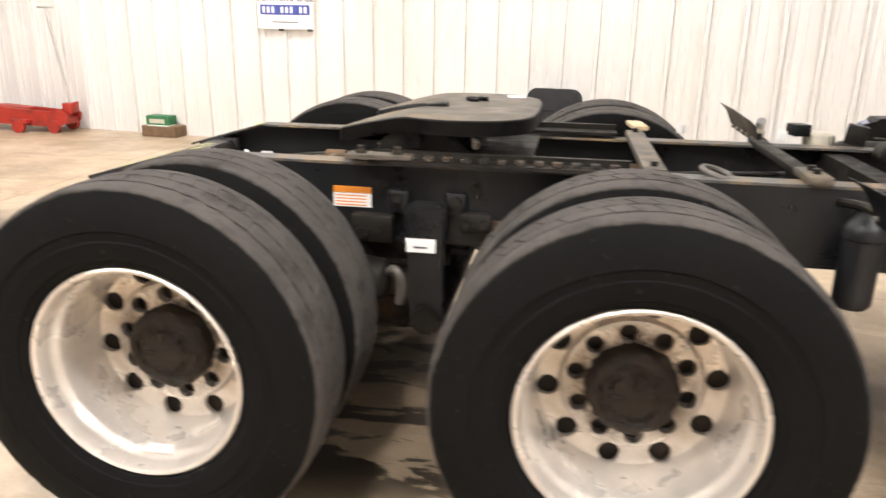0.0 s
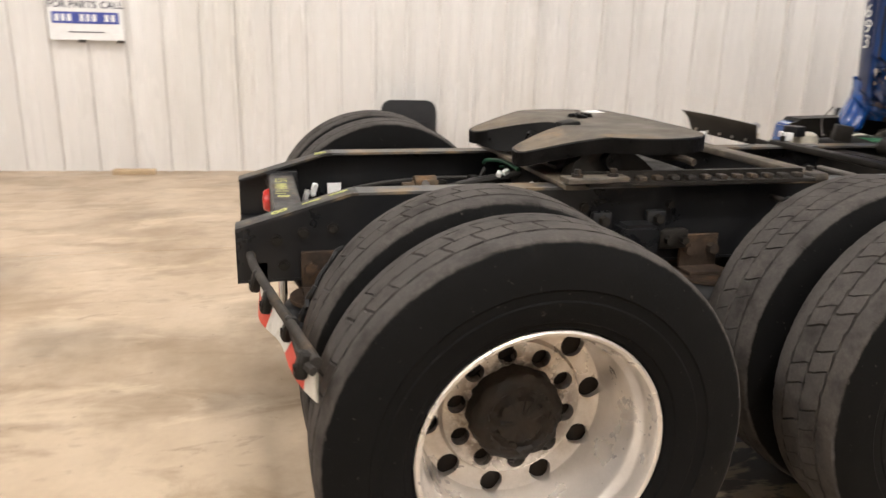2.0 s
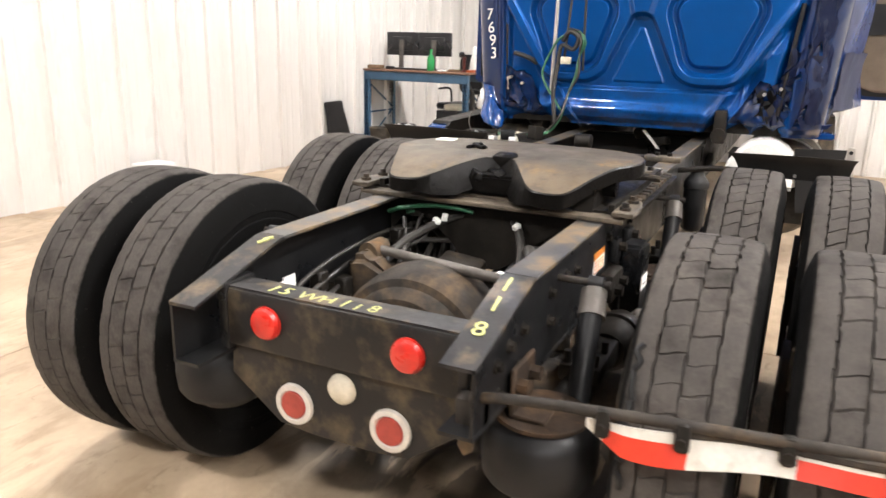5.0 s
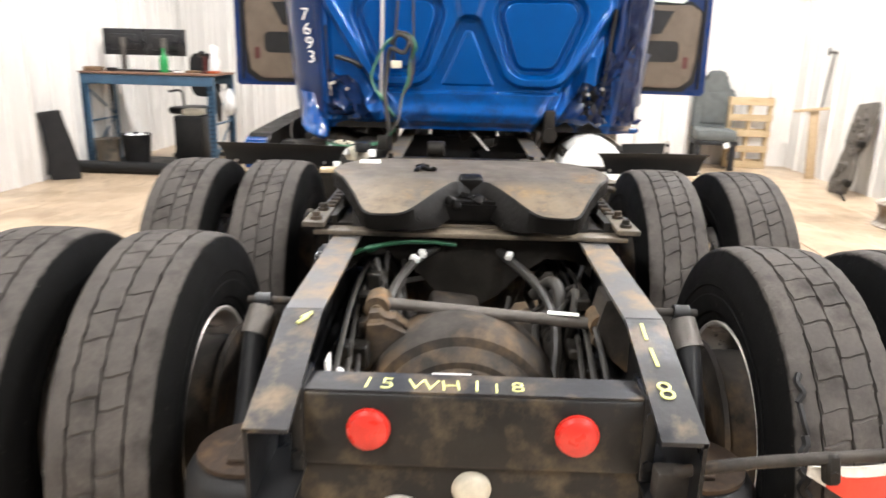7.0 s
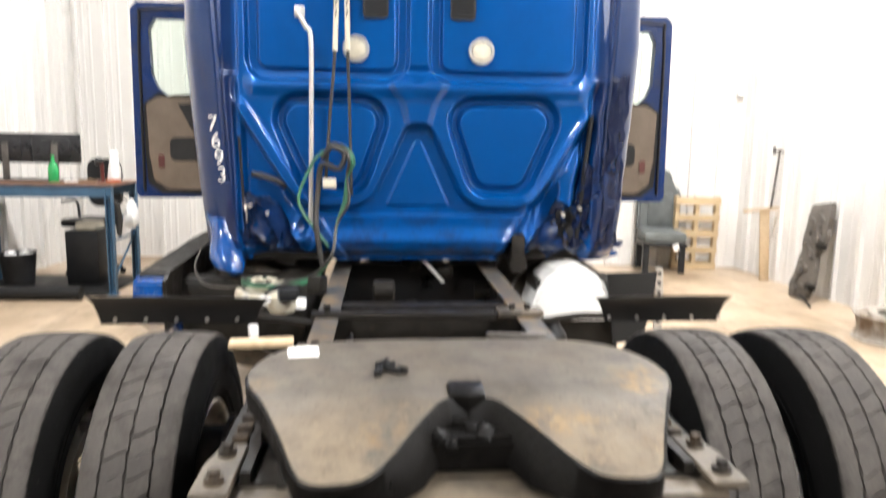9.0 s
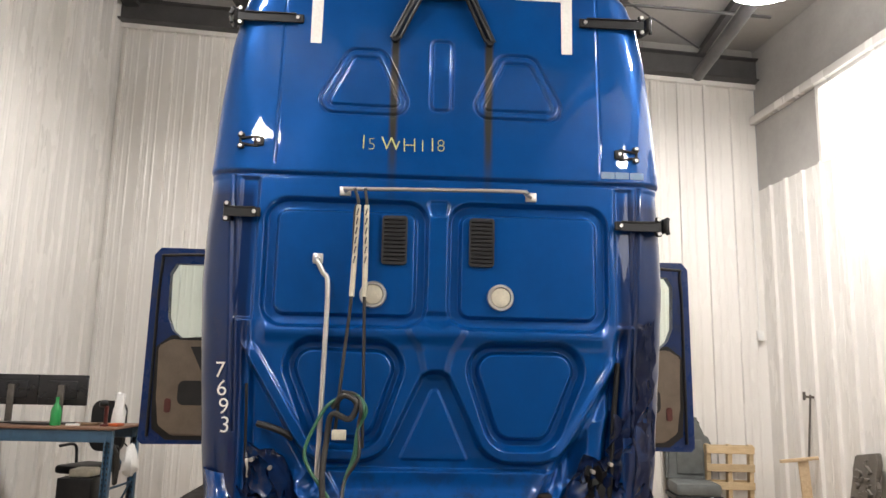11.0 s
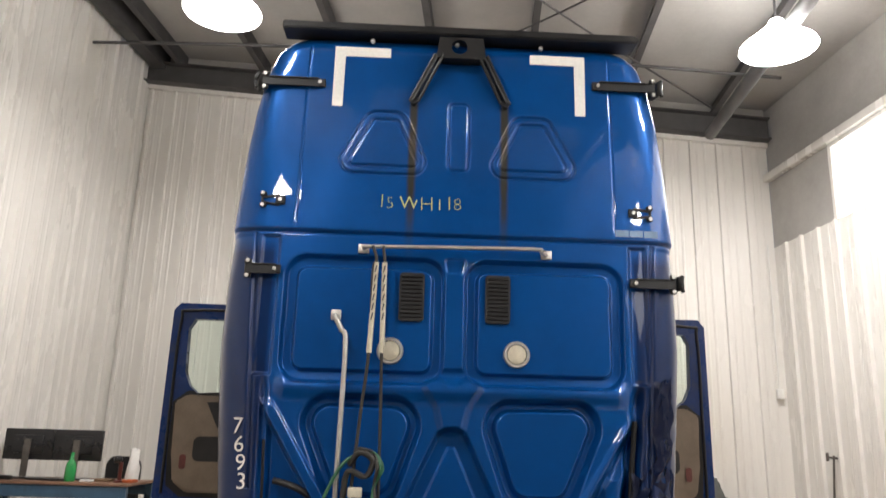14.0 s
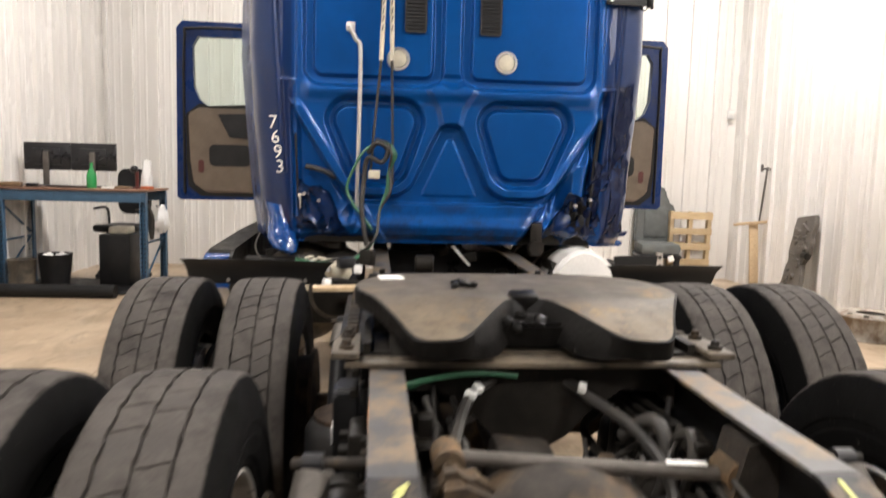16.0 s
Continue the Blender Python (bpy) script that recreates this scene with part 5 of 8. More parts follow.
prism(bm, [(-0.13, 3.59), (0.13, 3.59), (0.115, 3.70), (-0.115, 3.70)], YZ, CABX - 0.055, CABX - 0.085)
hole = bmesh.new()
cyl(hole, (CABX - 0.2, 0.01, 3.645), (CABX + 0.1, 0.01, 3.645), 0.042, seg=24)
bm = cut(bm, hole, "plate")
box(bm, (CABX - 0.05, 0, 3.585), (0.07, 0.25, 0.012), bev=0.003)
part("bracket_plate", bm, BLACK, cab, "black bracket plate with a round hole")
bm = bmesh.new()
prism(bm, [(CABX - 0.075, 3.722), (CABX + 0.06, 3.722), (CABX + 0.06, 3.775), (CABX - 0.03, 3.782), (CABX - 0.075, 3.765)], lambda u, v, t: (u, t, v), -0.945, 0.945)
bmesh.ops.bevel(bm, geom=bm.edges[:], offset=0.006, segments=2, affect="EDGES", clamp_overlap=True)
part("roof_bar", bm, BLACK, cab, "black roof spoiler mounting bar")
for y in (-0.43, 0.02, 0.47):
    bm = bmesh.new()
    cyl(bm, (CABX - 0.028, y, 3.692), (CABX - 0.008, y, 3.692), 0.012, seg=8)
    part("screw", bm, ALU, cab)


def hinge(y0, y1, z, hgt, ear):
    """A black fairing bracket bolted flat on the back; ear: the end that stands out past the edge."""
    bm = bmesh.new()
    g = 1 if y1 > y0 else -1
    span, c = abs(y1 - y0), (y0 + y1) / 2
    if span < 0.13:
        box(bm, (CABX - 0.022, y0 + g * 0.014, z), (0.018, 0.046, hgt), bev=0.004, seg=1)
        for e in (-1, 1):
            box(bm, (CABX - 0.020, c + g * 0.012, z + e * hgt * 0.42), (0.010, span * 0.9, 0.011), rot=(-e * g * 8, 0, 0), bev=0.002, seg=1)
    else:
        box(bm, (CABX - 0.022, c, z), (0.014, span + 0.03, hgt * 0.82), bev=0.004, seg=1)
        for e in (-1, 1):
            box(bm, (CABX - 0.030, c, z + e * hgt * 0.40), (0.014, span * 0.85, 0.006))
    for e in (-1, 1):
        box(bm, (CABX - 0.022, y1, z + e * hgt * 0.62), (0.016, 0.034, hgt * 0.55), rot=(0, 0, 0), bev=0.006, seg=1)
    box(bm, (CABX - 0.014, y1 + g * 0.006, z), (0.008, 0.012, hgt * 1.3), bev=0.002, seg=1)
    if ear:
        box(bm, (CABX + 0.02, y1 + ear * 0.03, z + 0.01), (0.10, 0.036, hgt * 1.3), rot=(0, 0, 20), bev=0.01, seg=1)
        box(bm, (CABX - 0.012, y1 + ear * 0.045, z + hgt * 0.55), (0.02, 0.022, hgt * 0.8), rot=(25, 0, 0), bev=0.004, seg=1)
        box(bm, (CABX - 0.010, y1 + ear * 0.050, z - hgt * 0.35), (0.02, 0.018, hgt * 0.6), rot=(-15, 0, 0), bev=0.004, seg=1)
    b = part("fairing_bracket", bm, BLACK, cab, "black steel fairing bracket")
    for y, dz in ((y0 + g * 0.014, 0), (y1, hgt * 0.68), (y1, -hgt * 0.68)):
        bm = bmesh.new()
        cyl(bm, (CABX - 0.040, y, z + dz), (CABX - 0.026, y, z + dz), 0.0095, 0.0075, seg=10)
        part("bolt", bm, ALU, b)


hinge(0.72, 1.02, 3.435, 0.055, 1)
hinge(-0.72, -1.03, 3.485, 0.060, -1)
hinge(0.875, 0.975, 2.785, 0.045, 0)
hinge(-0.885, -0.985, 2.785, 0.045, 0)
hinge(0.875, 1.02, 2.43, 0.055, 0)
hinge(-0.885, -1.09, 2.42, 0.055, -1)
# worn pale tape in three lengths at the foot of the cap
for y in (-0.842, -0.915, -0.990):
    bm = bmesh.new()
    box(bm, (CABX - 0.0165 + corner_in(y, 2.68), y, 2.678), (0.003, 0.068, 0.034))
    part("tape_strip", bm, PALE_TAPE, cab, "worn pale blue tape strip")
bm = bmesh.new()
tube(bm, [(CABX - 0.005, 0.46, 2.552), (CABX - 0.055, 0.44, 2.552), (CABX - 0.06, 0.40, 2.552), (CABX - 0.06, -0.36, 2.567), (CABX - 0.055, -0.42, 2.556), (CABX - 0.005, -0.455, 2.552)], 0.010, seg=10, n=4)
for y in (0.46, -0.455):
    box(bm, (CABX - 0.006, y, 2.552), (0.012, 0.055, 0.045), bev=0.004)
part("hose_bar", bm, ALU, cab, "bare metal hose hanger bar")
bm = bmesh.new()
tube(bm, [(CABX - 0.01, 0.575, 2.21), (CABX - 0.05, 0.575, 2.20), (CABX - 0.05, 0.545, 2.14), (CABX - 0.05, 0.520, 2.08), (CABX - 0.05, 0.522, 1.7), (CABX - 0.05, 0.530, 1.20)], 0.0125, seg=10, n=5)
box(bm, (CABX - 0.008, 0.577, 2.215), (0.02, 0.05, 0.05), bev=0.006)
part("exhaust_tube", bm, ALU, cab, "bent bare aluminium tube")
# the two spring hose hangers, with dark rods below
for k, (y0, y1, zb) in enumerate(((0.405, 0.455, 1.42), (0.345, 0.330, 1.34))):
    bm = bmesh.new()
    tube(bm, [(CABX - 0.07, 0.41 - 0.05 * k, 2.552), (CABX - 0.075, 0.39 - 0.04 * k, 2.48), (CABX - 0.07, y0, 2.42), (CABX - 0.07, y0, 2.05), (CABX - 0.06, (y0 + y1) / 2, 1.75), (CABX - 0.055, y1, zb)], 0.008, seg=8)
    h = part("hose_hanger", bm, HOSE_B, cab, "dark rubber hose hanger")
    bm = bmesh.new()
    tube(bm, [(CABX - 0.07, 0.39 - 0.04 * k, 2.47), (CABX - 0.07, y0, 2.03)], 0.013, seg=10, smooth=False)
    part("sleeve", bm, CREAM, h, "pale printed hose sleeve")
    bm = bmesh.new()
    for j in range(6):
        t = 0.08 + 0.105 * j
        y = (0.39 - 0.04 * k) * (1 - t) + y0 * t
        box(bm, (CABX - 0.0835, y, 2.47 - 0.44 * t), (0.003, 0.006, 0.034), rot=(12, 0, 0))
    part("print", bm, SIGN_INK, h, "dark printed marks")
# stock marks on the cap and number on the pillar
hand = random.Random(6)
yc = 0.408
for ch in "15WH118":
    lettering("chalk_letter", ch, hand.uniform(0.090, 0.112), CHALK, basis((CABX - 0.0195, yc, 2.758 + hand.uniform(-0.010, 0.012)), (0, -1, hand.uniform(-0.10, 0.14)), (0, hand.uniform(-0.10, 0.10), 1)), cab, depth=0.0008, label="yellow hand-painted stock letter", thin=-0.0012 if ch == "W" else -0.0026)
    yc -= {"1": 0.046, "5": 0.068, "W": 0.102, "H": 0.080, "8": 0.07}[ch]


def skin_x(y, z):
    """Where the back panel's sheet lies, with its rounded corner."""
    return at_back(y, z) + corner_in(y, z)


for k, ch in enumerate("7693"):
    y, z = 1.030 - 0.013 * k, 1.645 - 0.083 * k
    xa, xb = skin_x(y, z + 0.04), skin_x(y - 0.06, z + 0.04)
    lettering("number_decal", ch, 0.105, WHITE, basis((xa - 0.009, y, z), (xb - xa, -0.06, 0), (0, 0, 1)), cab, depth=0.002, label="white stuck-on numeral", thin=-0.001)
# dark strips laid beside the pillars to stand for shade in the grooves
bm = bmesh.new()
tube(bm, [(CABX + 0.012, 0.880, 1.62), (CABX + 0.012, 0.872, 1.45), (CABX + 0.012, 0.866, 1.30), (CABX + 0.014, 0.862, 1.20)], 0.007, seg=8)
part("seal_strip", bm, RUBBER_SIDE, cab, "dark strip standing for shade in the pillar groove")
bm = bmesh.new()
tube(bm, [(CABX + 0.03, -0.885, 1.75), (CABX + 0.03, -0.862, 1.50), (CABX + 0.02, -0.845, 1.30), (CABX + 0.02, -0.828, 1.12)], 0.013, seg=8)
part("seal_strip", bm, RUBBER_SIDE, cab, "dark strip standing for shade in the torn seam")
bm = bmesh.new()
tube(bm, [(CABX + 0.02, 0.82, 1.437), (CABX + 0.0, 0.76, 1.425), (CABX - 0.01, 0.70, 1.405), (CABX + 0.01, 0.655, 1.375)], 0.016, seg=8)
part("latch_link", bm, BLACK, cab, "black latch link with a pale tip")


def crumpled(name, corners, nu, nv, amp, seed, mat, label, crease=24, depth=0.012):
    """A bent strip of sheet: corners (y, z) from the lower left round; facets pushed in and out."""
    rc = random.Random(seed)
    (ay, az), (by, bz), (cy, cz), (dy, dz) = corners
    bm = bmesh.new()
    front = []
    for j in range(nv + 1):
        v = j / nv
        row = []
        for i in range(nu + 1):
            u = i / nu
            y = (ay * (1 - u) + by * u) * (1 - v) + (dy * (1 - u) + cy * u) * v
            z = (az * (1 - u) + bz * u) * (1 - v) + (dz * (1 - u) + cz * u) * v
            row.append(bm.verts.new((CABX + depth + corner_in(y, z) + rc.uniform(-amp, amp), y + rc.uniform(-0.012, 0.012), z + rc.uniform(-0.02, 0.02))))
        front.append(row)
    for j in range(nv):
        for i in range(nu):
            q = (front[j][i], front[j][i + 1], front[j + 1][i + 1], front[j + 1][i])
            if rc.random() < 0.5:
                bm.faces.new((q[0], q[1], q[2]))
                bm.faces.new((q[0], q[2], q[3]))
            else:
                bm.faces.new((q[0], q[1], q[3]))
                bm.faces.new((q[1], q[2], q[3]))
    bmesh.ops.solidify(bm, geom=bm.faces[:], thickness=0.004)
    part(name, bm, mat, cab, label, angle=crease)


crumpled("torn_sheet", ((-0.76, 1.08), (-0.93, 1.07), (-0.955, 1.52), (-0.865, 1.50)), 6, 14, 0.020, 3, PILLAR, "crumpled torn dark blue sheet", crease=50)
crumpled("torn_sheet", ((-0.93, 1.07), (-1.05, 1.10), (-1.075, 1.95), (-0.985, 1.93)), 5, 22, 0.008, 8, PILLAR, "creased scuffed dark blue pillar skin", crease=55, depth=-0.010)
crumpled("torn_sheet", ((0.845, 1.10), (0.70, 1.09), (0.75, 1.25), (0.845, 1.29)), 4, 4, 0.012, 5, CRUSHED, "crumpled torn dark blue sheet", crease=70, depth=-0.004)
crumpled("crushed_sheet", ((-0.56, 1.06), (-0.96, 1.05), (-0.97, 1.30), (-0.72, 1.31)), 8, 6, 0.024, 21, CRUSHED, "crushed glossy dark blue sheet", 75)
crumpled("crushed_sheet", ((0.87, 1.07), (0.60, 1.07), (0.68, 1.29), (0.87, 1.36)), 6, 5, 0.016, 33, CRUSHED, "crushed glossy dark blue sheet", 80, depth=0.004)
crumpled("torn_sheet", ((-0.62, 1.08), (-0.78, 1.06), (-0.84, 1.28), (-0.72, 1.27)), 4, 5, 0.022, 14, BLACK, "torn black liner sheet")
# torn shards of sheet curling out of the crushed corners
sr = random.Random(17)
for g, spots in ((1, ((0.84, 1.12), (0.80, 1.20), (0.74, 1.14), (0.69, 1.10), (0.82, 1.33), (0.76, 1.27), (0.88, 1.07))), (-1, ((0.70, 1.22), (0.77, 1.15), (0.83, 1.25), (0.88, 1.18), (0.91, 1.36), (0.86, 1.10), (0.95, 1.14), (0.99, 1.50), (0.94, 1.09)))):
    for y, z in spots:
        bm = bmesh.new()
        w, l, a = sr.uniform(0.012, 0.026), sr.uniform(0.05, 0.10), sr.uniform(-0.5, 0.5)
        last = None
        for k in range(6):
            t = k / 5
            q = w * (1 - 0.75 * t)
            o = Vector((CABX + corner_in(y, z) - 0.012 - 0.05 * t * t, g * y + l * t * math.sin(a), z + l * t * math.cos(a) - 0.03))
            pr = [bm.verts.new(o + Vector((0.006 * math.sin(5 * t), -q, 0))), bm.verts.new(o + Vector((0.004, 0, 0.002))), bm.verts.new(o + Vector((-0.008 * t, q, 0)))]
            if last:
                bm.faces.new((last[0], last[1], pr[1], pr[0]))
                bm.faces.new((last[1], last[2], pr[2], pr[1]))
            last = pr
        bmesh.ops.solidify(bm, geom=bm.faces[:], thickness=0.002)
        part("torn_shard", bm, TORN if g > 0 or sr.random() < 0.3 else CRUSHED, cab, "curled shard of torn blue sheet", angle=60)
for s in (-1, 1):
    for y, z in ((0.83, 1.28), (0.745, 1.245)):
        bm = bmesh.new()
        cyl(bm, (CABX - 0.03, s * y, z), (CABX + 0.06, s * y, z), 0.010, seg=8)
        part("bolt", bm, ALU, cab)
# bright metal hinge plate on the pillar
bm = bmesh.new()
box(bm, (CABX + 0.004, 0.855, 1.24), (0.012, 0.020, 0.085), bev=0.004)
part("hinge_plate", bm, ALU, cab, "scuffed bright hinge plate")
# blue foot of the left pillar
bm = bmesh.new()
for p_, w_, d_, x_ in (((0.990, 1.22), 0.070, 0.045, 0.05), ((0.980, 1.16), 0.060, 0.045, 0.045), ((0.965, 1.11), 0.068, 0.05, 0.03), ((0.955, 1.06), 0.082, 0.055, 0.005), ((0.945, 1.01), 0.088, 0.055, -0.025), ((0.935, 0.965), 0.070, 0.05, -0.035), ((0.930, 0.945), 0.040, 0.03, -0.03)):
    ring = [bm.verts.new((CABX + x_ + d_ * math.cos(a), p_[0] + w_ * math.sin(a), p_[1] + 0.015 * math.sin(a))) for a in [2 * math.pi * k / 20 for k in range(20)]]
    if len(bm.verts) > 20:
        for k in range(20):
            bm.faces.new((last[k], last[(k + 1) % 20], ring[(k + 1) % 20], ring[k]))
    last = ring
bm.faces.new(last)
part("pillar_foot", bm, TORN, cab, "glossy blue pillar foot")
bm = bmesh.new()
prism(bm, [(-0.88, 0.985), (-1.00, 0.975), (-1.15, 0.975), (-1.165, 0.995), (-1.15, 1.012), (-1.00, 1.015), (-0.88, 1.020)], YZ, 3.14, 3.26)
bmesh.ops.bevel(bm, geom=bm.edges[:], offset=0.010, segments=2, affect="EDGES", clamp_overlap=True)
part("bent_skirt", bm, TORN, cab, "bent blue skirt end")
bm = bmesh.new()
prism(bm, [(-1.00, 1.10), (-1.08, 1.075), (-1.125, 1.085), (-1.10, 1.055), (-1.00, 1.05), (-0.92, 1.07)], YZ, CABX + 0.14, CABX + 0.20)
part("bent_skirt", bm, PILLAR, cab, "bent dark blue skirt corner")
# perforated step edge below the hit side
bm = bmesh.new()
prism(bm, [(-1.213, 0.99), (-1.250, 0.985), (-1.262, 0.80), (-1.262, 0.62), (-1.222, 0.62), (-1.216, 0.80)], YZ, 2.70, 2.715)
sb = part("step_edge", bm, ALU, cab, "bright perforated step edge")
for k in range(7):
    bm = bmesh.new()
    cyl(bm, (2.696, -1.232 - 0.001 * k, 0.96 - 0.05 * k), (2.7005, -1.232 - 0.001 * k, 0.96 - 0.05 * k), 0.011, seg=10)
    part("step_hole", bm, BLACK, sb)

# ---- open doors ----


def door(side):
    d = new("door")
    d.parent = cab
    tagged(d, "open blue cab door with tan inner trim")
    x = 5.38
    yy = lambda u: side * (1.16 + u)
    wd = 1.02 if side > 0 else 1.10
    place = lambda u, v, t: (x + t, yy(u), v)
    bm = bmesh.new()
    prism(bm, [(0.0, 1.11), (wd - 0.02, 1.10), (wd + 0.01, 1.13), (wd, 2.60), (wd - 0.05, 2.66), (0.0, 2.655)], place, -0.03, 0.05)
    hole = bmesh.new()
    win = [(0.12, 1.97), (wd - 0.26, 1.93), (wd - 0.19, 1.99), (wd - 0.145, 2.10), (wd - 0.135, 2.45), (wd - 0.18, 2.53), (0.12, 2.53)]
    prism(hole, win, place, -0.2, 0.2)
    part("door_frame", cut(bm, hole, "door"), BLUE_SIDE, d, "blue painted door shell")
    bm = bmesh.new()
    prism(bm, win, place, 0.015, 0.021)
    g = part("window_pane", bm, GLASS, d, "clear greenish glass")
    g.visible_shadow = False
    bm = bmesh.new()
    prism(bm, [(0.05, 1.26), (0.30, 1.17), (wd - 0.25, 1.17), (wd - 0.14, 1.25), (wd - 0.115, 1.45), (wd - 0.10, 1.86), (wd - 0.20, 1.92), (wd - 0.33, 1.90), (0.05, 1.92)], place, -0.065, -0.028)
    bmesh.ops.bevel(bm, geom=bm.edges[:], offset=0.012, segments=2, affect="EDGES", clamp_overlap=True)
    tr = part("inner_trim", bm, TRIM, d, "tan moulded plastic trim")
    bm = bmesh.new()
    prism(bm, [(0.03, 1.20), (0.25, 1.135), (wd - 0.20, 1.135), (wd - 0.09, 1.22), (wd - 0.075, 1.45), (wd - 0.075, 1.86), (wd - 0.19, 1.95), (0.03, 1.95)], place, -0.036, -0.0305)
    hole = bmesh.new()
    prism(hole, win, place, -0.2, 0.2)
    part("weather_seal", cut(bm, hole, "seal"), RUBBER_SIDE, d, "dark weather seal round the trim")
    bm = bmesh.new()
    prism(bm, rounded(0.36, 0.19, 0.05, c=(wd - 0.46, 1.50)), place, -0.070, -0.062)
    part("pocket", bm, BLACK, tr, "dark door pocket")
    bm = bmesh.new()
    prism(bm, [(0.1, 1.88), (wd - 0.36, 1.86), (wd - 0.46, 1.66), (0.1, 1.62)], place, -0.085, -0.060)
    part("armrest", bm, BLACK, tr, "dark grey armrest")
    bm = bmesh.new()
    prism(bm, rounded(0.05, 0.11, 0.02, c=(wd - 0.21, 1.40)), place, -0.072, -0.060)
    part("reflector", bm, REDDARK, tr, "dark red reflector")
    bm = bmesh.new()
    tube(bm, [(x - 0.041, yy(wd - 0.06), 1.16), (x - 0.035, yy(wd - 0.06), 1.8), (x - 0.035, yy(wd - 0.07), 2.5), (x - 0.035, yy(wd - 0.16), 2.60), (x - 0.035, yy(0.1), 2.60)], 0.012, seg=8)
    part("seal", bm, RUBBER_SIDE, d, "black door seal")


door(1)
door(-1)

# ---- axles and suspension ----


def hose(name, pts, r, mat, parent=truck, label="", seg=8):
    bm = bmesh.new()
    tube(bm, pts, r, seg=seg)
    return part(name, bm, mat, parent, label)


for ax in AXLES:
    bm = bmesh.new()
    for s in (-1, 1):
        lathe(bm, [(0.0, s * 0.05), (0.11, s * 0.05), (0.105, s * 0.20), (0.082, s * 0.34), (0.075, s * 0.66), (0.0, s * 0.66)], seg=28, axis="Y", at=(ax, 0, 0.51))
    axle = part("axle_housing", bm, DIRTY, truck, "dirty cast drive axle housing")
    bm = bmesh.new()
    lathe(bm, [(0.0, -0.235), (0.10, -0.230), (0.16, -0.205), (0.185, -0.185), (0.188, -0.172), (0.205, -0.170), (0.225, -0.150), (0.232, -0.132), (0.255, -0.125), (0.268, -0.100), (0.275, -0.03), (0.275, 0.06),
               (0.24, 0.12), (0.16, 0.24), (0.10, 0.30), (0.0, 0.30)], seg=56, axis="X", at=(ax, 0.02, 0.555))
    part("differential", bm, DIRTY, axle, "round dusty differential housing with ribs")
    for s in (-1, 1):
        bm = bmesh.new()
        box(bm, (ax - 0.02, s * 0.50, 0.555), (0.74, 0.085, 0.075), bev=0.015)
        box(bm, (ax, s * 0.50, 0.60), (0.16, 0.12, 0.05), bev=0.008)
        for dx in (-0.055, 0.055):
            cyl(bm, (ax + dx, s * 0.46, 0.40), (ax + dx, s * 0.46, 0.66), 0.011, seg=8)
            cyl(bm, (ax + dx, s * 0.54, 0.40), (ax + dx, s * 0.54, 0.66), 0.011, seg=8)
        part("trailing_arm", bm, GREASE, axle, "greasy black trailing arm")
    # air springs hang behind each axle under the rails
    for s in (-1, 1):
        bx = ax - 0.40 if ax < 1 else ax - 0.38
        bm = bmesh.new()
        lathe(bm, [(0.0, 0.436), (0.085, 0.436), (0.094, 0.446), (0.100, 0.458), (0.128, 0.466), (0.141, 0.485), (0.146, 0.535), (0.143, 0.592), (0.130, 0.614), (0.110, 0.626), (0.10, 0.632), (0.0, 0.632)], seg=36, axis="Z", at=(bx, s * 0.50, 0))
        bag = part("air_spring", bm, RUBBER_SIDE, axle, "black rubber air spring")
        bm = bmesh.new()
        lathe(bm, [(0.0, 0.630), (0.115, 0.630), (0.115, 0.640), (0.0, 0.640)], seg=30, axis="Z", at=(bx, s * 0.50, 0))
        box(bm, (bx, s * 0.445, 0.70), (0.15, 0.012, 0.13), bev=0.004, seg=1)
        box(bm, (bx, s * 0.485, 0.645), (0.15, 0.09, 0.012), bev=0.003, seg=1)
        for dx in (-0.045, 0.045):
            cyl(bm, (bx + dx, s * 0.452, 0.715), (bx + dx, s * 0.478, 0.715), 0.020, seg=6)
        part("spring_bracket", bm, RUSTY, bag, "rusty steel spring bracket")
        # shock absorber
        x0 = ax - 0.105
        bm = bmesh.new()
        cyl(bm, (x0 - 0.050, s * 0.542, 0.835), (x0 - 0.185, s * 0.552, 0.55), 0.030, seg=20)
        sh = part("shock_absorber", bm, BLACK, axle, "black shock absorber")
        bm = bmesh.new()
        cyl(bm, (x0 - 0.010, s * 0.535, 0.868), (x0 - 0.062, s * 0.545, 0.812), 0.034, 0.036, seg=22)
        part("boot", bm, RODGREY, sh, "dusty grey dust boot")
        bm = bmesh.new()
        cyl(bm, (x0 + 0.005, s * 0.515, 0.885), (x0 + 0.005, s * 0.555, 0.885), 0.020, seg=18)
        eye = part("eye", bm, BLACK, sh, "black mounting eye")
        bm = bmesh.new()
        cyl(bm, (x0 + 0.005, s * 0.43, 0.885), (x0 + 0.005, s * 0.575, 0.885), 0.011, seg=10)
        part("bolt", bm, DIRTY, eye)
    # torque rod with its tower
    y0, y1 = 0.258, -0.352
    xr = ax + 0.065
    bm = bmesh.new()
    tube(bm, [(xr + 0.005, y0, 0.827), (xr - 0.08, y1, 0.813)], 0.0165, seg=14, smooth=False)
    rod = part("torque_rod", bm, RODGREY, axle, "grey dirty transverse torque rod")
    bm = bmesh.new()
    box(bm, (xr - 0.064, y1 + 0.10, 0.8345), (0.022, 0.085, 0.003), rot=(0, 0, -8))
    part("tag", bm, PAPER, rod, "white paper tag")
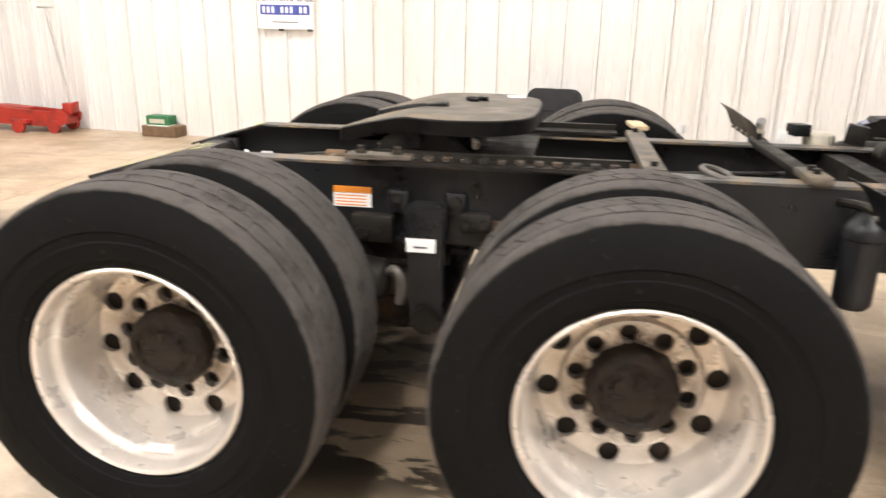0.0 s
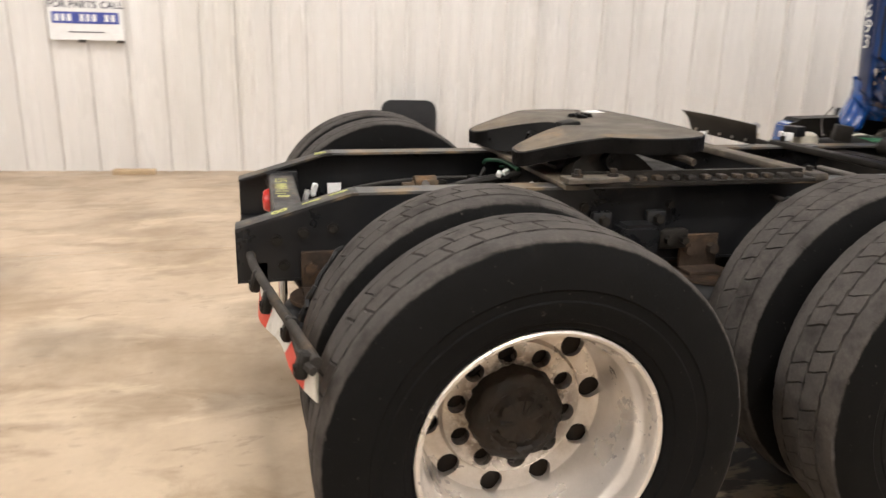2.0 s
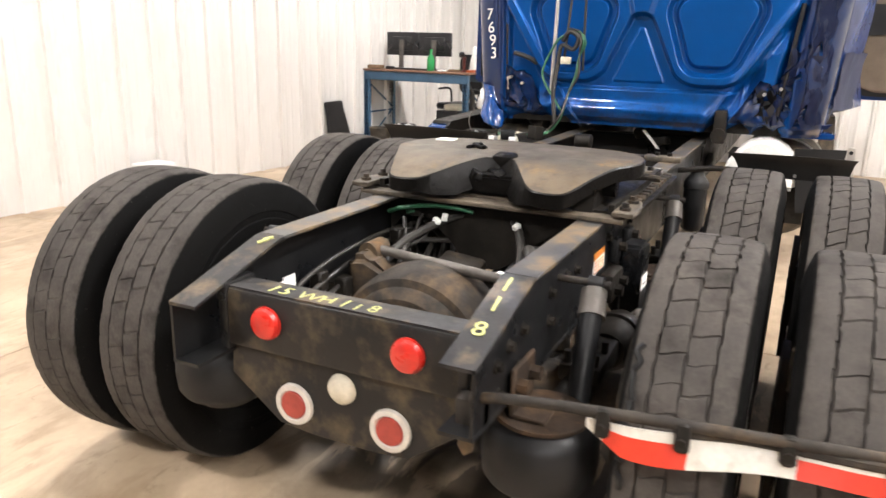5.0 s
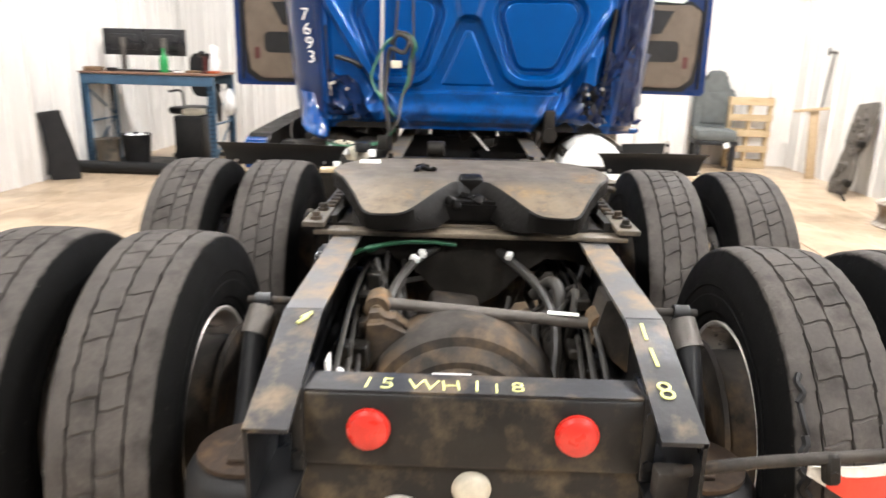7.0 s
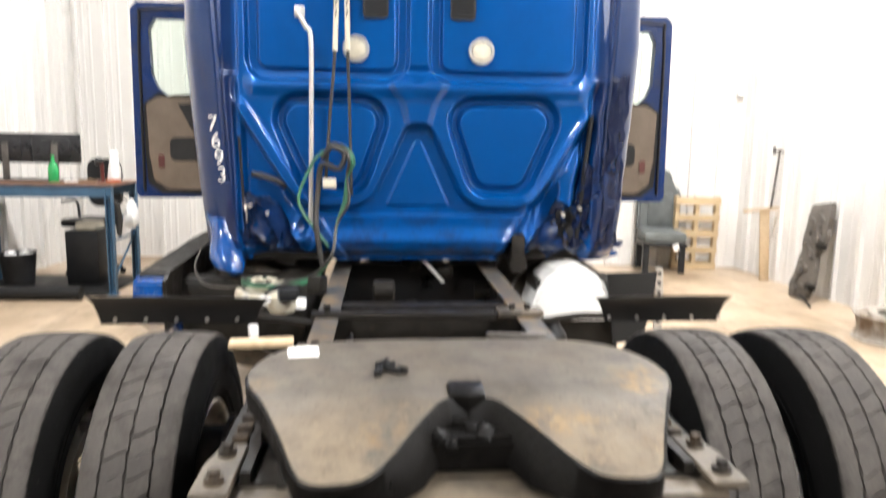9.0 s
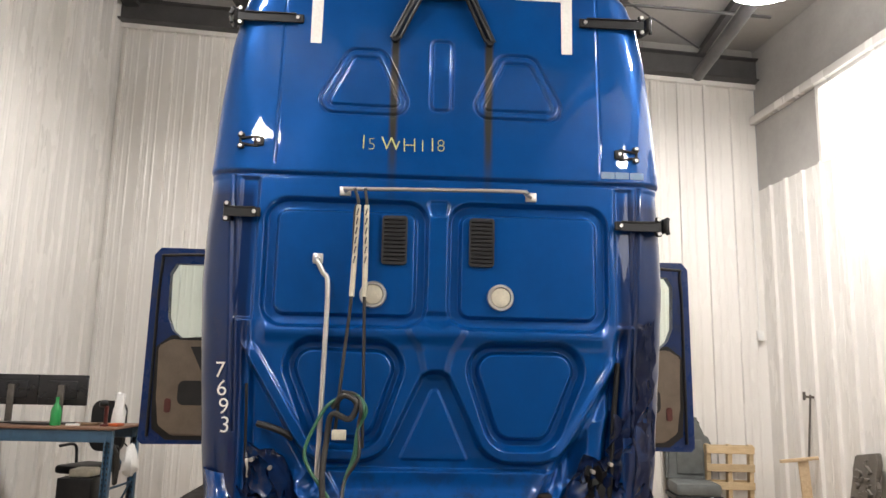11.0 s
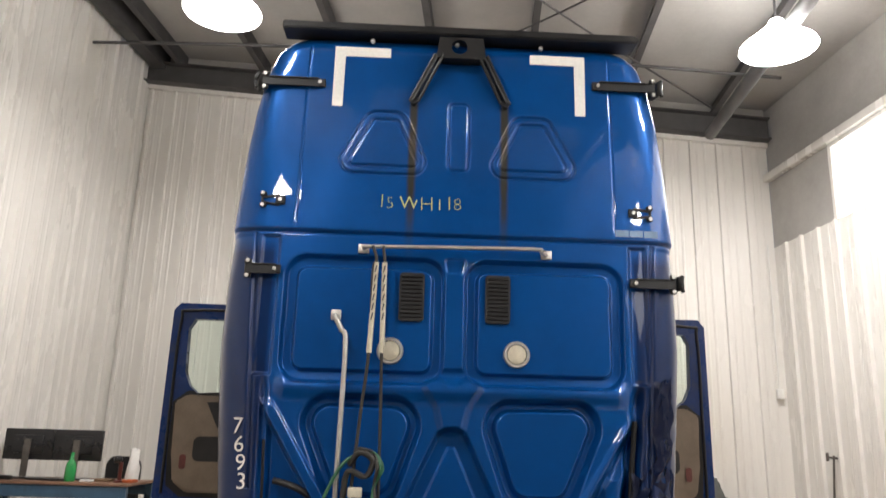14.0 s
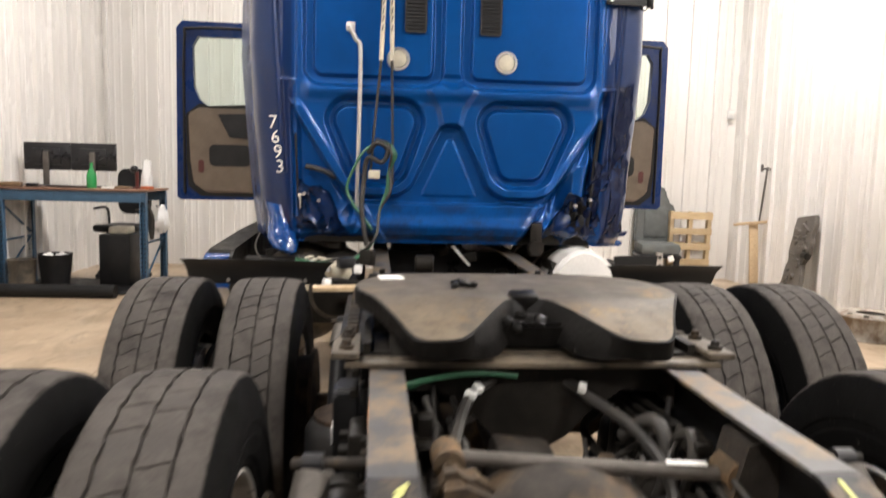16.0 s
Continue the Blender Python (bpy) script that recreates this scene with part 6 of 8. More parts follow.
    for (ex, ey) in ((xr + 0.005, y0), (xr - 0.08, y1)):
        bm = bmesh.new()
        cyl(bm, (ex - 0.045, ey, 0.820), (ex + 0.045, ey, 0.820), 0.036, seg=22)
        cyl(bm, (ex - 0.055, ey, 0.820), (ex + 0.055, ey, 0.820), 0.016, seg=12)
        part("bushing", bm, RUSTED, rod, "rusty orange bushing end")
    bm = bmesh.new()
    prism(bm, [(0.30, 0.825), (0.22, 0.835), (0.13, 0.735), (0.02, 0.715), (0.02, 0.66), (0.26, 0.60), (0.31, 0.66)], YZ, ax - 0.05, ax + 0.06)
    bmesh.ops.bevel(bm, geom=bm.edges[:], offset=0.026, segments=3, affect="EDGES", clamp_overlap=True)
    part("rod_tower", bm, DIRTY, axle, "rusty cast rod bracket")
    bm = bmesh.new()
    prism(bm, [(-0.35, 0.90), (-0.42, 0.92), (-0.42, 0.70), (-0.36, 0.75), (-0.32, 0.78)], YZ, xr - 0.14, xr - 0.02)
    part("frame_bracket", bm, DIRTY, axle, "dusty cast frame bracket")
    # brake chambers
    for s in (-1, 1):
        bm = bmesh.new()
        lathe(bm, [(0.0, -0.11), (0.055, -0.11), (0.075, -0.08), (0.078, -0.015), (0.086, -0.012), (0.086, 0.012), (0.078, 0.015), (0.070, 0.08), (0.03, 0.10), (0.0, 0.10)], seg=28, axis="X", at=(ax + 0.20, s * 0.30, 0.66))
        part("brake_chamber", bm, GREASE, axle, "greasy round brake chamber")
    # brake backing plate ring seen inside the inner wheel
    for s in (-1, 1):
        bm = bmesh.new()
        lathe(bm, [(0.09, s * 0.640), (0.245, s * 0.640), (0.250, s * 0.652), (0.09, s * 0.655)], seg=40, axis="Y", at=(ax, 0, 0.51))
        part("dust_shield", bm, DIRTY, axle, "dusty brake dust shield")

# drive shafts
bm = bmesh.new()
cyl(bm, (0.32, 0.02, 0.585), (1.08, 0.02, 0.60), 0.05, seg=20)
cyl(bm, (0.28, 0.02, 0.58), (0.36, 0.02, 0.585), 0.085, seg=20)
part("drive_shaft", bm, GREASE, truck, "greasy drive shaft")
bm = bmesh.new()
cyl(bm, (1.60, 0.02, 0.60), (4.6, 0.0, 0.72), 0.055, seg=20)
part("drive_shaft", bm, GREASE, truck, "greasy drive shaft")
# gearbox and engine shapes under the cab
bm = bmesh.new()
box(bm, (5.0, 0, 0.80), (1.2, 0.55, 0.5), bev=0.08)
part("gearbox", bm, GREASE, truck, "dark greasy gearbox")

# tube between the hangers
bm = bmesh.new()
cyl(bm, (0.68, -0.5, 0.42), (0.68, 0.5, 0.42), 0.055, seg=20)
part("cross_tube", bm, GREASE, truck, "greasy black cross tube")

# suspension hangers on the rails, between the tyres
for s in (-1, 1):
    bm = bmesh.new()
    prism(bm, [(0.590, 0.800), (0.605, 0.826), (0.725, 0.826), (0.740, 0.800), (0.722, 0.62), (0.716, 0.47), (0.735, 0.41), (0.700, 0.36), (0.640, 0.36), (0.612, 0.41), (0.628, 0.50), (0.612, 0.64)], XZ, s * 0.455, s * 0.535)
    bmesh.ops.bevel(bm, geom=bm.edges[:], offset=0.012, segments=2, affect="EDGES", clamp_overlap=True)
    hg = part("spring_hanger", bm, FRAME, truck, "black cast suspension hanger")
    for dx in (-0.10, 0.10):
        bm = bmesh.new()
        box(bm, (0.66 + dx, s * 0.446, 0.815), (0.075, 0.032, 0.085), bev=0.012)
        part("ear", bm, FRAME, hg)
        bm = bmesh.new()
        cyl(bm, (0.66 + dx, s * 0.455, 0.83), (0.66 + dx, s * 0.485, 0.83), 0.017, seg=6)
        part("bolt", bm, GREASE, hg)
    bm = bmesh.new()
    cyl(bm, (0.675, s * 0.44, 0.43), (0.675, s * 0.57, 0.43), 0.045, seg=18)
    part("pin", bm, GREASE, hg)
    bm = bmesh.new()
    box(bm, (0.655, s * 0.5375, 0.688), (0.100, 0.003, 0.048))
    lb = part("label", bm, PAPER, hg, "white paper label with a dark print bar")
    bm = bmesh.new()
    box(bm, (0.655, s * 0.5395, 0.682), (0.045, 0.002, 0.006))
    part("print_bar", bm, SIGN_INK, lb)
    # stickers on the rail web
    bm = bmesh.new()
    box(bm, (0.39, s * 0.4325, 0.843), (0.135, 0.003, 0.022))
    part("sticker_head", bm, ORANGE, RAIL_R if s < 0 else RAIL_L, "orange warning sticker band")
    bm = bmesh.new()
    box(bm, (0.39, s * 0.4325, 0.806), (0.135, 0.003, 0.048))
    st = part("sticker", bm, PAPER, RAIL_R if s < 0 else RAIL_L, "white warning sticker")
    for k in range(4):
        bm = bmesh.new()
        box(bm, (0.385, s * 0.4345, 0.822 - 0.011 * k), (0.11, 0.002, 0.004))
        part("print_bar", bm, ORANGE, st)
# air plumbing behind the hangers
for s in (-1, 1):
    bm = bmesh.new()
    lathe(bm, [(0.0, -0.12), (0.06, -0.12), (0.082, -0.085), (0.084, -0.015), (0.094, -0.012), (0.094, 0.012), (0.084, 0.015), (0.072, 0.10), (0.03, 0.125), (0.0, 0.125)], seg=28, axis="X", at=(0.42, s * 0.50, 0.545))
    part("brake_chamber", bm, GREASE, truck, "greasy round brake chamber")
    bm = bmesh.new()
    tube(bm, [(0.545, s * 0.53, 0.585), (0.57, s * 0.55, 0.60), (0.59, s * 0.55, 0.56), (0.585, s * 0.55, 0.48)], 0.016, seg=10)
    part("elbow_fitting", bm, RODGREY, truck, "grey hose elbow")
    bm = bmesh.new()
    box(bm, (0.47, s * 0.46, 0.72), (0.15, 0.05, 0.10), bev=0.012)
    cyl(bm, (0.44, s * 0.485, 0.71), (0.44, s * 0.51, 0.71), 0.02, seg=6)
    cyl(bm, (0.50, s * 0.485, 0.73), (0.50, s * 0.51, 0.73), 0.016, seg=6)
    part("valve_block", bm, GREASE, truck, "greasy valve block")
    bm = bmesh.new()
    box(bm, (0.83, s * 0.452, 0.755), (0.11, 0.035, 0.07), bev=0.01)
    for dx in (-0.03, 0.03):
        cyl(bm, (0.83 + dx, s * 0.47, 0.755), (0.83 + dx, s * 0.495, 0.755), 0.014, seg=6)
    part("rail_clip", bm, GREASE, truck, "greasy rail clip")

# ---- hoses inside the frame ----
hose("air_hose", [(0.62, 0.02, 0.885), (0.50, 0.08, 0.895), (0.43, 0.165, 0.865), (0.25, 0.225, 0.82), (0.12, 0.245, 0.74), (0.10, 0.235, 0.60)], 0.0155, HOSE_B, label="black rubber air hose")
hose("air_hose", [(0.62, 0.0, 0.885), (0.50, -0.08, 0.89), (0.43, -0.135, 0.865), (0.24, -0.215, 0.83), (0.10, -0.245, 0.76), (0.02, -0.235, 0.62)], 0.0155, HOSE_B, label="black rubber air hose")
hose("air_hose", [(0.15, -0.27, 0.60), (0.10, -0.29, 0.80), (0.14, -0.30, 0.86), (0.20, -0.285, 0.80), (0.16, -0.26, 0.60)], 0.015, HOSE_B, label="black rubber air hose")
hose("air_line", [(0.46, 0.33, 0.875), (0.52, 0.20, 0.900), (0.55, 0.05, 0.905), (0.57, -0.12, 0.895)], 0.006, HOSE_G, label="green nylon air line")
for s, yy_ in ((1, 0.335), (-1, -0.335)):
    for k in range(3):
        hose("air_line", [(2.0, s * (0.33 - 0.015 * k), 0.80 + 0.02 * k), (1.0, s * (0.325 - 0.02 * k), 0.79), (0.3, s * (0.335 - 0.012 * k), 0.83 - 0.03 * k), (-0.15, s * (0.325 - 0.02 * k), 0.80 - 0.04 * k), (-0.36, s * (0.32 - 0.03 * k), 0.70 - 0.02 * k)], 0.008, HOSE_B, label="black nylon air line")
for (x, y, z, rz) in ((0.425, 0.150, 0.884, 20), (0.405, 0.172, 0.872, 60), (0.425, -0.128, 0.884, -20)):
    bm = bmesh.new()
    box(bm, (x, y, z), (0.030, 0.022, 0.020), rot=(10, -20, rz), bev=0.003, seg=1)
    part("tag", bm, PAPER, truck, "white paper tag")
bm = bmesh.new()
box(bm, (-0.205, 0.045, 0.748), (0.003, 0.095, 0.034), rot=(0, 42, 0))
part("paper_label", bm, PAPER, truck, "white paper label on the differential")
for (x, y, z) in ((-0.33, 0.30, 0.80), (-0.36, 0.325, 0.77)):
    bm = bmesh.new()
    box(bm, (x, y, z), (0.022, 0.016, 0.055), rot=(15, 10, 20), bev=0.003, seg=1)
    part("cable_tie_tag", bm, WHITE, truck, "white plastic tag")
bm = bmesh.new()
box(bm, (-0.245, 0.338, 0.795), (0.055, 0.006, 0.045))
part("valve_label", bm, PAPER, truck, "white label inside the rail")
# dense dark lines and brackets between the rails
rk = random.Random(17)
for k in range(14):
    s_ = rk.choice((-1, 1))
    x0, x1 = rk.uniform(0.05, 0.25), rk.uniform(0.30, 0.50)
    y0 = s_ * rk.uniform(0.16, 0.31)
    z0 = rk.uniform(0.62, 0.85)
    hose("air_line", [(x0 - 0.05, y0 + rk.uniform(-0.05, 0.05), z0 - 0.16), (x0, y0, z0), ((x0 + x1) / 2, y0 + rk.uniform(-0.07, 0.07), z0 + rk.uniform(0.0, 0.06)), (x1, y0 + rk.uniform(-0.06, 0.06), rk.uniform(0.72, 0.88))], rk.uniform(0.006, 0.011), HOSE_B, label="black nylon air line")
for y, z in ((0.24, 0.66), (-0.23, 0.64), (0.05, 0.70)):
    bm = bmesh.new()
    box(bm, (0.36, y, z), (0.10, 0.16, 0.13), rot=(8, -10, 25 * y / 0.24), bev=0.02)
    part("valve_body", bm, DIRTY, truck, "dirty air valve body")
bm = bmesh.new()
tube(bm, [(0.30, -0.20, 0.80), (0.24, -0.24, 0.86), (0.19, -0.26, 0.84), (0.17, -0.26, 0.74), (0.20, -0.24, 0.64)], 0.019, seg=10)
part("brake_hose", bm, HOSE_B, truck, "thick black brake hose loop")
# valve blocks and a spare of small clutter on the rails' inside
rnd = random.Random(8)
for k in range(10):
    s = 1 if k % 2 else -1
    bm = bmesh.new()
    x = rnd.uniform(-0.15, 0.40)
    box(bm, (x, s * rnd.uniform(0.29, 0.325), rnd.uniform(0.68, 0.86)), (rnd.uniform(0.04, 0.09), 0.045, rnd.uniform(0.03, 0.07)), bev=0.006, seg=1)
    part("valve", bm, GREASE, truck, "greasy air valve")

# ---- flap hanger with torn reflective strip ----
bm = bmesh.new()
tube(bm, [(-0.555, -0.40, 0.735), (-0.578, -0.44, 0.760), (-0.575, -0.52, 0.772), (-0.565, -0.64, 0.780), (-0.520, -0.90, 0.778), (-0.450, -1.25, 0.768)], 0.0125, seg=10)
box(bm, (-0.545, -0.395, 0.70), (0.05, 0.07, 0.08), bev=0.01)
hanger = part("flap_hanger", bm, DIRTY, truck, "rusty flap hanger rod")


bm = bmesh.new()
prism(bm, [(-0.405, 0.645), (-0.372, 0.655), (-0.362, 0.610), (-0.378, 0.585), (-0.398, 0.600)], YZ, -0.548, -0.540)
part("torn_tag", bm, RUSTED, hanger, "torn amber rubber tag")


def strip_point(u, v):
    """The bent tape strip below the rod: u along it, v down it."""
    y = -0.655 - 0.615 * u
    x = -0.553 + 0.105 * u - 0.012 * math.sin(9 * u) - 0.03 * v * math.sin(3.1 * u)
    z = 0.757 - 0.003 * u - v * (0.058 + 0.010 * math.sin(7 * u)) * min(1.0, 0.35 + 5 * u)
    return (x, y, z)


strips = ((0.0, 0.06, "W"), (0.06, 0.33, "R"), (0.33, 0.65, "W"), (0.65, 0.92, "R"), (0.92, 1.0, "W"))
for a, b, c in strips:
    bm = bmesh.new()
    n = max(2, int((b - a) * 30))
    grid = [[[bm.verts.new(Vector(strip_point(a + (b - a) * i / n, v)) + Vector((t, 0, 0))) for v in (0.30 if c == "R" else 0.0, 0.65, 1.0)] for i in range(n + 1)] for t in (0.0, 0.004)]
    for i in range(n):
        for j in range(2):
            for g in grid:
                bm.faces.new((g[i][j], g[i + 1][j], g[i + 1][j + 1], g[i][j + 1]))
        for j in (0, 2):
            bm.faces.new((grid[0][i][j], grid[0][i + 1][j], grid[1][i + 1][j], grid[1][i][j]))
    part("tape_strip", bm, TAPE_RED if c == "R" else TAPE_WHITE, hanger, "bent red reflective strip" if c == "R" else "bent white reflective strip")
    if c == "R":
        bm = bmesh.new()
        grid = [[[bm.verts.new(Vector(strip_point(a + (b - a) * i / n, v)) + Vector((t, 0, 0))) for v in (0.0, 0.30)] for i in range(n + 1)] for t in (0.0, 0.004)]
        for i in range(n):
            for g in grid:
                bm.faces.new((g[i][0], g[i + 1][0], g[i + 1][1], g[i][1]))
            bm.faces.new((grid[0][i][0], grid[0][i + 1][0], grid[1][i + 1][0], grid[1][i][0]))
        part("tape_strip", bm, TAPE_WHITE, hanger, "bent white reflective strip")
bm = bmesh.new()
tube(bm, [Vector(strip_point(u, -0.06)) + Vector((-0.006, 0, 0)) for u in (0.30, 0.5, 0.7, 0.9, 1.0)], 0.010, seg=6)
part("strap", bm, DIRTY, hanger, "rusty backing bar")
for u in (0.06, 0.31, 0.62, 0.93):
    p = strip_point(u, 0.15)
    bm = bmesh.new()
    box(bm, (p[0] - 0.010, p[1], p[2] + 0.010), (0.028, 0.030, 0.060), rot=(0, 15, 8), bev=0.006, seg=1)
    cyl(bm, (p[0] - 0.030, p[1], p[2] + 0.005), (p[0] + 0.01, p[1], p[2] + 0.005), 0.009, seg=6)
    part("clip", bm, GREASE, hanger, "dark greasy clip")

# ---- between the axles: carrier, yoke, lines ----
bm = bmesh.new()
lathe(bm, [(0.0, -0.17), (0.10, -0.165), (0.155, -0.12), (0.175, -0.04), (0.175, 0.05), (0.15, 0.10), (0.10, 0.13), (0.085, 0.20), (0.0, 0.20)], seg=28, axis="X", at=(0.47, -0.23, 0.44))
case = part("gear_case", bm, DIRTY, truck, "dirty brown ribbed gear case")
for k in range(8):
    a = math.pi * k / 4
    bm = bmesh.new()
    box(bm, (0.47, -0.23 + 0.17 * math.cos(a), 0.44 + 0.17 * math.sin(a)), (0.20, 0.03, 0.022), rot=(math.degrees(a), 0, 0), bev=0.004, seg=1)
    part("rib", bm, DIRTY, case)
bm = bmesh.new()
lathe(bm, [(0.0, -0.10), (0.055, -0.10), (0.070, -0.08), (0.070, 0.02), (0.045, 0.05), (0.045, 0.12), (0.0, 0.12)], seg=24, axis="X", at=(0.56, 0.02, 0.56))
for e in (-1, 1):
    box(bm, (0.70, 0.02, 0.56 + e * 0.052), (0.11, 0.07, 0.026), bev=0.008)
    cyl(bm, (0.72, 0.02 + e * 0.075, 0.56), (0.72, 0.02 + e * 0.03, 0.56), 0.026, seg=12)
part("yoke", bm, RODGREY, truck, "worn steel drive shaft yoke")
hose("air_line", [(0.40, 0.37, 0.885), (0.40, 0.318, 0.905), (0.42, 0.22, 0.920), (0.43, 0.12, 0.922), (0.44, 0.045, 0.912)], 0.008, HOSE_G, truck, "green air line across the frame")
lr = random.Random(31)
for g in (-1, 1):
    for k in range(7):
        y, x = g * lr.uniform(0.22, 0.38), lr.uniform(0.15, 0.75)
        hose("air_line", [(x, y, lr.uniform(0.72, 0.86)), (x + 0.10, y + lr.uniform(-0.06, 0.04) * g, lr.uniform(0.58, 0.74)), (x + lr.uniform(-0.1, 0.2), y + lr.uniform(-0.12, 0.02) * g, lr.uniform(0.46, 0.62)), (x + lr.uniform(-0.1, 0.25), g * lr.uniform(0.16, 0.36), lr.uniform(0.34, 0.48))], lr.choice((0.008, 0.010, 0.014)), HOSE_B, truck, "greasy black air line")
    for k in range(4):
        bm = bmesh.new()
        box(bm, (lr.uniform(0.3, 0.85), g * lr.uniform(0.27, 0.37), lr.uniform(0.50, 0.72)), (lr.uniform(0.05, 0.10), lr.uniform(0.04, 0.08), lr.uniform(0.05, 0.12)), rot=(lr.uniform(-20, 20), lr.uniform(-20, 20), lr.uniform(-30, 30)), bev=0.010)
        part("valve_block", bm, GREASE, truck, "greasy black valve block")

# ---- fenders ahead of the front drive tyres ----
for s in (-1, 1):
    bm = bmesh.new()
    strip = [(1.897, 1.012), (1.907, 1.006), (1.920, 0.995), (1.934, 0.980), (1.946, 0.955), (1.958, 0.925), (1.966, 0.898)]
    rows_ = []
    for k, (x, z) in enumerate(strip):
        t = k / (len(strip) - 1)
        y0, y1 = (0.60 if s > 0 else 0.655) + 0.075 * t, (1.285 if s > 0 else 1.225) - 0.03 * t
        rows_.append([bm.verts.new((x + dx, s * (y0 + (y1 - y0) * i / 8), z + 0.008 * math.sin(2.2 * i / 8) * (1 - t))) for dx in (0.0, 0.007) for i in range(9)])
    for a, b in zip(rows_, rows_[1:]):
        for i in range(8):
            bm.faces.new((a[i], a[i + 1], b[i + 1], b[i]))
            bm.faces.new((a[9 + i], b[9 + i], b[10 + i], a[10 + i]))
        for i in (0, 8):
            bm.faces.new((a[i], b[i], b[9 + i], a[9 + i]))
    for r in (rows_[0], rows_[-1]):
        for i in range(8):
            bm.faces.new((r[i], r[i + 1], r[10 + i], r[9 + i]))
    fd = part("fender", bm, RUBBER_SIDE, truck, "black rubber quarter fender strip")
    for k in range(5):
        bm = bmesh.new()
        y = s * (0.74 + 0.115 * k)
        cyl(bm, (1.952, y, 0.916), (1.963, y, 0.919), 0.008, seg=10)
        part("rivet", bm, ALU, fd)
    bm = bmesh.new()
    tube(bm, [(1.97, s * 0.42, 0.89), (1.985, s * 0.60, 0.915), (1.985, s * 0.80, 0.918), (1.985, s * 1.20, 0.918)], 0.014, seg=8)
    part("fender_rod", bm, GREASE, fd)

# ---- behind the cab: tank, valves, hoses, step ----
bm = bmesh.new()
prism(bm, [(0.2 + (y - 0.2) * 1.13, z - 0.065) for y, z in ((-0.48, 0.78), (-0.495, 0.90), (-0.53, 0.97), (-0.57, 1.02), (-0.615, 1.055), (-0.66, 1.068), (-0.71, 1.062), (-0.76, 1.035), (-0.80, 0.995), (-0.835, 0.945), (-0.85, 0.88), (-0.85, 0.78))], YZ, 2.68, 3.0)
bmesh.ops.bevel(bm, geom=bm.edges[:], offset=0.025, segments=3, affect="EDGES", clamp_overlap=True)
part("air_tank_cover", bm, WHITE, truck, "white moulded tank cover")
bm = bmesh.new()
lathe(bm, [(0.0, -0.5), (0.11, -0.49), (0.135, -0.45), (0.14, -0.40), (0.14, 0.40), (0.135, 0.45), (0.11, 0.49), (0.0, 0.5)], seg=32, axis="X", at=(2.75, 0.62, 0.80))
part("air_tank", bm, GREASE, truck, "black air tank")
bm = bmesh.new()
lathe(bm, [(0.0, 0.012), (0.105, 0.010), (0.140, 0.018), (0.155, 0.024), (0.162, 0.010), (0.155, -0.05), (0.135, -0.10), (0.0, -0.11)], seg=32, axis="Z", at=(2.64, 0.72, 0.872))
part("reservoir", bm, CREAM, truck, "pale round plastic reservoir")
bm = bmesh.new()
lathe(bm, [(0.0, 0.58), (0.045, 0.58), (0.056, 0.595), (0.058, 0.62), (0.058, 0.80), (0.063, 0.805), (0.063, 0.83), (0.056, 0.845), (0.035, 0.87), (0.030, 0.90), (0.0, 0.90)], seg=26, axis="Z", at=(2.02, -0.52, 0))
part("air_dryer", bm, BLACK, truck, "black air dryer canister")
for k, (x, y, z, sx, sy, sz, mt) in enumerate(((2.12, 0.66, 0.955, 0.035, 0.045, 0.03, WHITE), (2.02, 0.50, 0.965, 0.035, 0.035, 0.04, PAPER), (1.98, 0.70, 0.945, 0.03, 0.035, 0.03, CREAM), (2.10, 0.56, 0.985, 0.07, 0.08, 0.05, BLACK),
                                              (1.62, 0.62, 0.960, 0.025, 0.03, 0.04, WHITE), (2.3, 0.46, 0.985, 0.08, 0.06, 0.08, GREASE))):
    bm = bmesh.new()
    box(bm, (x, y, z), (sx, sy, sz), rot=(0, 4 * (k % 3), 12 * (k % 5) - 20), bev=min(sx, sy, sz) * 0.08)
    part("air_fitting", bm, mt, truck, "pale air system fitting" if mt not in (BLACK, GREASE) else "black air system fitting")
bm = bmesh.new()
lathe(bm, [(0.0, -0.05), (0.036, -0.048), (0.044, -0.04), (0.044, 0.04), (0.036, 0.048), (0.0, 0.05)], seg=24, axis="Y", at=(2.32, 0.17, 0.955))
part("filter_can", bm, GREASE, truck, "black filter canister")
bm = bmesh.new()
lathe(bm, [(0.0, 0.040), (0.040, 0.038), (0.060, 0.028), (0.066, 0.010), (0.066, -0.02), (0.05, -0.045), (0.0, -0.05)], seg=26, axis="Z", at=(2.20, 0.60, 0.935))
part("filter_cap", bm, CREAM, truck, "pale round plastic filter cap")
bm = bmesh.new()
cyl(bm, (1.98, 0.78, 0.92), (1.98, 0.70, 1.00), 0.020, seg=14)
part("glad_hand", bm, ALU, truck, "bare metal hose coupling")
for k in range(3):
    hose("coiled_hose", [(2.68 + 0.08 * math.cos(a), 0.72 + (0.13 - 0.02 * k) * math.sin(a), 0.890 + 0.014 * k + 0.012 * math.sin(2 * a)) for a in np.linspace(0.3 * k, 6.0 + 0.3 * k, 14)], 0.009, (HOSE_B, CREAM, CREAM)[k], truck, ("black", "pale", "pale")[k] + " hose coiled behind the cab")
bm = bmesh.new()
box(bm, (1.42, 0.560, 0.975), (0.065, 0.20, 0.018), rot=(0, 0, 6), bev=0.003)
part("wood_strip", bm, PLANK, truck, "strip of pale wood across the frame")
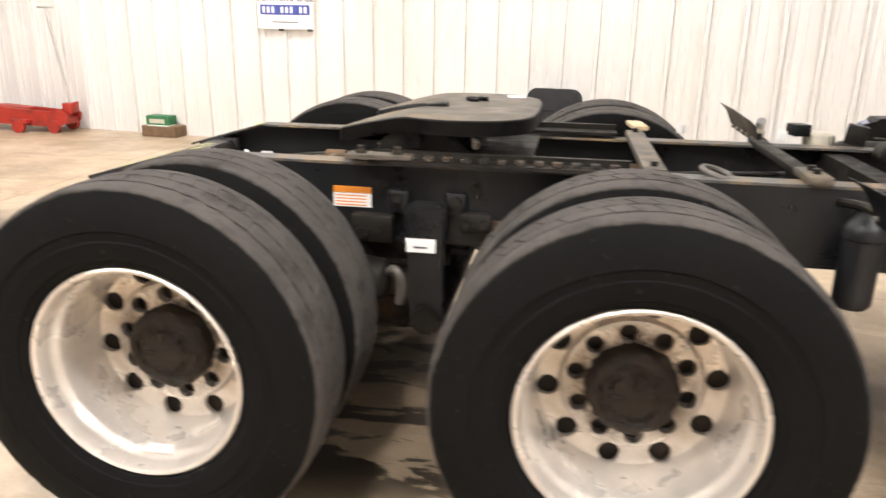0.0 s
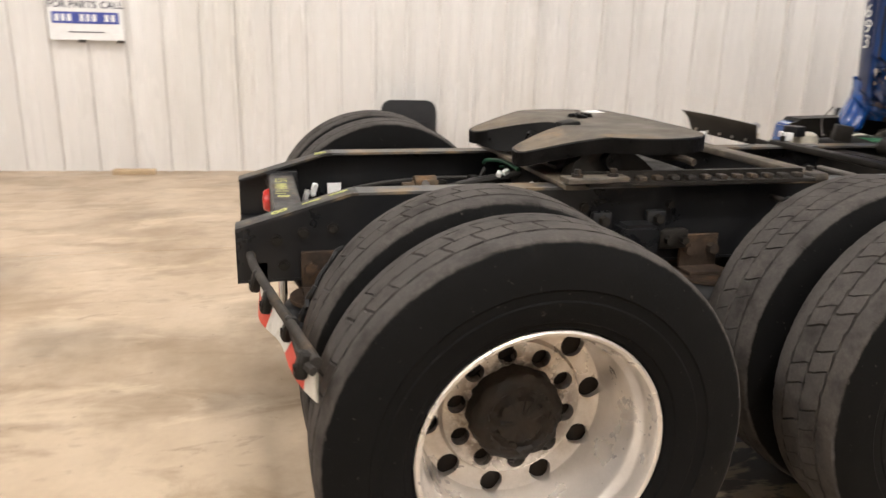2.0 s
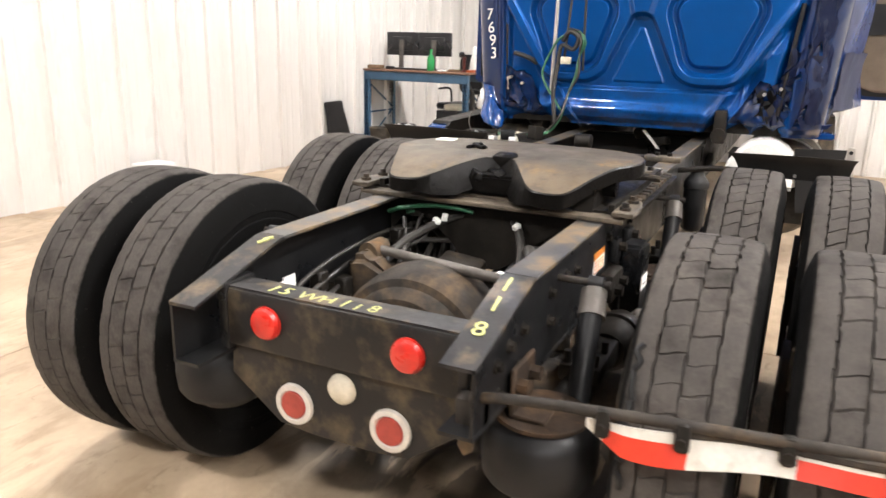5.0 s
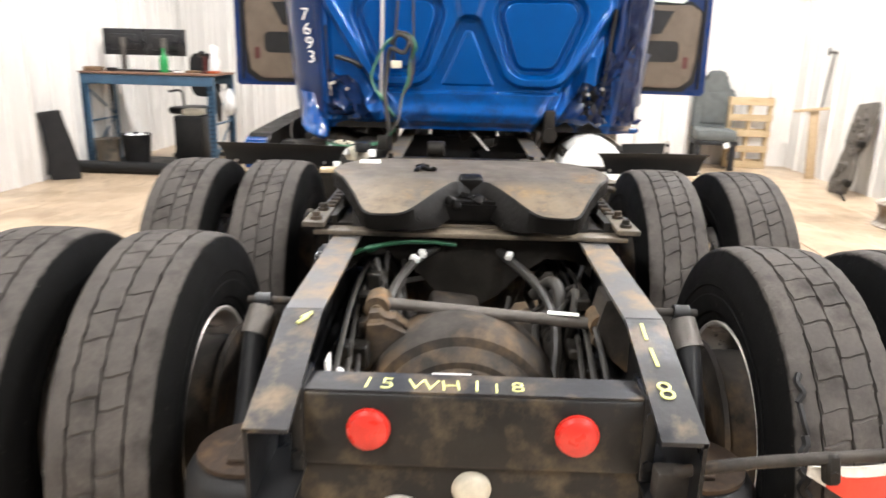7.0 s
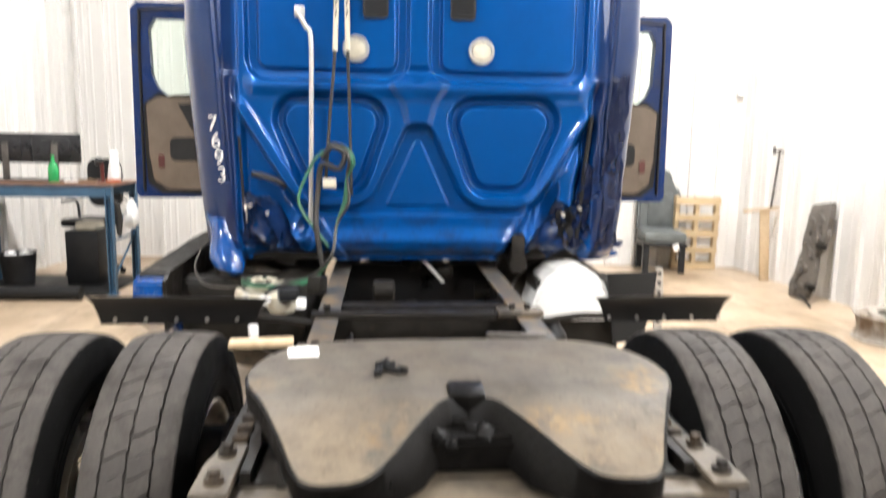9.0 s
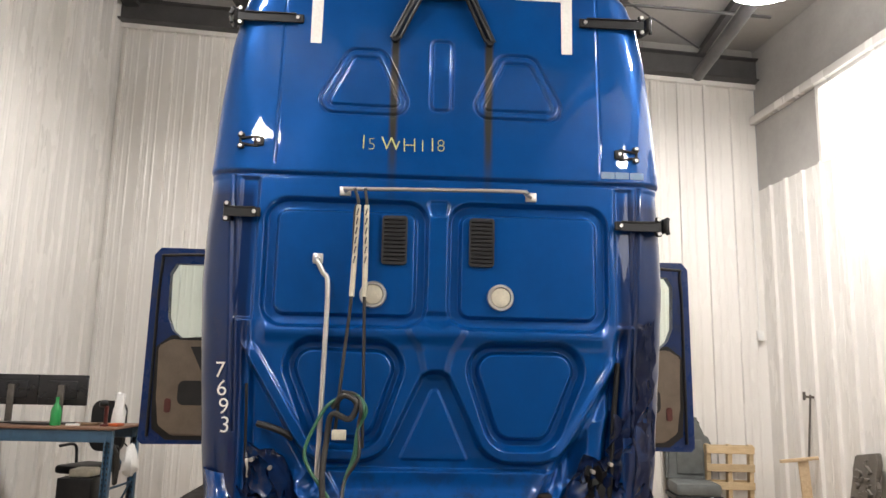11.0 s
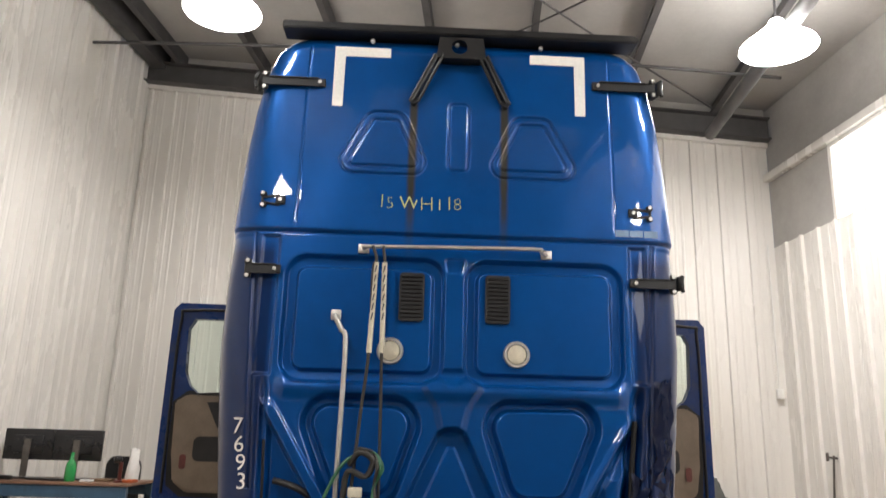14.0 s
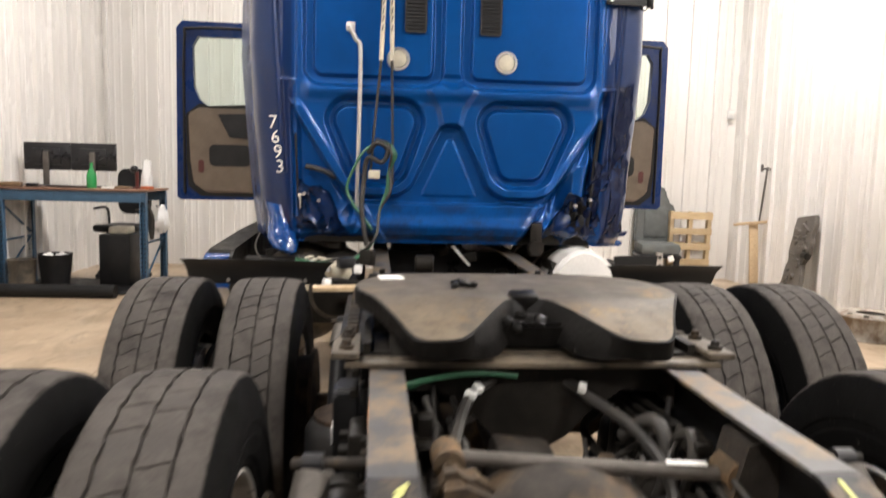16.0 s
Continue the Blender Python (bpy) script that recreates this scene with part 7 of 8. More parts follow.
for k in range(3):
    d = 0.012 * k
    hose("coiled_hose", [(CABX - 0.07 - d, 0.43, 1.57 + d), (CABX - 0.08, 0.36, 1.575), (CABX - 0.085 - d, 0.315 + d, 1.51), (CABX - 0.08, 0.350, 1.43), (CABX - 0.085 - d, 0.365 - d, 1.31), (CABX - 0.10, 0.40, 1.20), (CABX - 0.16 - d, 0.42, 1.06), (2.66, 0.50 + d, 0.95),
          (2.56, 0.60, 0.925 + d), (2.58, 0.76 - d, 0.92), (2.72, 0.86, 0.91 + d), (2.80, 0.76, 0.915)], 0.008, HOSE_G if k < 2 else HOSE_B, cab, "green air hose hanging in a loop" if k < 2 else "black hose hanging in a loop")
hose("coiled_hose", [(CABX - 0.06, 0.43, 1.57), (CABX - 0.08, 0.49, 1.53), (CABX - 0.08, 0.540, 1.45), (CABX - 0.085, 0.585, 1.33), (CABX - 0.09, 0.56, 1.25), (CABX - 0.10, 0.50, 1.17), (CABX - 0.11, 0.44, 1.09)], 0.008, HOSE_G, cab, "green air hose hanging in a loop")
hose("cable", [(CABX - 0.06, 0.47, 1.52), (CABX - 0.09, 0.42, 1.575), (CABX - 0.09, 0.36, 1.54), (CABX - 0.09, 0.39, 1.47), (CABX - 0.08, 0.47, 1.49), (CABX - 0.07, 0.49, 1.38), (CABX - 0.10, 0.50, 1.2), (CABX - 0.12, 0.47, 1.0)], 0.014, HOSE_B, cab, "black electric cable")
hose("cable", [(CABX - 0.05, 1.07, 1.06), (CABX - 0.1, 1.085, 0.98), (CABX - 0.14, 1.02, 0.905), (2.5, 0.8, 0.93)], 0.004, RODGREY, cab, "grey thin cable")
bm = bmesh.new()
box(bm, (CABX - 0.085, 0.435, 1.40), (0.03, 0.065, 0.045), bev=0.005)
part("hose_tag", bm, CREAM, cab, "pale tag on the hoses")
bm = bmesh.new()
prism(bm, [(-0.058, 0.976), (-0.033, 0.976), (-0.140, 0.860), (-0.160, 0.860)], YZ, 2.972, 2.980)
part("paper_strip", bm, PAPER, truck, "white paper strip hanging under the cab")
for y in (-0.52,):
    bm = bmesh.new()
    box(bm, (CABX + 0.03, y, 1.04), (0.08, 0.07, 0.20), bev=0.01)
    cyl(bm, (CABX - 0.03, y, 0.99), (CABX + 0.05, y, 0.99), 0.045, seg=16)
    part("cab_mount", bm, GREASE, truck, "black cab mount")
for k in range(9):
    bm = bmesh.new()
    x, y, z = 2.5 + 0.5 * rnd.random(), rnd.uniform(-1.0, 1.0), rnd.uniform(0.78, 1.0)
    box(bm, (x + 0.3, y, z), (rnd.uniform(0.06, 0.2), rnd.uniform(0.06, 0.22), rnd.uniform(0.05, 0.12)), rot=(rnd.uniform(-20, 20), rnd.uniform(-20, 20), rnd.uniform(-40, 40)), bev=0.012)
    part("bracket", bm, GREASE, truck, "dark bracket under the cab")
for s in (-1, 1):
    bm = bmesh.new()
    lathe(bm, [(0.0, -0.62), (0.20, -0.615), (0.265, -0.595), (0.29, -0.56), (0.295, -0.50), (0.295, 0.50), (0.29, 0.56), (0.265, 0.595), (0.0, 0.62)], seg=44, axis="X", at=(3.62, s * 0.86, 0.66))
    # a whitish tank given dull steel colour for the shade beside the cab
    ft = part("fuel_tank", bm, MOUNT, truck, "round fuel tank in a dull tan standing for its shade")
    for x in (3.30, 3.95):
        bm = bmesh.new()
        lathe(bm, [(0.297, -0.025), (0.303, -0.025), (0.303, 0.025), (0.297, 0.025)], seg=44, axis="X", at=(x, s * 0.86, 0.66))
        part("tank_strap", bm, ALU, ft, "bright steel strap")
    bm = bmesh.new()
    if s < 0:
        prism(bm, [(2.72, 0.88), (2.75, 0.91), (3.0, 0.91), (3.0, 0.52), (2.74, 0.52)], XZ, s * 0.60, s * 1.04)
    else:
        prism(bm, [(2.86, 0.86), (2.88, 0.90), (3.0, 0.90), (3.0, 0.52), (2.88, 0.52)], XZ, 0.60, 1.19)
    part("battery_box", bm, GREASE, truck, "black battery box")
bm = bmesh.new()
prism(bm, [(-1.06, 1.06), (-1.17, 1.05), (-1.19, 0.80), (-1.20, 0.60), (-1.26, 0.50), (-1.25, 0.46), (-1.15, 0.47), (-1.10, 0.62), (-1.09, 0.85)], YZ, 3.95, 4.40)
bmesh.ops.bevel(bm, geom=bm.edges[:], offset=0.010, segments=2, affect="EDGES", clamp_overlap=True)
sp = bmesh.new()
prism(sp, [(-0.95, 0.965), (-1.21, 0.975), (-1.19, 0.80), (-1.15, 0.62), (-1.00, 0.60)], YZ, 2.672, 2.684)
part("splash_shield", sp, RUBBER_SIDE, truck, "black rubber splash shield behind the tank")
part("side_step", bm, MOUNT, truck, "dusty scuffed side step panel")
bm = bmesh.new()
prism(bm, [(2.58, 0.78), (2.60, 0.935), (2.66, 0.960), (3.6, 0.985), (4.5, 0.985), (4.5, 0.50), (3.0, 0.50)], XZ, 1.200, 1.345)
bmesh.ops.bevel(bm, geom=bm.edges[:], offset=0.010, segments=2, affect="EDGES", clamp_overlap=True)
part("side_skirt", bm, TORN, truck, "blue side skirt end")
bm = bmesh.new()
prism(bm, [(2.592, 0.70), (2.592, 0.944), (2.66, 0.968), (3.6, 0.993), (4.5, 0.993), (4.5, 0.70)], XZ, 1.188, 1.204)
prism(bm, [(2.640, 0.9555), (2.66, 0.9645), (3.6, 0.9895), (4.5, 0.9895), (4.5, 1.000), (3.6, 1.000), (2.66, 0.975)], XZ, 1.188, 1.325)
part("skirt_deck", bm, GREASE, truck, "black deck plate on the skirt")
bm = bmesh.new()
box(bm, (3.4, 1.30, 0.80), (0.14, 0.38, 0.09), bev=0.01)
part("skirt_bracket", bm, BLACK, truck)
# small label inside each outer rear rim on the near side
for ax in AXLES:
    bm = bmesh.new()
    box(bm, (ax + 0.005, -1.205, 0.2530), (0.085, 0.036, 0.002), rot=(2, 0, 0))
    part("rim_label", bm, PAPER, truck, "white paper label inside the rim")
# front steer wheels under the cab
for s in (-1, 1):
    wheel(6.9, s * 0.93, s, False, 20)

# ================= things in the shop =================
RND = random.Random(21)


def in_room(u, v, z=0.0, rz=0.0):
    """A pose from the room's own corner: u back from the end wall, v in from the right-hand wall."""
    return ROOM @ pose(-u, v, z, 0, 0, rz)


# ---- sign on the left wall ----
sx, sy = -2.05, 5.27
sign = thing("wall_sign", pose(sx, sy, 0, 0, 0, -6), "white sign with blue band on the ribbed wall", "sign")
bm = bmesh.new()
box(bm, (0, 0, 1.52), (0.68, 0.008, 0.50), bev=0.002, seg=1)
part("board", bm, PAPER, sign)
bm = bmesh.new()
box(bm, (0, -0.006, 1.475), (0.60, 0.003, 0.105))
part("blue_band", bm, SIGN_BLUE, sign, "blue printed band")
for k in range(10):
    if k in (3, 7):
        continue
    bm = bmesh.new()
    box(bm, (-0.255 + 0.056 * k, -0.009, 1.475), (0.034, 0.002, 0.065))
    part("number_bar", bm, PAPER, sign, "white bar")
for word, wx in (("FOR", -0.245), ("PARTS", -0.015), ("CALL", 0.245)):
    lettering("sign_word", word, 0.088, SIGN_INK, basis((wx, -0.0065, 1.565), (1, 0, 0), (0, 0, 1)), sign, align="CENTER", label="dark block lettering", thin=0.001)
bm = bmesh.new()
box(bm, (0, -0.006, 1.345), (0.32, 0.002, 0.010))
part("small_print", bm, SIGN_INK, sign, "small print bar")
for x in (-0.05, 0.30):
    bm = bmesh.new()
    box(bm, (x, -0.004, 1.262), (0.07, 0.012, 0.026), bev=0.003, seg=1)
    part("clip", bm, RODGREY, sign)

# ---- floor jack, boxes, wood by the left wall ----
jack = thing("floor_jack", pose(-5.30, 5.35, 0, 0, 0, 2), "red long floor jack with an upright steel handle", "floor jack")
bm = bmesh.new()
for s in (-1, 1):
    prism(bm, [(-0.95, 0.10), (0.30, 0.07), (0.42, 0.12), (0.44, 0.22), (0.36, 0.27), (0.18, 0.25), (-0.55, 0.30), (-0.80, 0.28), (-0.95, 0.20)], XZ, s * 0.15, s * 0.12)
box(bm, (-0.2, 0, 0.14), (1.2, 0.25, 0.08), bev=0.01)
box(bm, (-0.75, 0, 0.22), (0.35, 0.20, 0.12), bev=0.02)
part("chassis", bm, RED_JACK, jack)
bm = bmesh.new()
box(bm, (-0.5, 0, 0.27), (0.75, 0.16, 0.06), rot=(0, 3, 0), bev=0.015)
cyl(bm, (-0.85, 0, 0.30), (-0.85, 0, 0.34), 0.07, seg=16)
part("lift_arm", bm, RED_JACK, jack)
bm = bmesh.new()
box(bm, (0.40, 0, 0.29), (0.12, 0.16, 0.12), bev=0.01)
box(bm, (0.48, 0.0, 0.34), (0.03, 0.05, 0.06), rot=(0, 30, 0), bev=0.006)
part("socket", bm, RED_JACK, jack)
bm = bmesh.new()
tube(bm, [(0.42, 0, 0.28), (0.24, 0, 1.45)], 0.017, seg=10, smooth=False)
tube(bm, [(0.24, -0.16, 1.46), (0.24, 0.16, 1.46)], 0.013, seg=8, smooth=False)
part("handle", bm, ALU, jack, "pale steel handle")
for x, y in ((-0.85, 0.17), (-0.85, -0.17), (-0.15, -0.24), (0.28, 0.18), (0.28, -0.18)):
    bm = bmesh.new()
    r = 0.075 if x > -0.5 else 0.06
    cyl(bm, (x, y - 0.03, r), (x, y + 0.03, r), r, seg=20)
    part("wheel", bm, RED_JACK, jack)
bm = bmesh.new()
box(bm, (-0.15, -0.20, 0.13), (0.22, 0.10, 0.05), bev=0.008)
part("outrigger", bm, RED_JACK, jack)

crate = thing("parts_crate", pose(-3.68, 5.36, 0, 0, 0, -6), "low brown crate on the floor by the wall", "crate")
bm = bmesh.new()
box(bm, (0, 0, 0.065), (0.46, 0.24, 0.13), bev=0.008)
part("body", bm, CARTON, crate)
bm = bmesh.new()
box(bm, (-0.02, -0.02, 0.132), (0.28, 0.18, 0.006))
part("paper", bm, PAPER, crate, "pale papers on top")
gb = thing("green_carton", pose(-3.72, 5.38, 0.132, 0, 0, -4), "small green cardboard box on the crate", "box")
bm = bmesh.new()
box(bm, (0, 0, 0.055), (0.30, 0.18, 0.11), bev=0.005)
part("body", bm, GREENBOX, gb)
bm = bmesh.new()
box(bm, (0, -0.0915, 0.05), (0.2, 0.003, 0.05))
part("label", bm, CREAM, gb, "pale label")
bm = bmesh.new()
box(bm, (0, 0, 0.025), (0.40, 0.07, 0.05), bev=0.004)
tagged(part("wood_block", bm, PLANK, None, "", pose(-1.72, 5.12, 0, 0, 0, -6)), "pale wooden block on the floor by the wall", "wood block")


def flap_panel(name, m, w, h, label):
    """A black moulded part leaning on the wall: a ribbed shell with feet."""
    t = thing(name, m, label, "truck part")
    bm = bmesh.new()
    prism(bm, rounded(w, h, 0.10, c=(0, h / 2 + 0.03)), XZ, -0.05, 0.05)
    bmesh.ops.bevel(bm, geom=[e for e in bm.edges if abs(e.verts[0].co.y - e.verts[1].co.y) < 1e-5], offset=0.02, segments=2, affect="EDGES", clamp_overlap=True)
    sh = part("shell", bm, BLACK, t)
    for k in range(3):
        bm = bmesh.new()
        box(bm, (0, -0.055, h * (0.35 + 0.2 * k)), (w * 0.75, 0.012, 0.02), bev=0.004, seg=1)
        part("rib", bm, BLACK, sh)
    for s in (-1, 1):
        bm = bmesh.new()
        box(bm, (s * w * 0.35, 0, 0.05), (0.08, 0.14, 0.10), bev=0.02)
        part("foot", bm, BLACK, t)
    return t


flap_panel("seat_shell", pose(0.96, 4.66, 0, -6, 0, -6), 0.55, 0.74, "black moulded seat shell standing by the wall")
fp = thing("fairing_piece", pose(6.02, 4.30, 0, 0, 0, -62), "black curved fairing piece leaning by the wall", "truck part")
bm = bmesh.new()
FP = [(-0.17, 0.0), (0.13, 0.0), (0.12, 0.20), (0.07, 0.42), (0.02, 0.60), (-0.01, 0.75), (-0.24, 0.72), (-0.21, 0.52), (-0.19, 0.28)]
prism(bm, FP, lambda u, v, t: (u, t + 0.10 * (v - 0.3) ** 2 - 0.03, v), -0.03, 0.03)
bmesh.ops.bevel(bm, geom=bm.edges[:], offset=0.012, segments=2, affect="EDGES", clamp_overlap=True)
fps = part("shell", bm, BLACK, fp)
bm = bmesh.new()
tube(bm, [(-0.19, -0.05, 0.06), (-0.17, -0.055, 0.30), (-0.19, -0.05, 0.52), (-0.20, -0.045, 0.70)], 0.014, seg=8)
part("edge_bead", bm, BLACK, fps)
for v in (0.18, 0.46):
    bm = bmesh.new()
    box(bm, (-0.04, -0.035, v), (0.16, 0.025, 0.03), bev=0.006, seg=1)
    part("rib", bm, BLACK, fps)
bx = thing("lidded_box", pose(3.14, 4.55, 0, 0, 0, -6), "dark box with a white lid by the wall", "box")
bm = bmesh.new()
box(bm, (0, 0, 0.135), (0.30, 0.22, 0.27), bev=0.012)
part("body", bm, RODGREY, bx)
bm = bmesh.new()
box(bm, (0, 0, 0.295), (0.32, 0.24, 0.045), bev=0.012)
part("lid", bm, WHITE, bx, "white plastic lid")

# ---- workbench with monitors ----
TBX, TBY = 6.62, 2.85
bench = thing("workbench", pose(TBX, TBY, 0, 0, 0, -3), "tall blue steel workbench with a brown board top", "workbench")
BL, BD, BH = 1.55, 0.66, 1.125
bm = bmesh.new()
box(bm, (BD / 2, BL / 2, BH - 0.012), (BD + 0.04, BL + 0.05, 0.024), bev=0.004)
part("top", bm, BENCH_TOP, bench, "worn brown board top")
for x in (0.02, BD - 0.02):
    bm = bmesh.new()
    box(bm, (x, BL / 2, BH - 0.085), (0.045, BL, 0.11), bev=0.008)
    part("beam", bm, BENCH, bench)
for x in (0.02, BD - 0.02):
    for y in (0.03, BL - 0.03):
        bm = bmesh.new()
        prism(bm, [(-0.035, -0.028), (0.035, -0.028), (0.035, 0.028), (0.022, 0.028), (0.022, -0.016), (-0.022, -0.016), (-0.022, 0.028), (-0.035, 0.028)], lambda a, b, t: (x - b, y + a, t), 0.01, BH - 0.03)
        leg = part("leg", bm, BENCH, bench, "blue perforated steel upright")
        bm = bmesh.new()
        box(bm, (x, y, 0.005), (0.10, 0.10, 0.01))
        part("foot_plate", bm, BENCH, leg)
        for k in range(18):
            for dy in (-0.018, 0.018):
                bm = bmesh.new()
                box(bm, (x - 0.0305, y + dy, 0.10 + 0.05 * k), (0.006, 0.010, 0.022))
                part("slot", bm, VENT, leg)
for y in (0.03, BL - 0.03):
    bm = bmesh.new()
    tube(bm, [(0.04, y, 0.15), (BD - 0.04, y, 0.55)], 0.012, seg=6, smooth=False)
    tube(bm, [(0.04, y, 0.55), (BD - 0.04, y, 0.55)], 0.012, seg=6, smooth=False)
    tube(bm, [(0.04, y, 0.95), (BD - 0.04, y, 0.60)], 0.012, seg=6, smooth=False)
    part("brace", bm, BENCH, bench)


def on_bench(x, y, z=0.0, rz=0.0):
    return pose(TBX, TBY, BH, 0, 0, -3) @ pose(x, y, z, 0, 0, rz)


mon = thing("monitor", on_bench(0.38, 0.685, 0, -2), "black computer monitor seen from behind", "monitor", "monitors on the bench")
bm = bmesh.new()
box(bm, (0, 0, 0.33), (0.035, 0.492, 0.30), bev=0.008)
box(bm, (-0.02, 0, 0.33), (0.03, 0.30, 0.18), bev=0.012)
part("panel", bm, SCREEN, mon)
bm = bmesh.new()
box(bm, (-0.045, 0, 0.20), (0.025, 0.065, 0.36), bev=0.006)
part("stand", bm, RODGREY, mon, "dark grey stand")
bm = bmesh.new()
box(bm, (-0.02, 0, 0.008), (0.18, 0.24, 0.016), bev=0.006)
part("foot", bm, SCREEN, mon)
copy_thing(mon, on_bench(0.38, 1.185, 0, 2))
bt = thing("spray_bottle", on_bench(0.15, 0.62), "green plastic bottle on the bench", "bottle")
bm = bmesh.new()
lathe(bm, [(0.0, 0.0), (0.046, 0.0), (0.050, 0.01), (0.050, 0.13), (0.040, 0.17), (0.018, 0.21), (0.016, 0.24), (0.0, 0.24)], seg=20, axis="Z")
part("body", bm, GREEN, bt)
bm = bmesh.new()
lathe(bm, [(0.0, 0.27), (0.017, 0.27), (0.017, 0.235), (0.0, 0.235)], seg=14, axis="Z")
part("cap", bm, GREEN, bt)
sc = thing("barcode_scanner", on_bench(0.18, 0.15), "dark hand scanner on a stand", "scanner")
bm = bmesh.new()
cyl(bm, (0, 0, 0), (0, 0, 0.02), 0.05, seg=18)
cyl(bm, (0, 0, 0.02), (0, 0, 0.19), 0.018, 0.022, seg=12)
part("stand", bm, REDDARK, sc, "dark red stand")
bm = bmesh.new()
box(bm, (-0.03, 0.02, 0.215), (0.13, 0.07, 0.055), rot=(0, 12, 30), bev=0.018)
part("head", bm, BLACK, sc)
bagm = thing("paper_bag", on_bench(0.50, 0.16), "crumpled white paper towel roll", "paper towel")
bm = bmesh.new()
lathe(bm, [(0.0, 0.0), (0.06, 0.0), (0.065, 0.12), (0.05, 0.20), (0.045, 0.30), (0.0, 0.31)], seg=9, axis="Z")
for v in bm.verts:
    v.co += Vector((RND.uniform(-0.012, 0.012), RND.uniform(-0.012, 0.012), RND.uniform(-0.01, 0.01)))
part("sheet", bm, WHITE, bagm)
for k, (x, y, sx_, sy_, sz_, mt, nm) in enumerate(((0.2, 0.05, 0.12, 0.10, 0.03, SHRINK, "small_tray"), (0.25, 0.32, 0.10, 0.16, 0.025, CARTON, "notepad"), (0.15, 0.45, 0.05, 0.12, 0.02, PAPER, "paper_pad"), (0.22, 0.85, 0.15, 0.42, 0.02, BLACK, "keyboard"), (0.16, 1.25, 0.06, 0.12, 0.04, BLACK, "mouse"), (0.12, 1.45, 0.12, 0.2, 0.05, CARTON, "part_box"))):
    bm = bmesh.new()
    box(bm, (0, 0, sz_ / 2), (sx_, sy_, sz_), bev=sz_ * 0.25)
    tagged(part(nm, bm, mt, None, "", on_bench(x, y, 0, 9 * (k % 3) - 9)), {"small_tray": "small orange plastic tray on the bench", "notepad": "brown notepad lying on the bench", "paper_pad": "white paper pad lying on the bench", "keyboard": "black keyboard lying on the bench", "mouse": "black computer mouse lying on the bench", "part_box": "small brown part box on the bench"}[nm], nm.replace("_", " "))

# under and beside the bench
ch = thing("office_chair", pose(7.70, 3.45, 0, 0, 0, 160), "black mesh office chair behind the bench", "chair")
bm = bmesh.new()
box(bm, (0, 0, 0.62), (0.48, 0.48, 0.09), bev=0.035)
part("seat", bm, BLACK, ch)
bm = bmesh.new()
prism(bm, rounded(0.44, 0.55, 0.12, c=(0, 1.05)), YZ, -0.26, -0.21)
part("backrest", bm, BLACK, ch)
bm = bmesh.new()
cyl(bm, (0, 0, 0.10), (0, 0, 0.58), 0.028, seg=14)
part("gas_column", bm, BLACK, ch)
for k in range(5):
    a = radians(72 * k)
    bm = bmesh.new()
    tube(bm, [(0, 0, 0.12), (0.30 * math.cos(a), 0.30 * math.sin(a), 0.075)], 0.018, seg=8, smooth=False)
    cyl(bm, (0.30 * math.cos(a), 0.30 * math.sin(a) - 0.02, 0.03), (0.30 * math.cos(a), 0.30 * math.sin(a) + 0.02, 0.03), 0.03, seg=12)
    part("leg", bm, BLACK, ch)
for s in (-1, 1):
    bm = bmesh.new()
    tube(bm, [(-0.1, s * 0.26, 0.64), (-0.08, s * 0.28, 0.84), (0.14, s * 0.28, 0.85)], 0.016, seg=8)
    part("armrest", bm, BLACK, ch)
pc = thing("computer_tower", pose(7.25, 3.32, 0, 0, 0, -3), "black computer tower on the floor", "computer")
bm = bmesh.new()
box(bm, (0, 0, 0.30), (0.40, 0.34, 0.60), bev=0.01)
part("case", bm, BLACK, pc)
bm = bmesh.new()
box(bm, (-0.02, -0.02, 0.64), (0.24, 0.22, 0.08), bev=0.02)
part("papers", bm, CREAM, pc, "pale papers on top")
bin_ = thing("trash_can", pose(6.80, 3.86, 0), "black round waste bin under the bench", "bin")
bm = bmesh.new()
lathe(bm, [(0.0, 0.0), (0.13, 0.0), (0.17, 0.40), (0.176, 0.41), (0.165, 0.41), (0.13, 0.03), (0.0, 0.03)], seg=30, axis="Z")
part("body", bm, BLACK, bin_)
bm = bmesh.new()
for k in range(8):
    box(bm, (RND.uniform(-0.08, 0.08), RND.uniform(-0.08, 0.08), 0.385), (0.09, 0.06, 0.03), rot=(RND.uniform(-40, 40), RND.uniform(-40, 40), RND.uniform(0, 180)), bev=0.004, seg=1)
part("rubbish", bm, PAPER, bin_, "crumpled papers")
pot = thing("round_pot", pose(6.70, 4.16, 0), "dusty grey round pot on the floor", "pot")
bm = bmesh.new()
lathe(bm, [(0.0, 0.0), (0.10, 0.0), (0.14, 0.06), (0.125, 0.16), (0.14, 0.34), (0.15, 0.36), (0.13, 0.36), (0.11, 0.18), (0.0, 0.05)], seg=30, axis="Z")
part("body", bm, MOUNT, pot)
bm = bmesh.new()
box(bm, (0, 0, 0.012), (0.95, 1.7, 0.024), bev=0.008)
tagged(part("floor_mat", bm, RUBBER_SIDE, None, "", pose(7.10, 3.75, 0, 0, 0, -4)), "black rubber floor mat under the bench", "mat")
bm = bmesh.new()
cyl(bm, (0, -0.65, 0.07), (0, 0.65, 0.07), 0.07, seg=20)
tagged(part("rolled_mat", bm, RUBBER_SIDE, None, "", pose(6.42, 3.75, 0, 0, 0, -2)), "rolled black rubber mat on the floor", "mat")
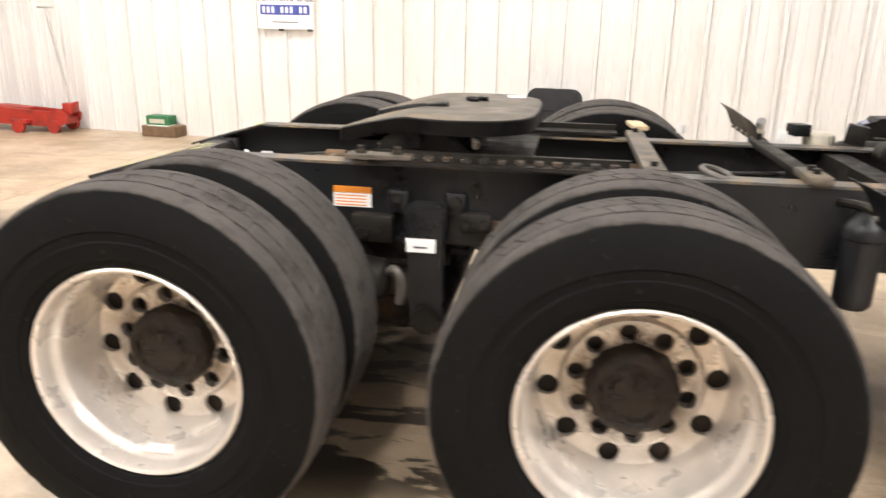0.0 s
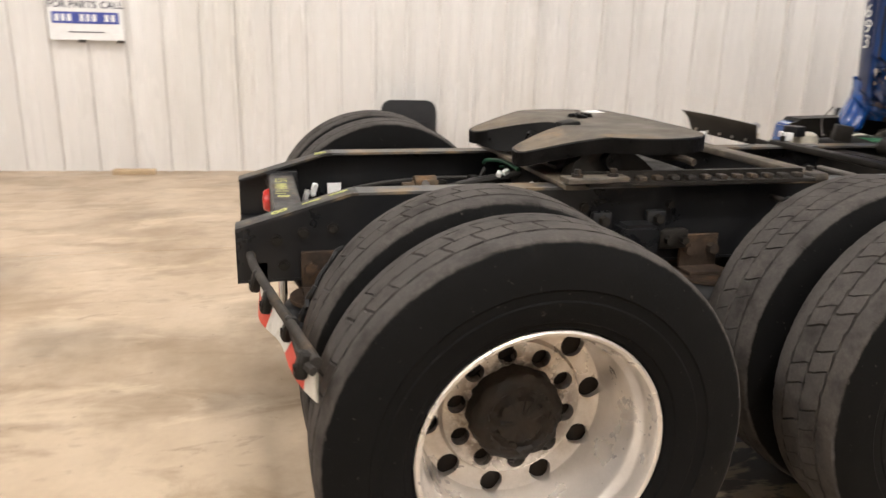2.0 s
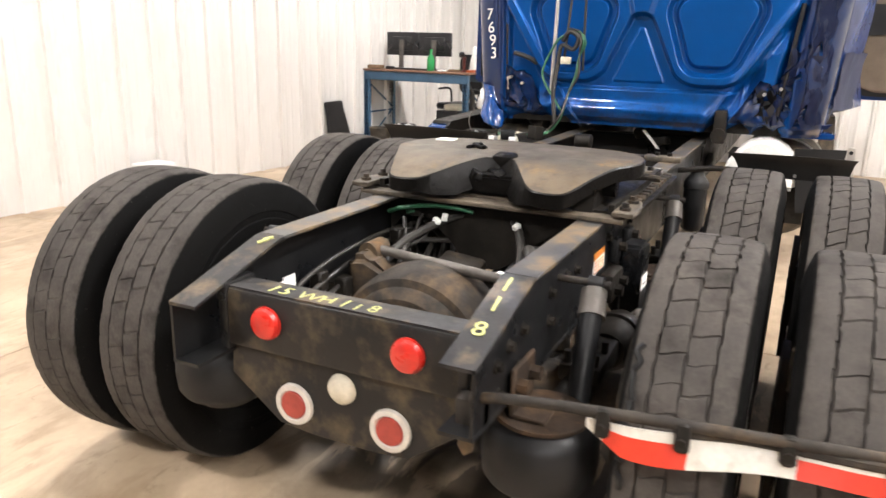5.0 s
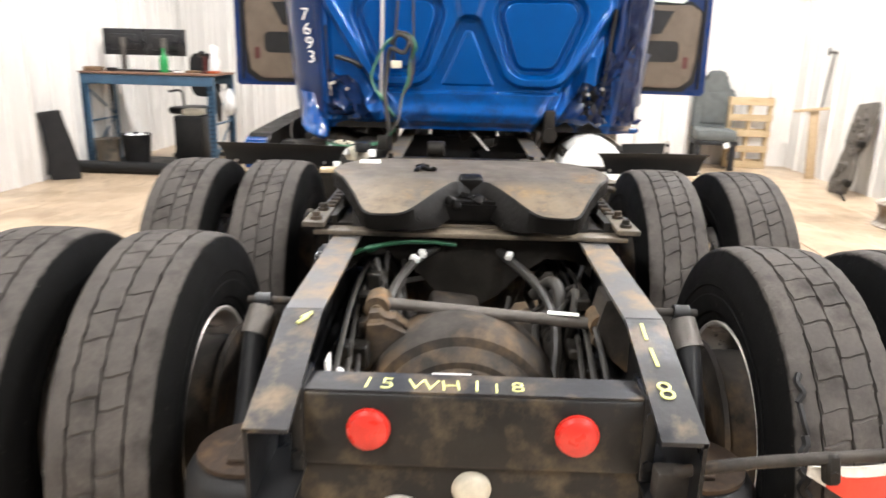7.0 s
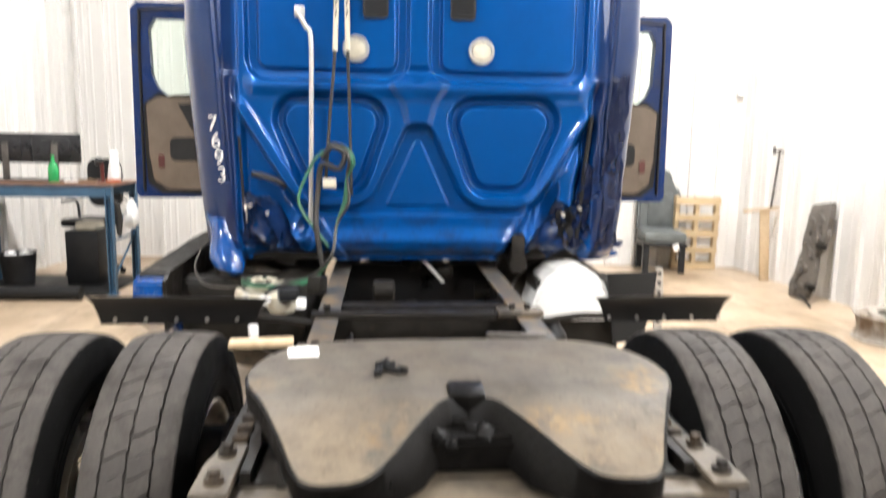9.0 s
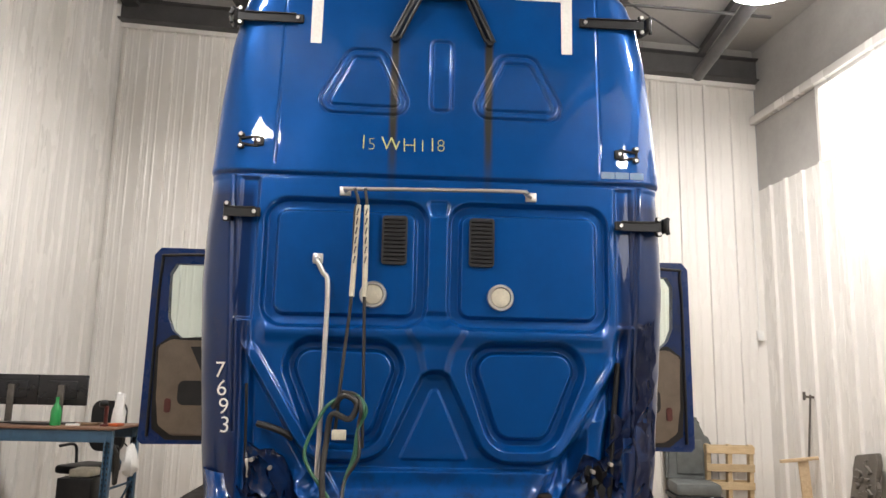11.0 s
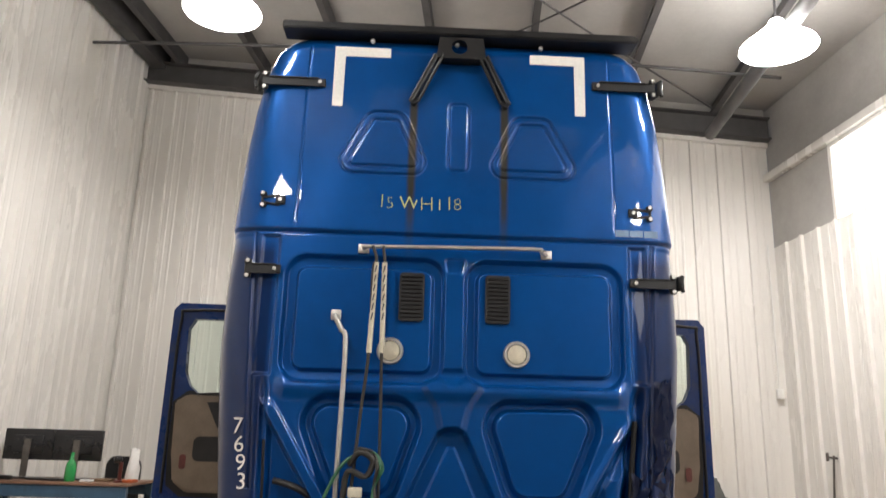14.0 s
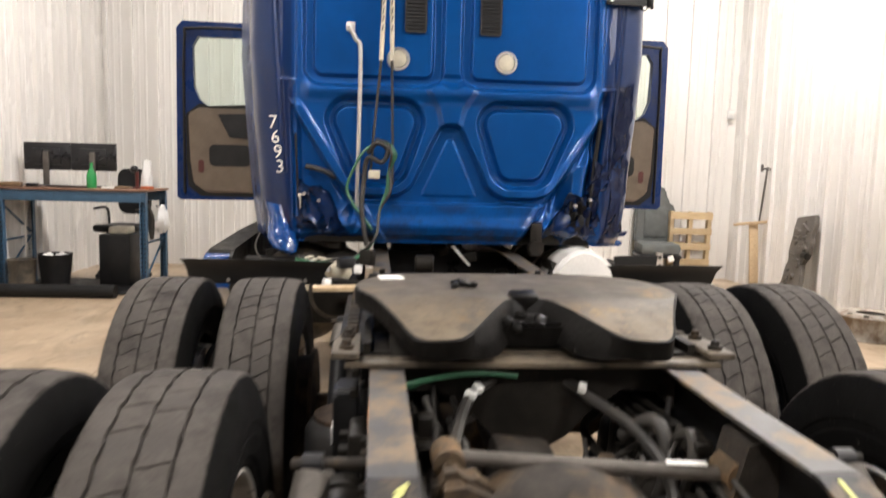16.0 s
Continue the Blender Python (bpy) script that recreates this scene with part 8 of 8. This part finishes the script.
sk = thing("rag_sack", pose(6.98, 2.78, 0), "white plastic sack hanging from the bench end", "sack")
bm = bmesh.new()
lathe(bm, [(0.0, 0.64), (0.035, 0.65), (0.070, 0.70), (0.075, 0.78), (0.05, 0.86), (0.022, 0.93), (0.0, 0.94)], seg=11, axis="Z")
for v in bm.verts:
    v.co += Vector((RND.uniform(-0.018, 0.018), RND.uniform(-0.018, 0.018), RND.uniform(-0.015, 0.015)))
part("sack", bm, WHITE, sk)
bm = bmesh.new()
tube(bm, [(-0.02, 0.06, 0.95), (0, 0.04, 0.92)], 0.006, seg=6, smooth=False)
part("tie", bm, BLACK, sk)
bm = bmesh.new()
tube(bm, [(-0.30, 0.10, 1.02), (-0.22, 0.02, 0.85), (-0.20, 0.03, 0.60), (-0.16, 0.06, 0.72), (-0.17, 0.09, 0.95)], 0.022, seg=8)
tagged(part("hanging_cable", bm, HOSE_B, None, "", pose(6.95, 2.80, 0)), "black cable bundle hanging from the bench end", "cable")

# ---- truck seat and pallet by the end wall ----
seat = thing("truck_seat", pose(8.05, -3.33, 0, 0, 0, 172), "grey fabric truck seat on a black base", "seat")
bm = bmesh.new()
box(bm, (0.02, 0, 0.45), (0.50, 0.52, 0.15), bev=0.05)
part("cushion", bm, FABRIC, seat)
bm = bmesh.new()
prism(bm, [(-0.27, 0.50), (0.27, 0.50), (0.265, 0.98), (0.20, 1.04), (0.14, 1.06), (0.13, 1.22), (0.09, 1.26), (-0.09, 1.26), (-0.13, 1.22), (-0.14, 1.06), (-0.20, 1.04), (-0.265, 0.98)], YZ, -0.28, -0.15)
bmesh.ops.bevel(bm, geom=bm.edges[:], offset=0.03, segments=3, affect="EDGES", clamp_overlap=True)
bkr = part("backrest", bm, FABRIC, seat)
bm = bmesh.new()
box(bm, (-0.145, 0, 0.78), (0.03, 0.30, 0.40), bev=0.012)
part("insert", bm, FABRIC, bkr)
for x in (-0.2, 0.2):
    for y in (-0.22, 0.22):
        bm = bmesh.new()
        box(bm, (x, y, 0.17), (0.07, 0.07, 0.34), bev=0.008)
        part("leg", bm, BLACK, seat)
bm = bmesh.new()
box(bm, (0, 0, 0.355), (0.52, 0.54, 0.05), bev=0.01)
part("base_frame", bm, BLACK, seat)
bm = bmesh.new()
box(bm, (0.265, 0.13, 0.335), (0.004, 0.075, 0.075), rot=(20, 0, 0))
part("tag", bm, PAPER, seat, "white paper tag")

pallet = thing("wooden_pallet", pose(8.16, -3.80, 0, 0, -4, -6), "pale wooden pallet standing on edge", "pallet")
PW, PH = 0.56, 0.94
for k in range(5):
    bm = bmesh.new()
    box(bm, (-0.062, 0, 0.055 + (PH - 0.11) * k / 4), (0.020, PW, 0.088), bev=0.003, seg=1)
    part("board", bm, WOOD, pallet)
for y in (-PW / 2 + 0.03, 0.0, PW / 2 - 0.03):
    bm = bmesh.new()
    box(bm, (-0.005, y, PH / 2), (0.092, 0.05, PH), bev=0.004, seg=1)
    part("stringer", bm, WOOD, pallet)
for k in range(3):
    bm = bmesh.new()
    box(bm, (0.052, 0, 0.06 + (PH - 0.12) * k / 2), (0.020, PW, 0.095), bev=0.003, seg=1)
    part("board", bm, WOOD, pallet)

br = thing("wooden_stand", pose(7.36, -4.34, 0, 0, 0, -2), "wooden stand with a crosspiece and thin steel rod", "stand")
bm = bmesh.new()
box(bm, (0, 0.02, 0.42), (0.03, 0.11, 0.84), rot=(-4, 0, 0), bev=0.004)
part("board", bm, PLANK, br)
bm = bmesh.new()
box(bm, (-0.02, 0, 0.86), (0.05, 0.62, 0.035), rot=(-6, 0, 0), bev=0.004)
part("crosspiece", bm, PLANK, br)
bm = bmesh.new()
tube(bm, [(0.0, -0.02, 0.85), (0.0, -0.08, 1.55)], 0.012, seg=8, smooth=False)
tube(bm, [(0.0, -0.15, 1.52), (0.0, 0.0, 1.53)], 0.014, seg=8, smooth=False)
tube(bm, [(0.0, -0.14, 1.48), (0.0, -0.14, 1.57)], 0.016, seg=8, smooth=False)
tube(bm, [(0.0, -0.01, 1.49), (0.0, -0.01, 1.58)], 0.016, seg=8, smooth=False)
part("rod", bm, RODGREY, br, "thin steel rod with a cross head")

cst = thing("axle_casting", pose(6.38, -4.17, 0, 0, 0, 2), "dark greasy cast housing leaning on the wall", "truck part")
LEAN = 0.23
bm = bmesh.new()
prism(bm, [(-0.16, 0.02), (0.14, 0.0), (0.19, 0.14), (0.13, 0.28), (0.16, 0.42), (0.11, 0.50), (0.18, 0.60), (0.16, 0.80), (0.20, 0.84), (0.19, 0.98), (-0.12, 1.03), (-0.17, 0.92), (-0.14, 0.78), (-0.20, 0.70), (-0.19, 0.56), (-0.10, 0.47), (-0.17, 0.36), (-0.21, 0.18)], lambda u, v, t: (u, t - v * LEAN, v), -0.06, 0.0)
bmesh.ops.bevel(bm, geom=bm.edges[:], offset=0.012, segments=2, affect="EDGES", clamp_overlap=True)
part("body", bm, CASTING, cst)
for k in range(46):
    bm = bmesh.new()
    v = RND.uniform(0.06, 0.98)
    u = RND.uniform(-0.12, 0.12)
    if k % 7 == 0:
        cyl(bm, (u, -v * LEAN, v), (u, 0.030 - v * LEAN, v), RND.uniform(0.02, 0.04), seg=14)
    else:
        box(bm, (u, 0.006 - v * LEAN, v), (RND.uniform(0.015, 0.10), 0.04, RND.uniform(0.012, 0.05)), rot=(0, RND.choice((0, 0, 35, -35, 90, 60)), 0), bev=0.005, seg=1)
    part("boss", bm, CASTING, cst)
for u, v in ((-0.24, 0.16), (-0.22, 0.58)):
    bm = bmesh.new()
    cyl(bm, (u - 0.02, 0.03 - v * LEAN, v), (u + 0.1, 0.0 - v * LEAN, v), 0.038, seg=16)
    part("port", bm, GREASE, cst)
bm = bmesh.new()
tube(bm, [(-0.42, 0.10, 0.012), (-0.25, 0.04, 0.03), (-0.08, 0.0, 0.05)], 0.012, seg=8)
part("lever", bm, GREASE, cst)

rim = thing("loose_rim", pose(4.80, -4.10, 0), "rusty white steel rim lying on the floor", "wheel rim")
bm = bmesh.new()
lathe(bm, [(0.300, 0.0), (0.305, 0.012), (0.285, 0.025), (0.275, 0.05), (0.262, 0.09), (0.270, 0.15), (0.284, 0.19), (0.302, 0.205), (0.300, 0.215), (0.275, 0.205), (0.262, 0.195), (0.24, 0.205), (0.20, 0.225), (0.14, 0.230), (0.12, 0.225), (0.12, 0.215), (0.20, 0.212), (0.25, 0.18), (0.252, 0.09), (0.275, 0.02), (0.300, 0.0)], seg=56, axis="Z")
bmesh.ops.remove_doubles(bm, verts=bm.verts[:], dist=0.0002)
cu = bmesh.new()
for k in range(8):
    a = 2 * math.pi * k / 8
    cyl(cu, (0.205 * math.cos(a), 0.205 * math.sin(a), 0.15), (0.205 * math.cos(a), 0.205 * math.sin(a), 0.30), 0.028, seg=16)
part("shell", cut(bm, cu, "rim"), RIMSTEEL, rim)
# a dark disc added in place of the shade within the rim
bm = bmesh.new()
lathe(bm, [(0.0, 0.05), (0.24, 0.05), (0.24, 0.06), (0.0, 0.06)], seg=32, axis="Z")
part("shadow_plate", bm, HUB, rim, "dark disc standing for the shade inside the rim")

tk = thing("compressor_tank", pose(3.86, -3.98, 0.17, 0, 0, 3) @ Matrix.Diagonal((0.7, 0.92, 1.0, 1)), "pale grey round pressure tank on a black dolly", "tank")
bm = bmesh.new()
lathe(bm, [(0.0, -0.45), (0.12, -0.44), (0.22, -0.39), (0.27, -0.32), (0.28, -0.25), (0.28, 0.25), (0.27, 0.32), (0.22, 0.39), (0.12, 0.44), (0.0, 0.45)], seg=40, axis="X", at=(0, 0, 0.62))
part("vessel", bm, MOUNT, tk, "dusty pale vessel")
for x in (-0.25, 0.25):
    bm = bmesh.new()
    box(bm, (x, 0, 0.18), (0.05, 0.10, 0.36), bev=0.01)
    part("stand", bm, BLACK, tk)
bm = bmesh.new()
cyl(bm, (-0.2, 0, 0.89), (-0.2, 0, 0.98), 0.02, seg=10)
box(bm, (-0.2, 0, 1.0), (0.07, 0.05, 0.05), bev=0.008)
part("valve", bm, RODGREY, tk)
ds = thing("dolly_stand", pose(3.88, -3.98, 0), "black steel dolly stand on the floor", "stand")
bm = bmesh.new()
box(bm, (0, 0, 0.14), (0.45, 0.40, 0.06), bev=0.01)
part("deck", bm, BLACK, ds)
for x in (-0.18, 0.18):
    for y in (-0.16, 0.16):
        bm = bmesh.new()
        cyl(bm, (x, y - 0.02, 0.055), (x, y + 0.02, 0.055), 0.055, seg=16)
        part("caster", bm, BLACK, ds)
wb = thing("wall_box", in_room(0.03, 0.10, 2.25), "small white junction box on the wall", "junction box")
bm = bmesh.new()
box(bm, (-0.03, 0.0, 0), (0.06, 0.08, 0.12), bev=0.01)
part("body", bm, WHITE, wb)
bm = bmesh.new()
tube(bm, [(-0.01, 0.0, 0.06), (-0.01, 0.0, 1.9)], 0.009, seg=8, smooth=False)
part("conduit", bm, WHITE, wb)
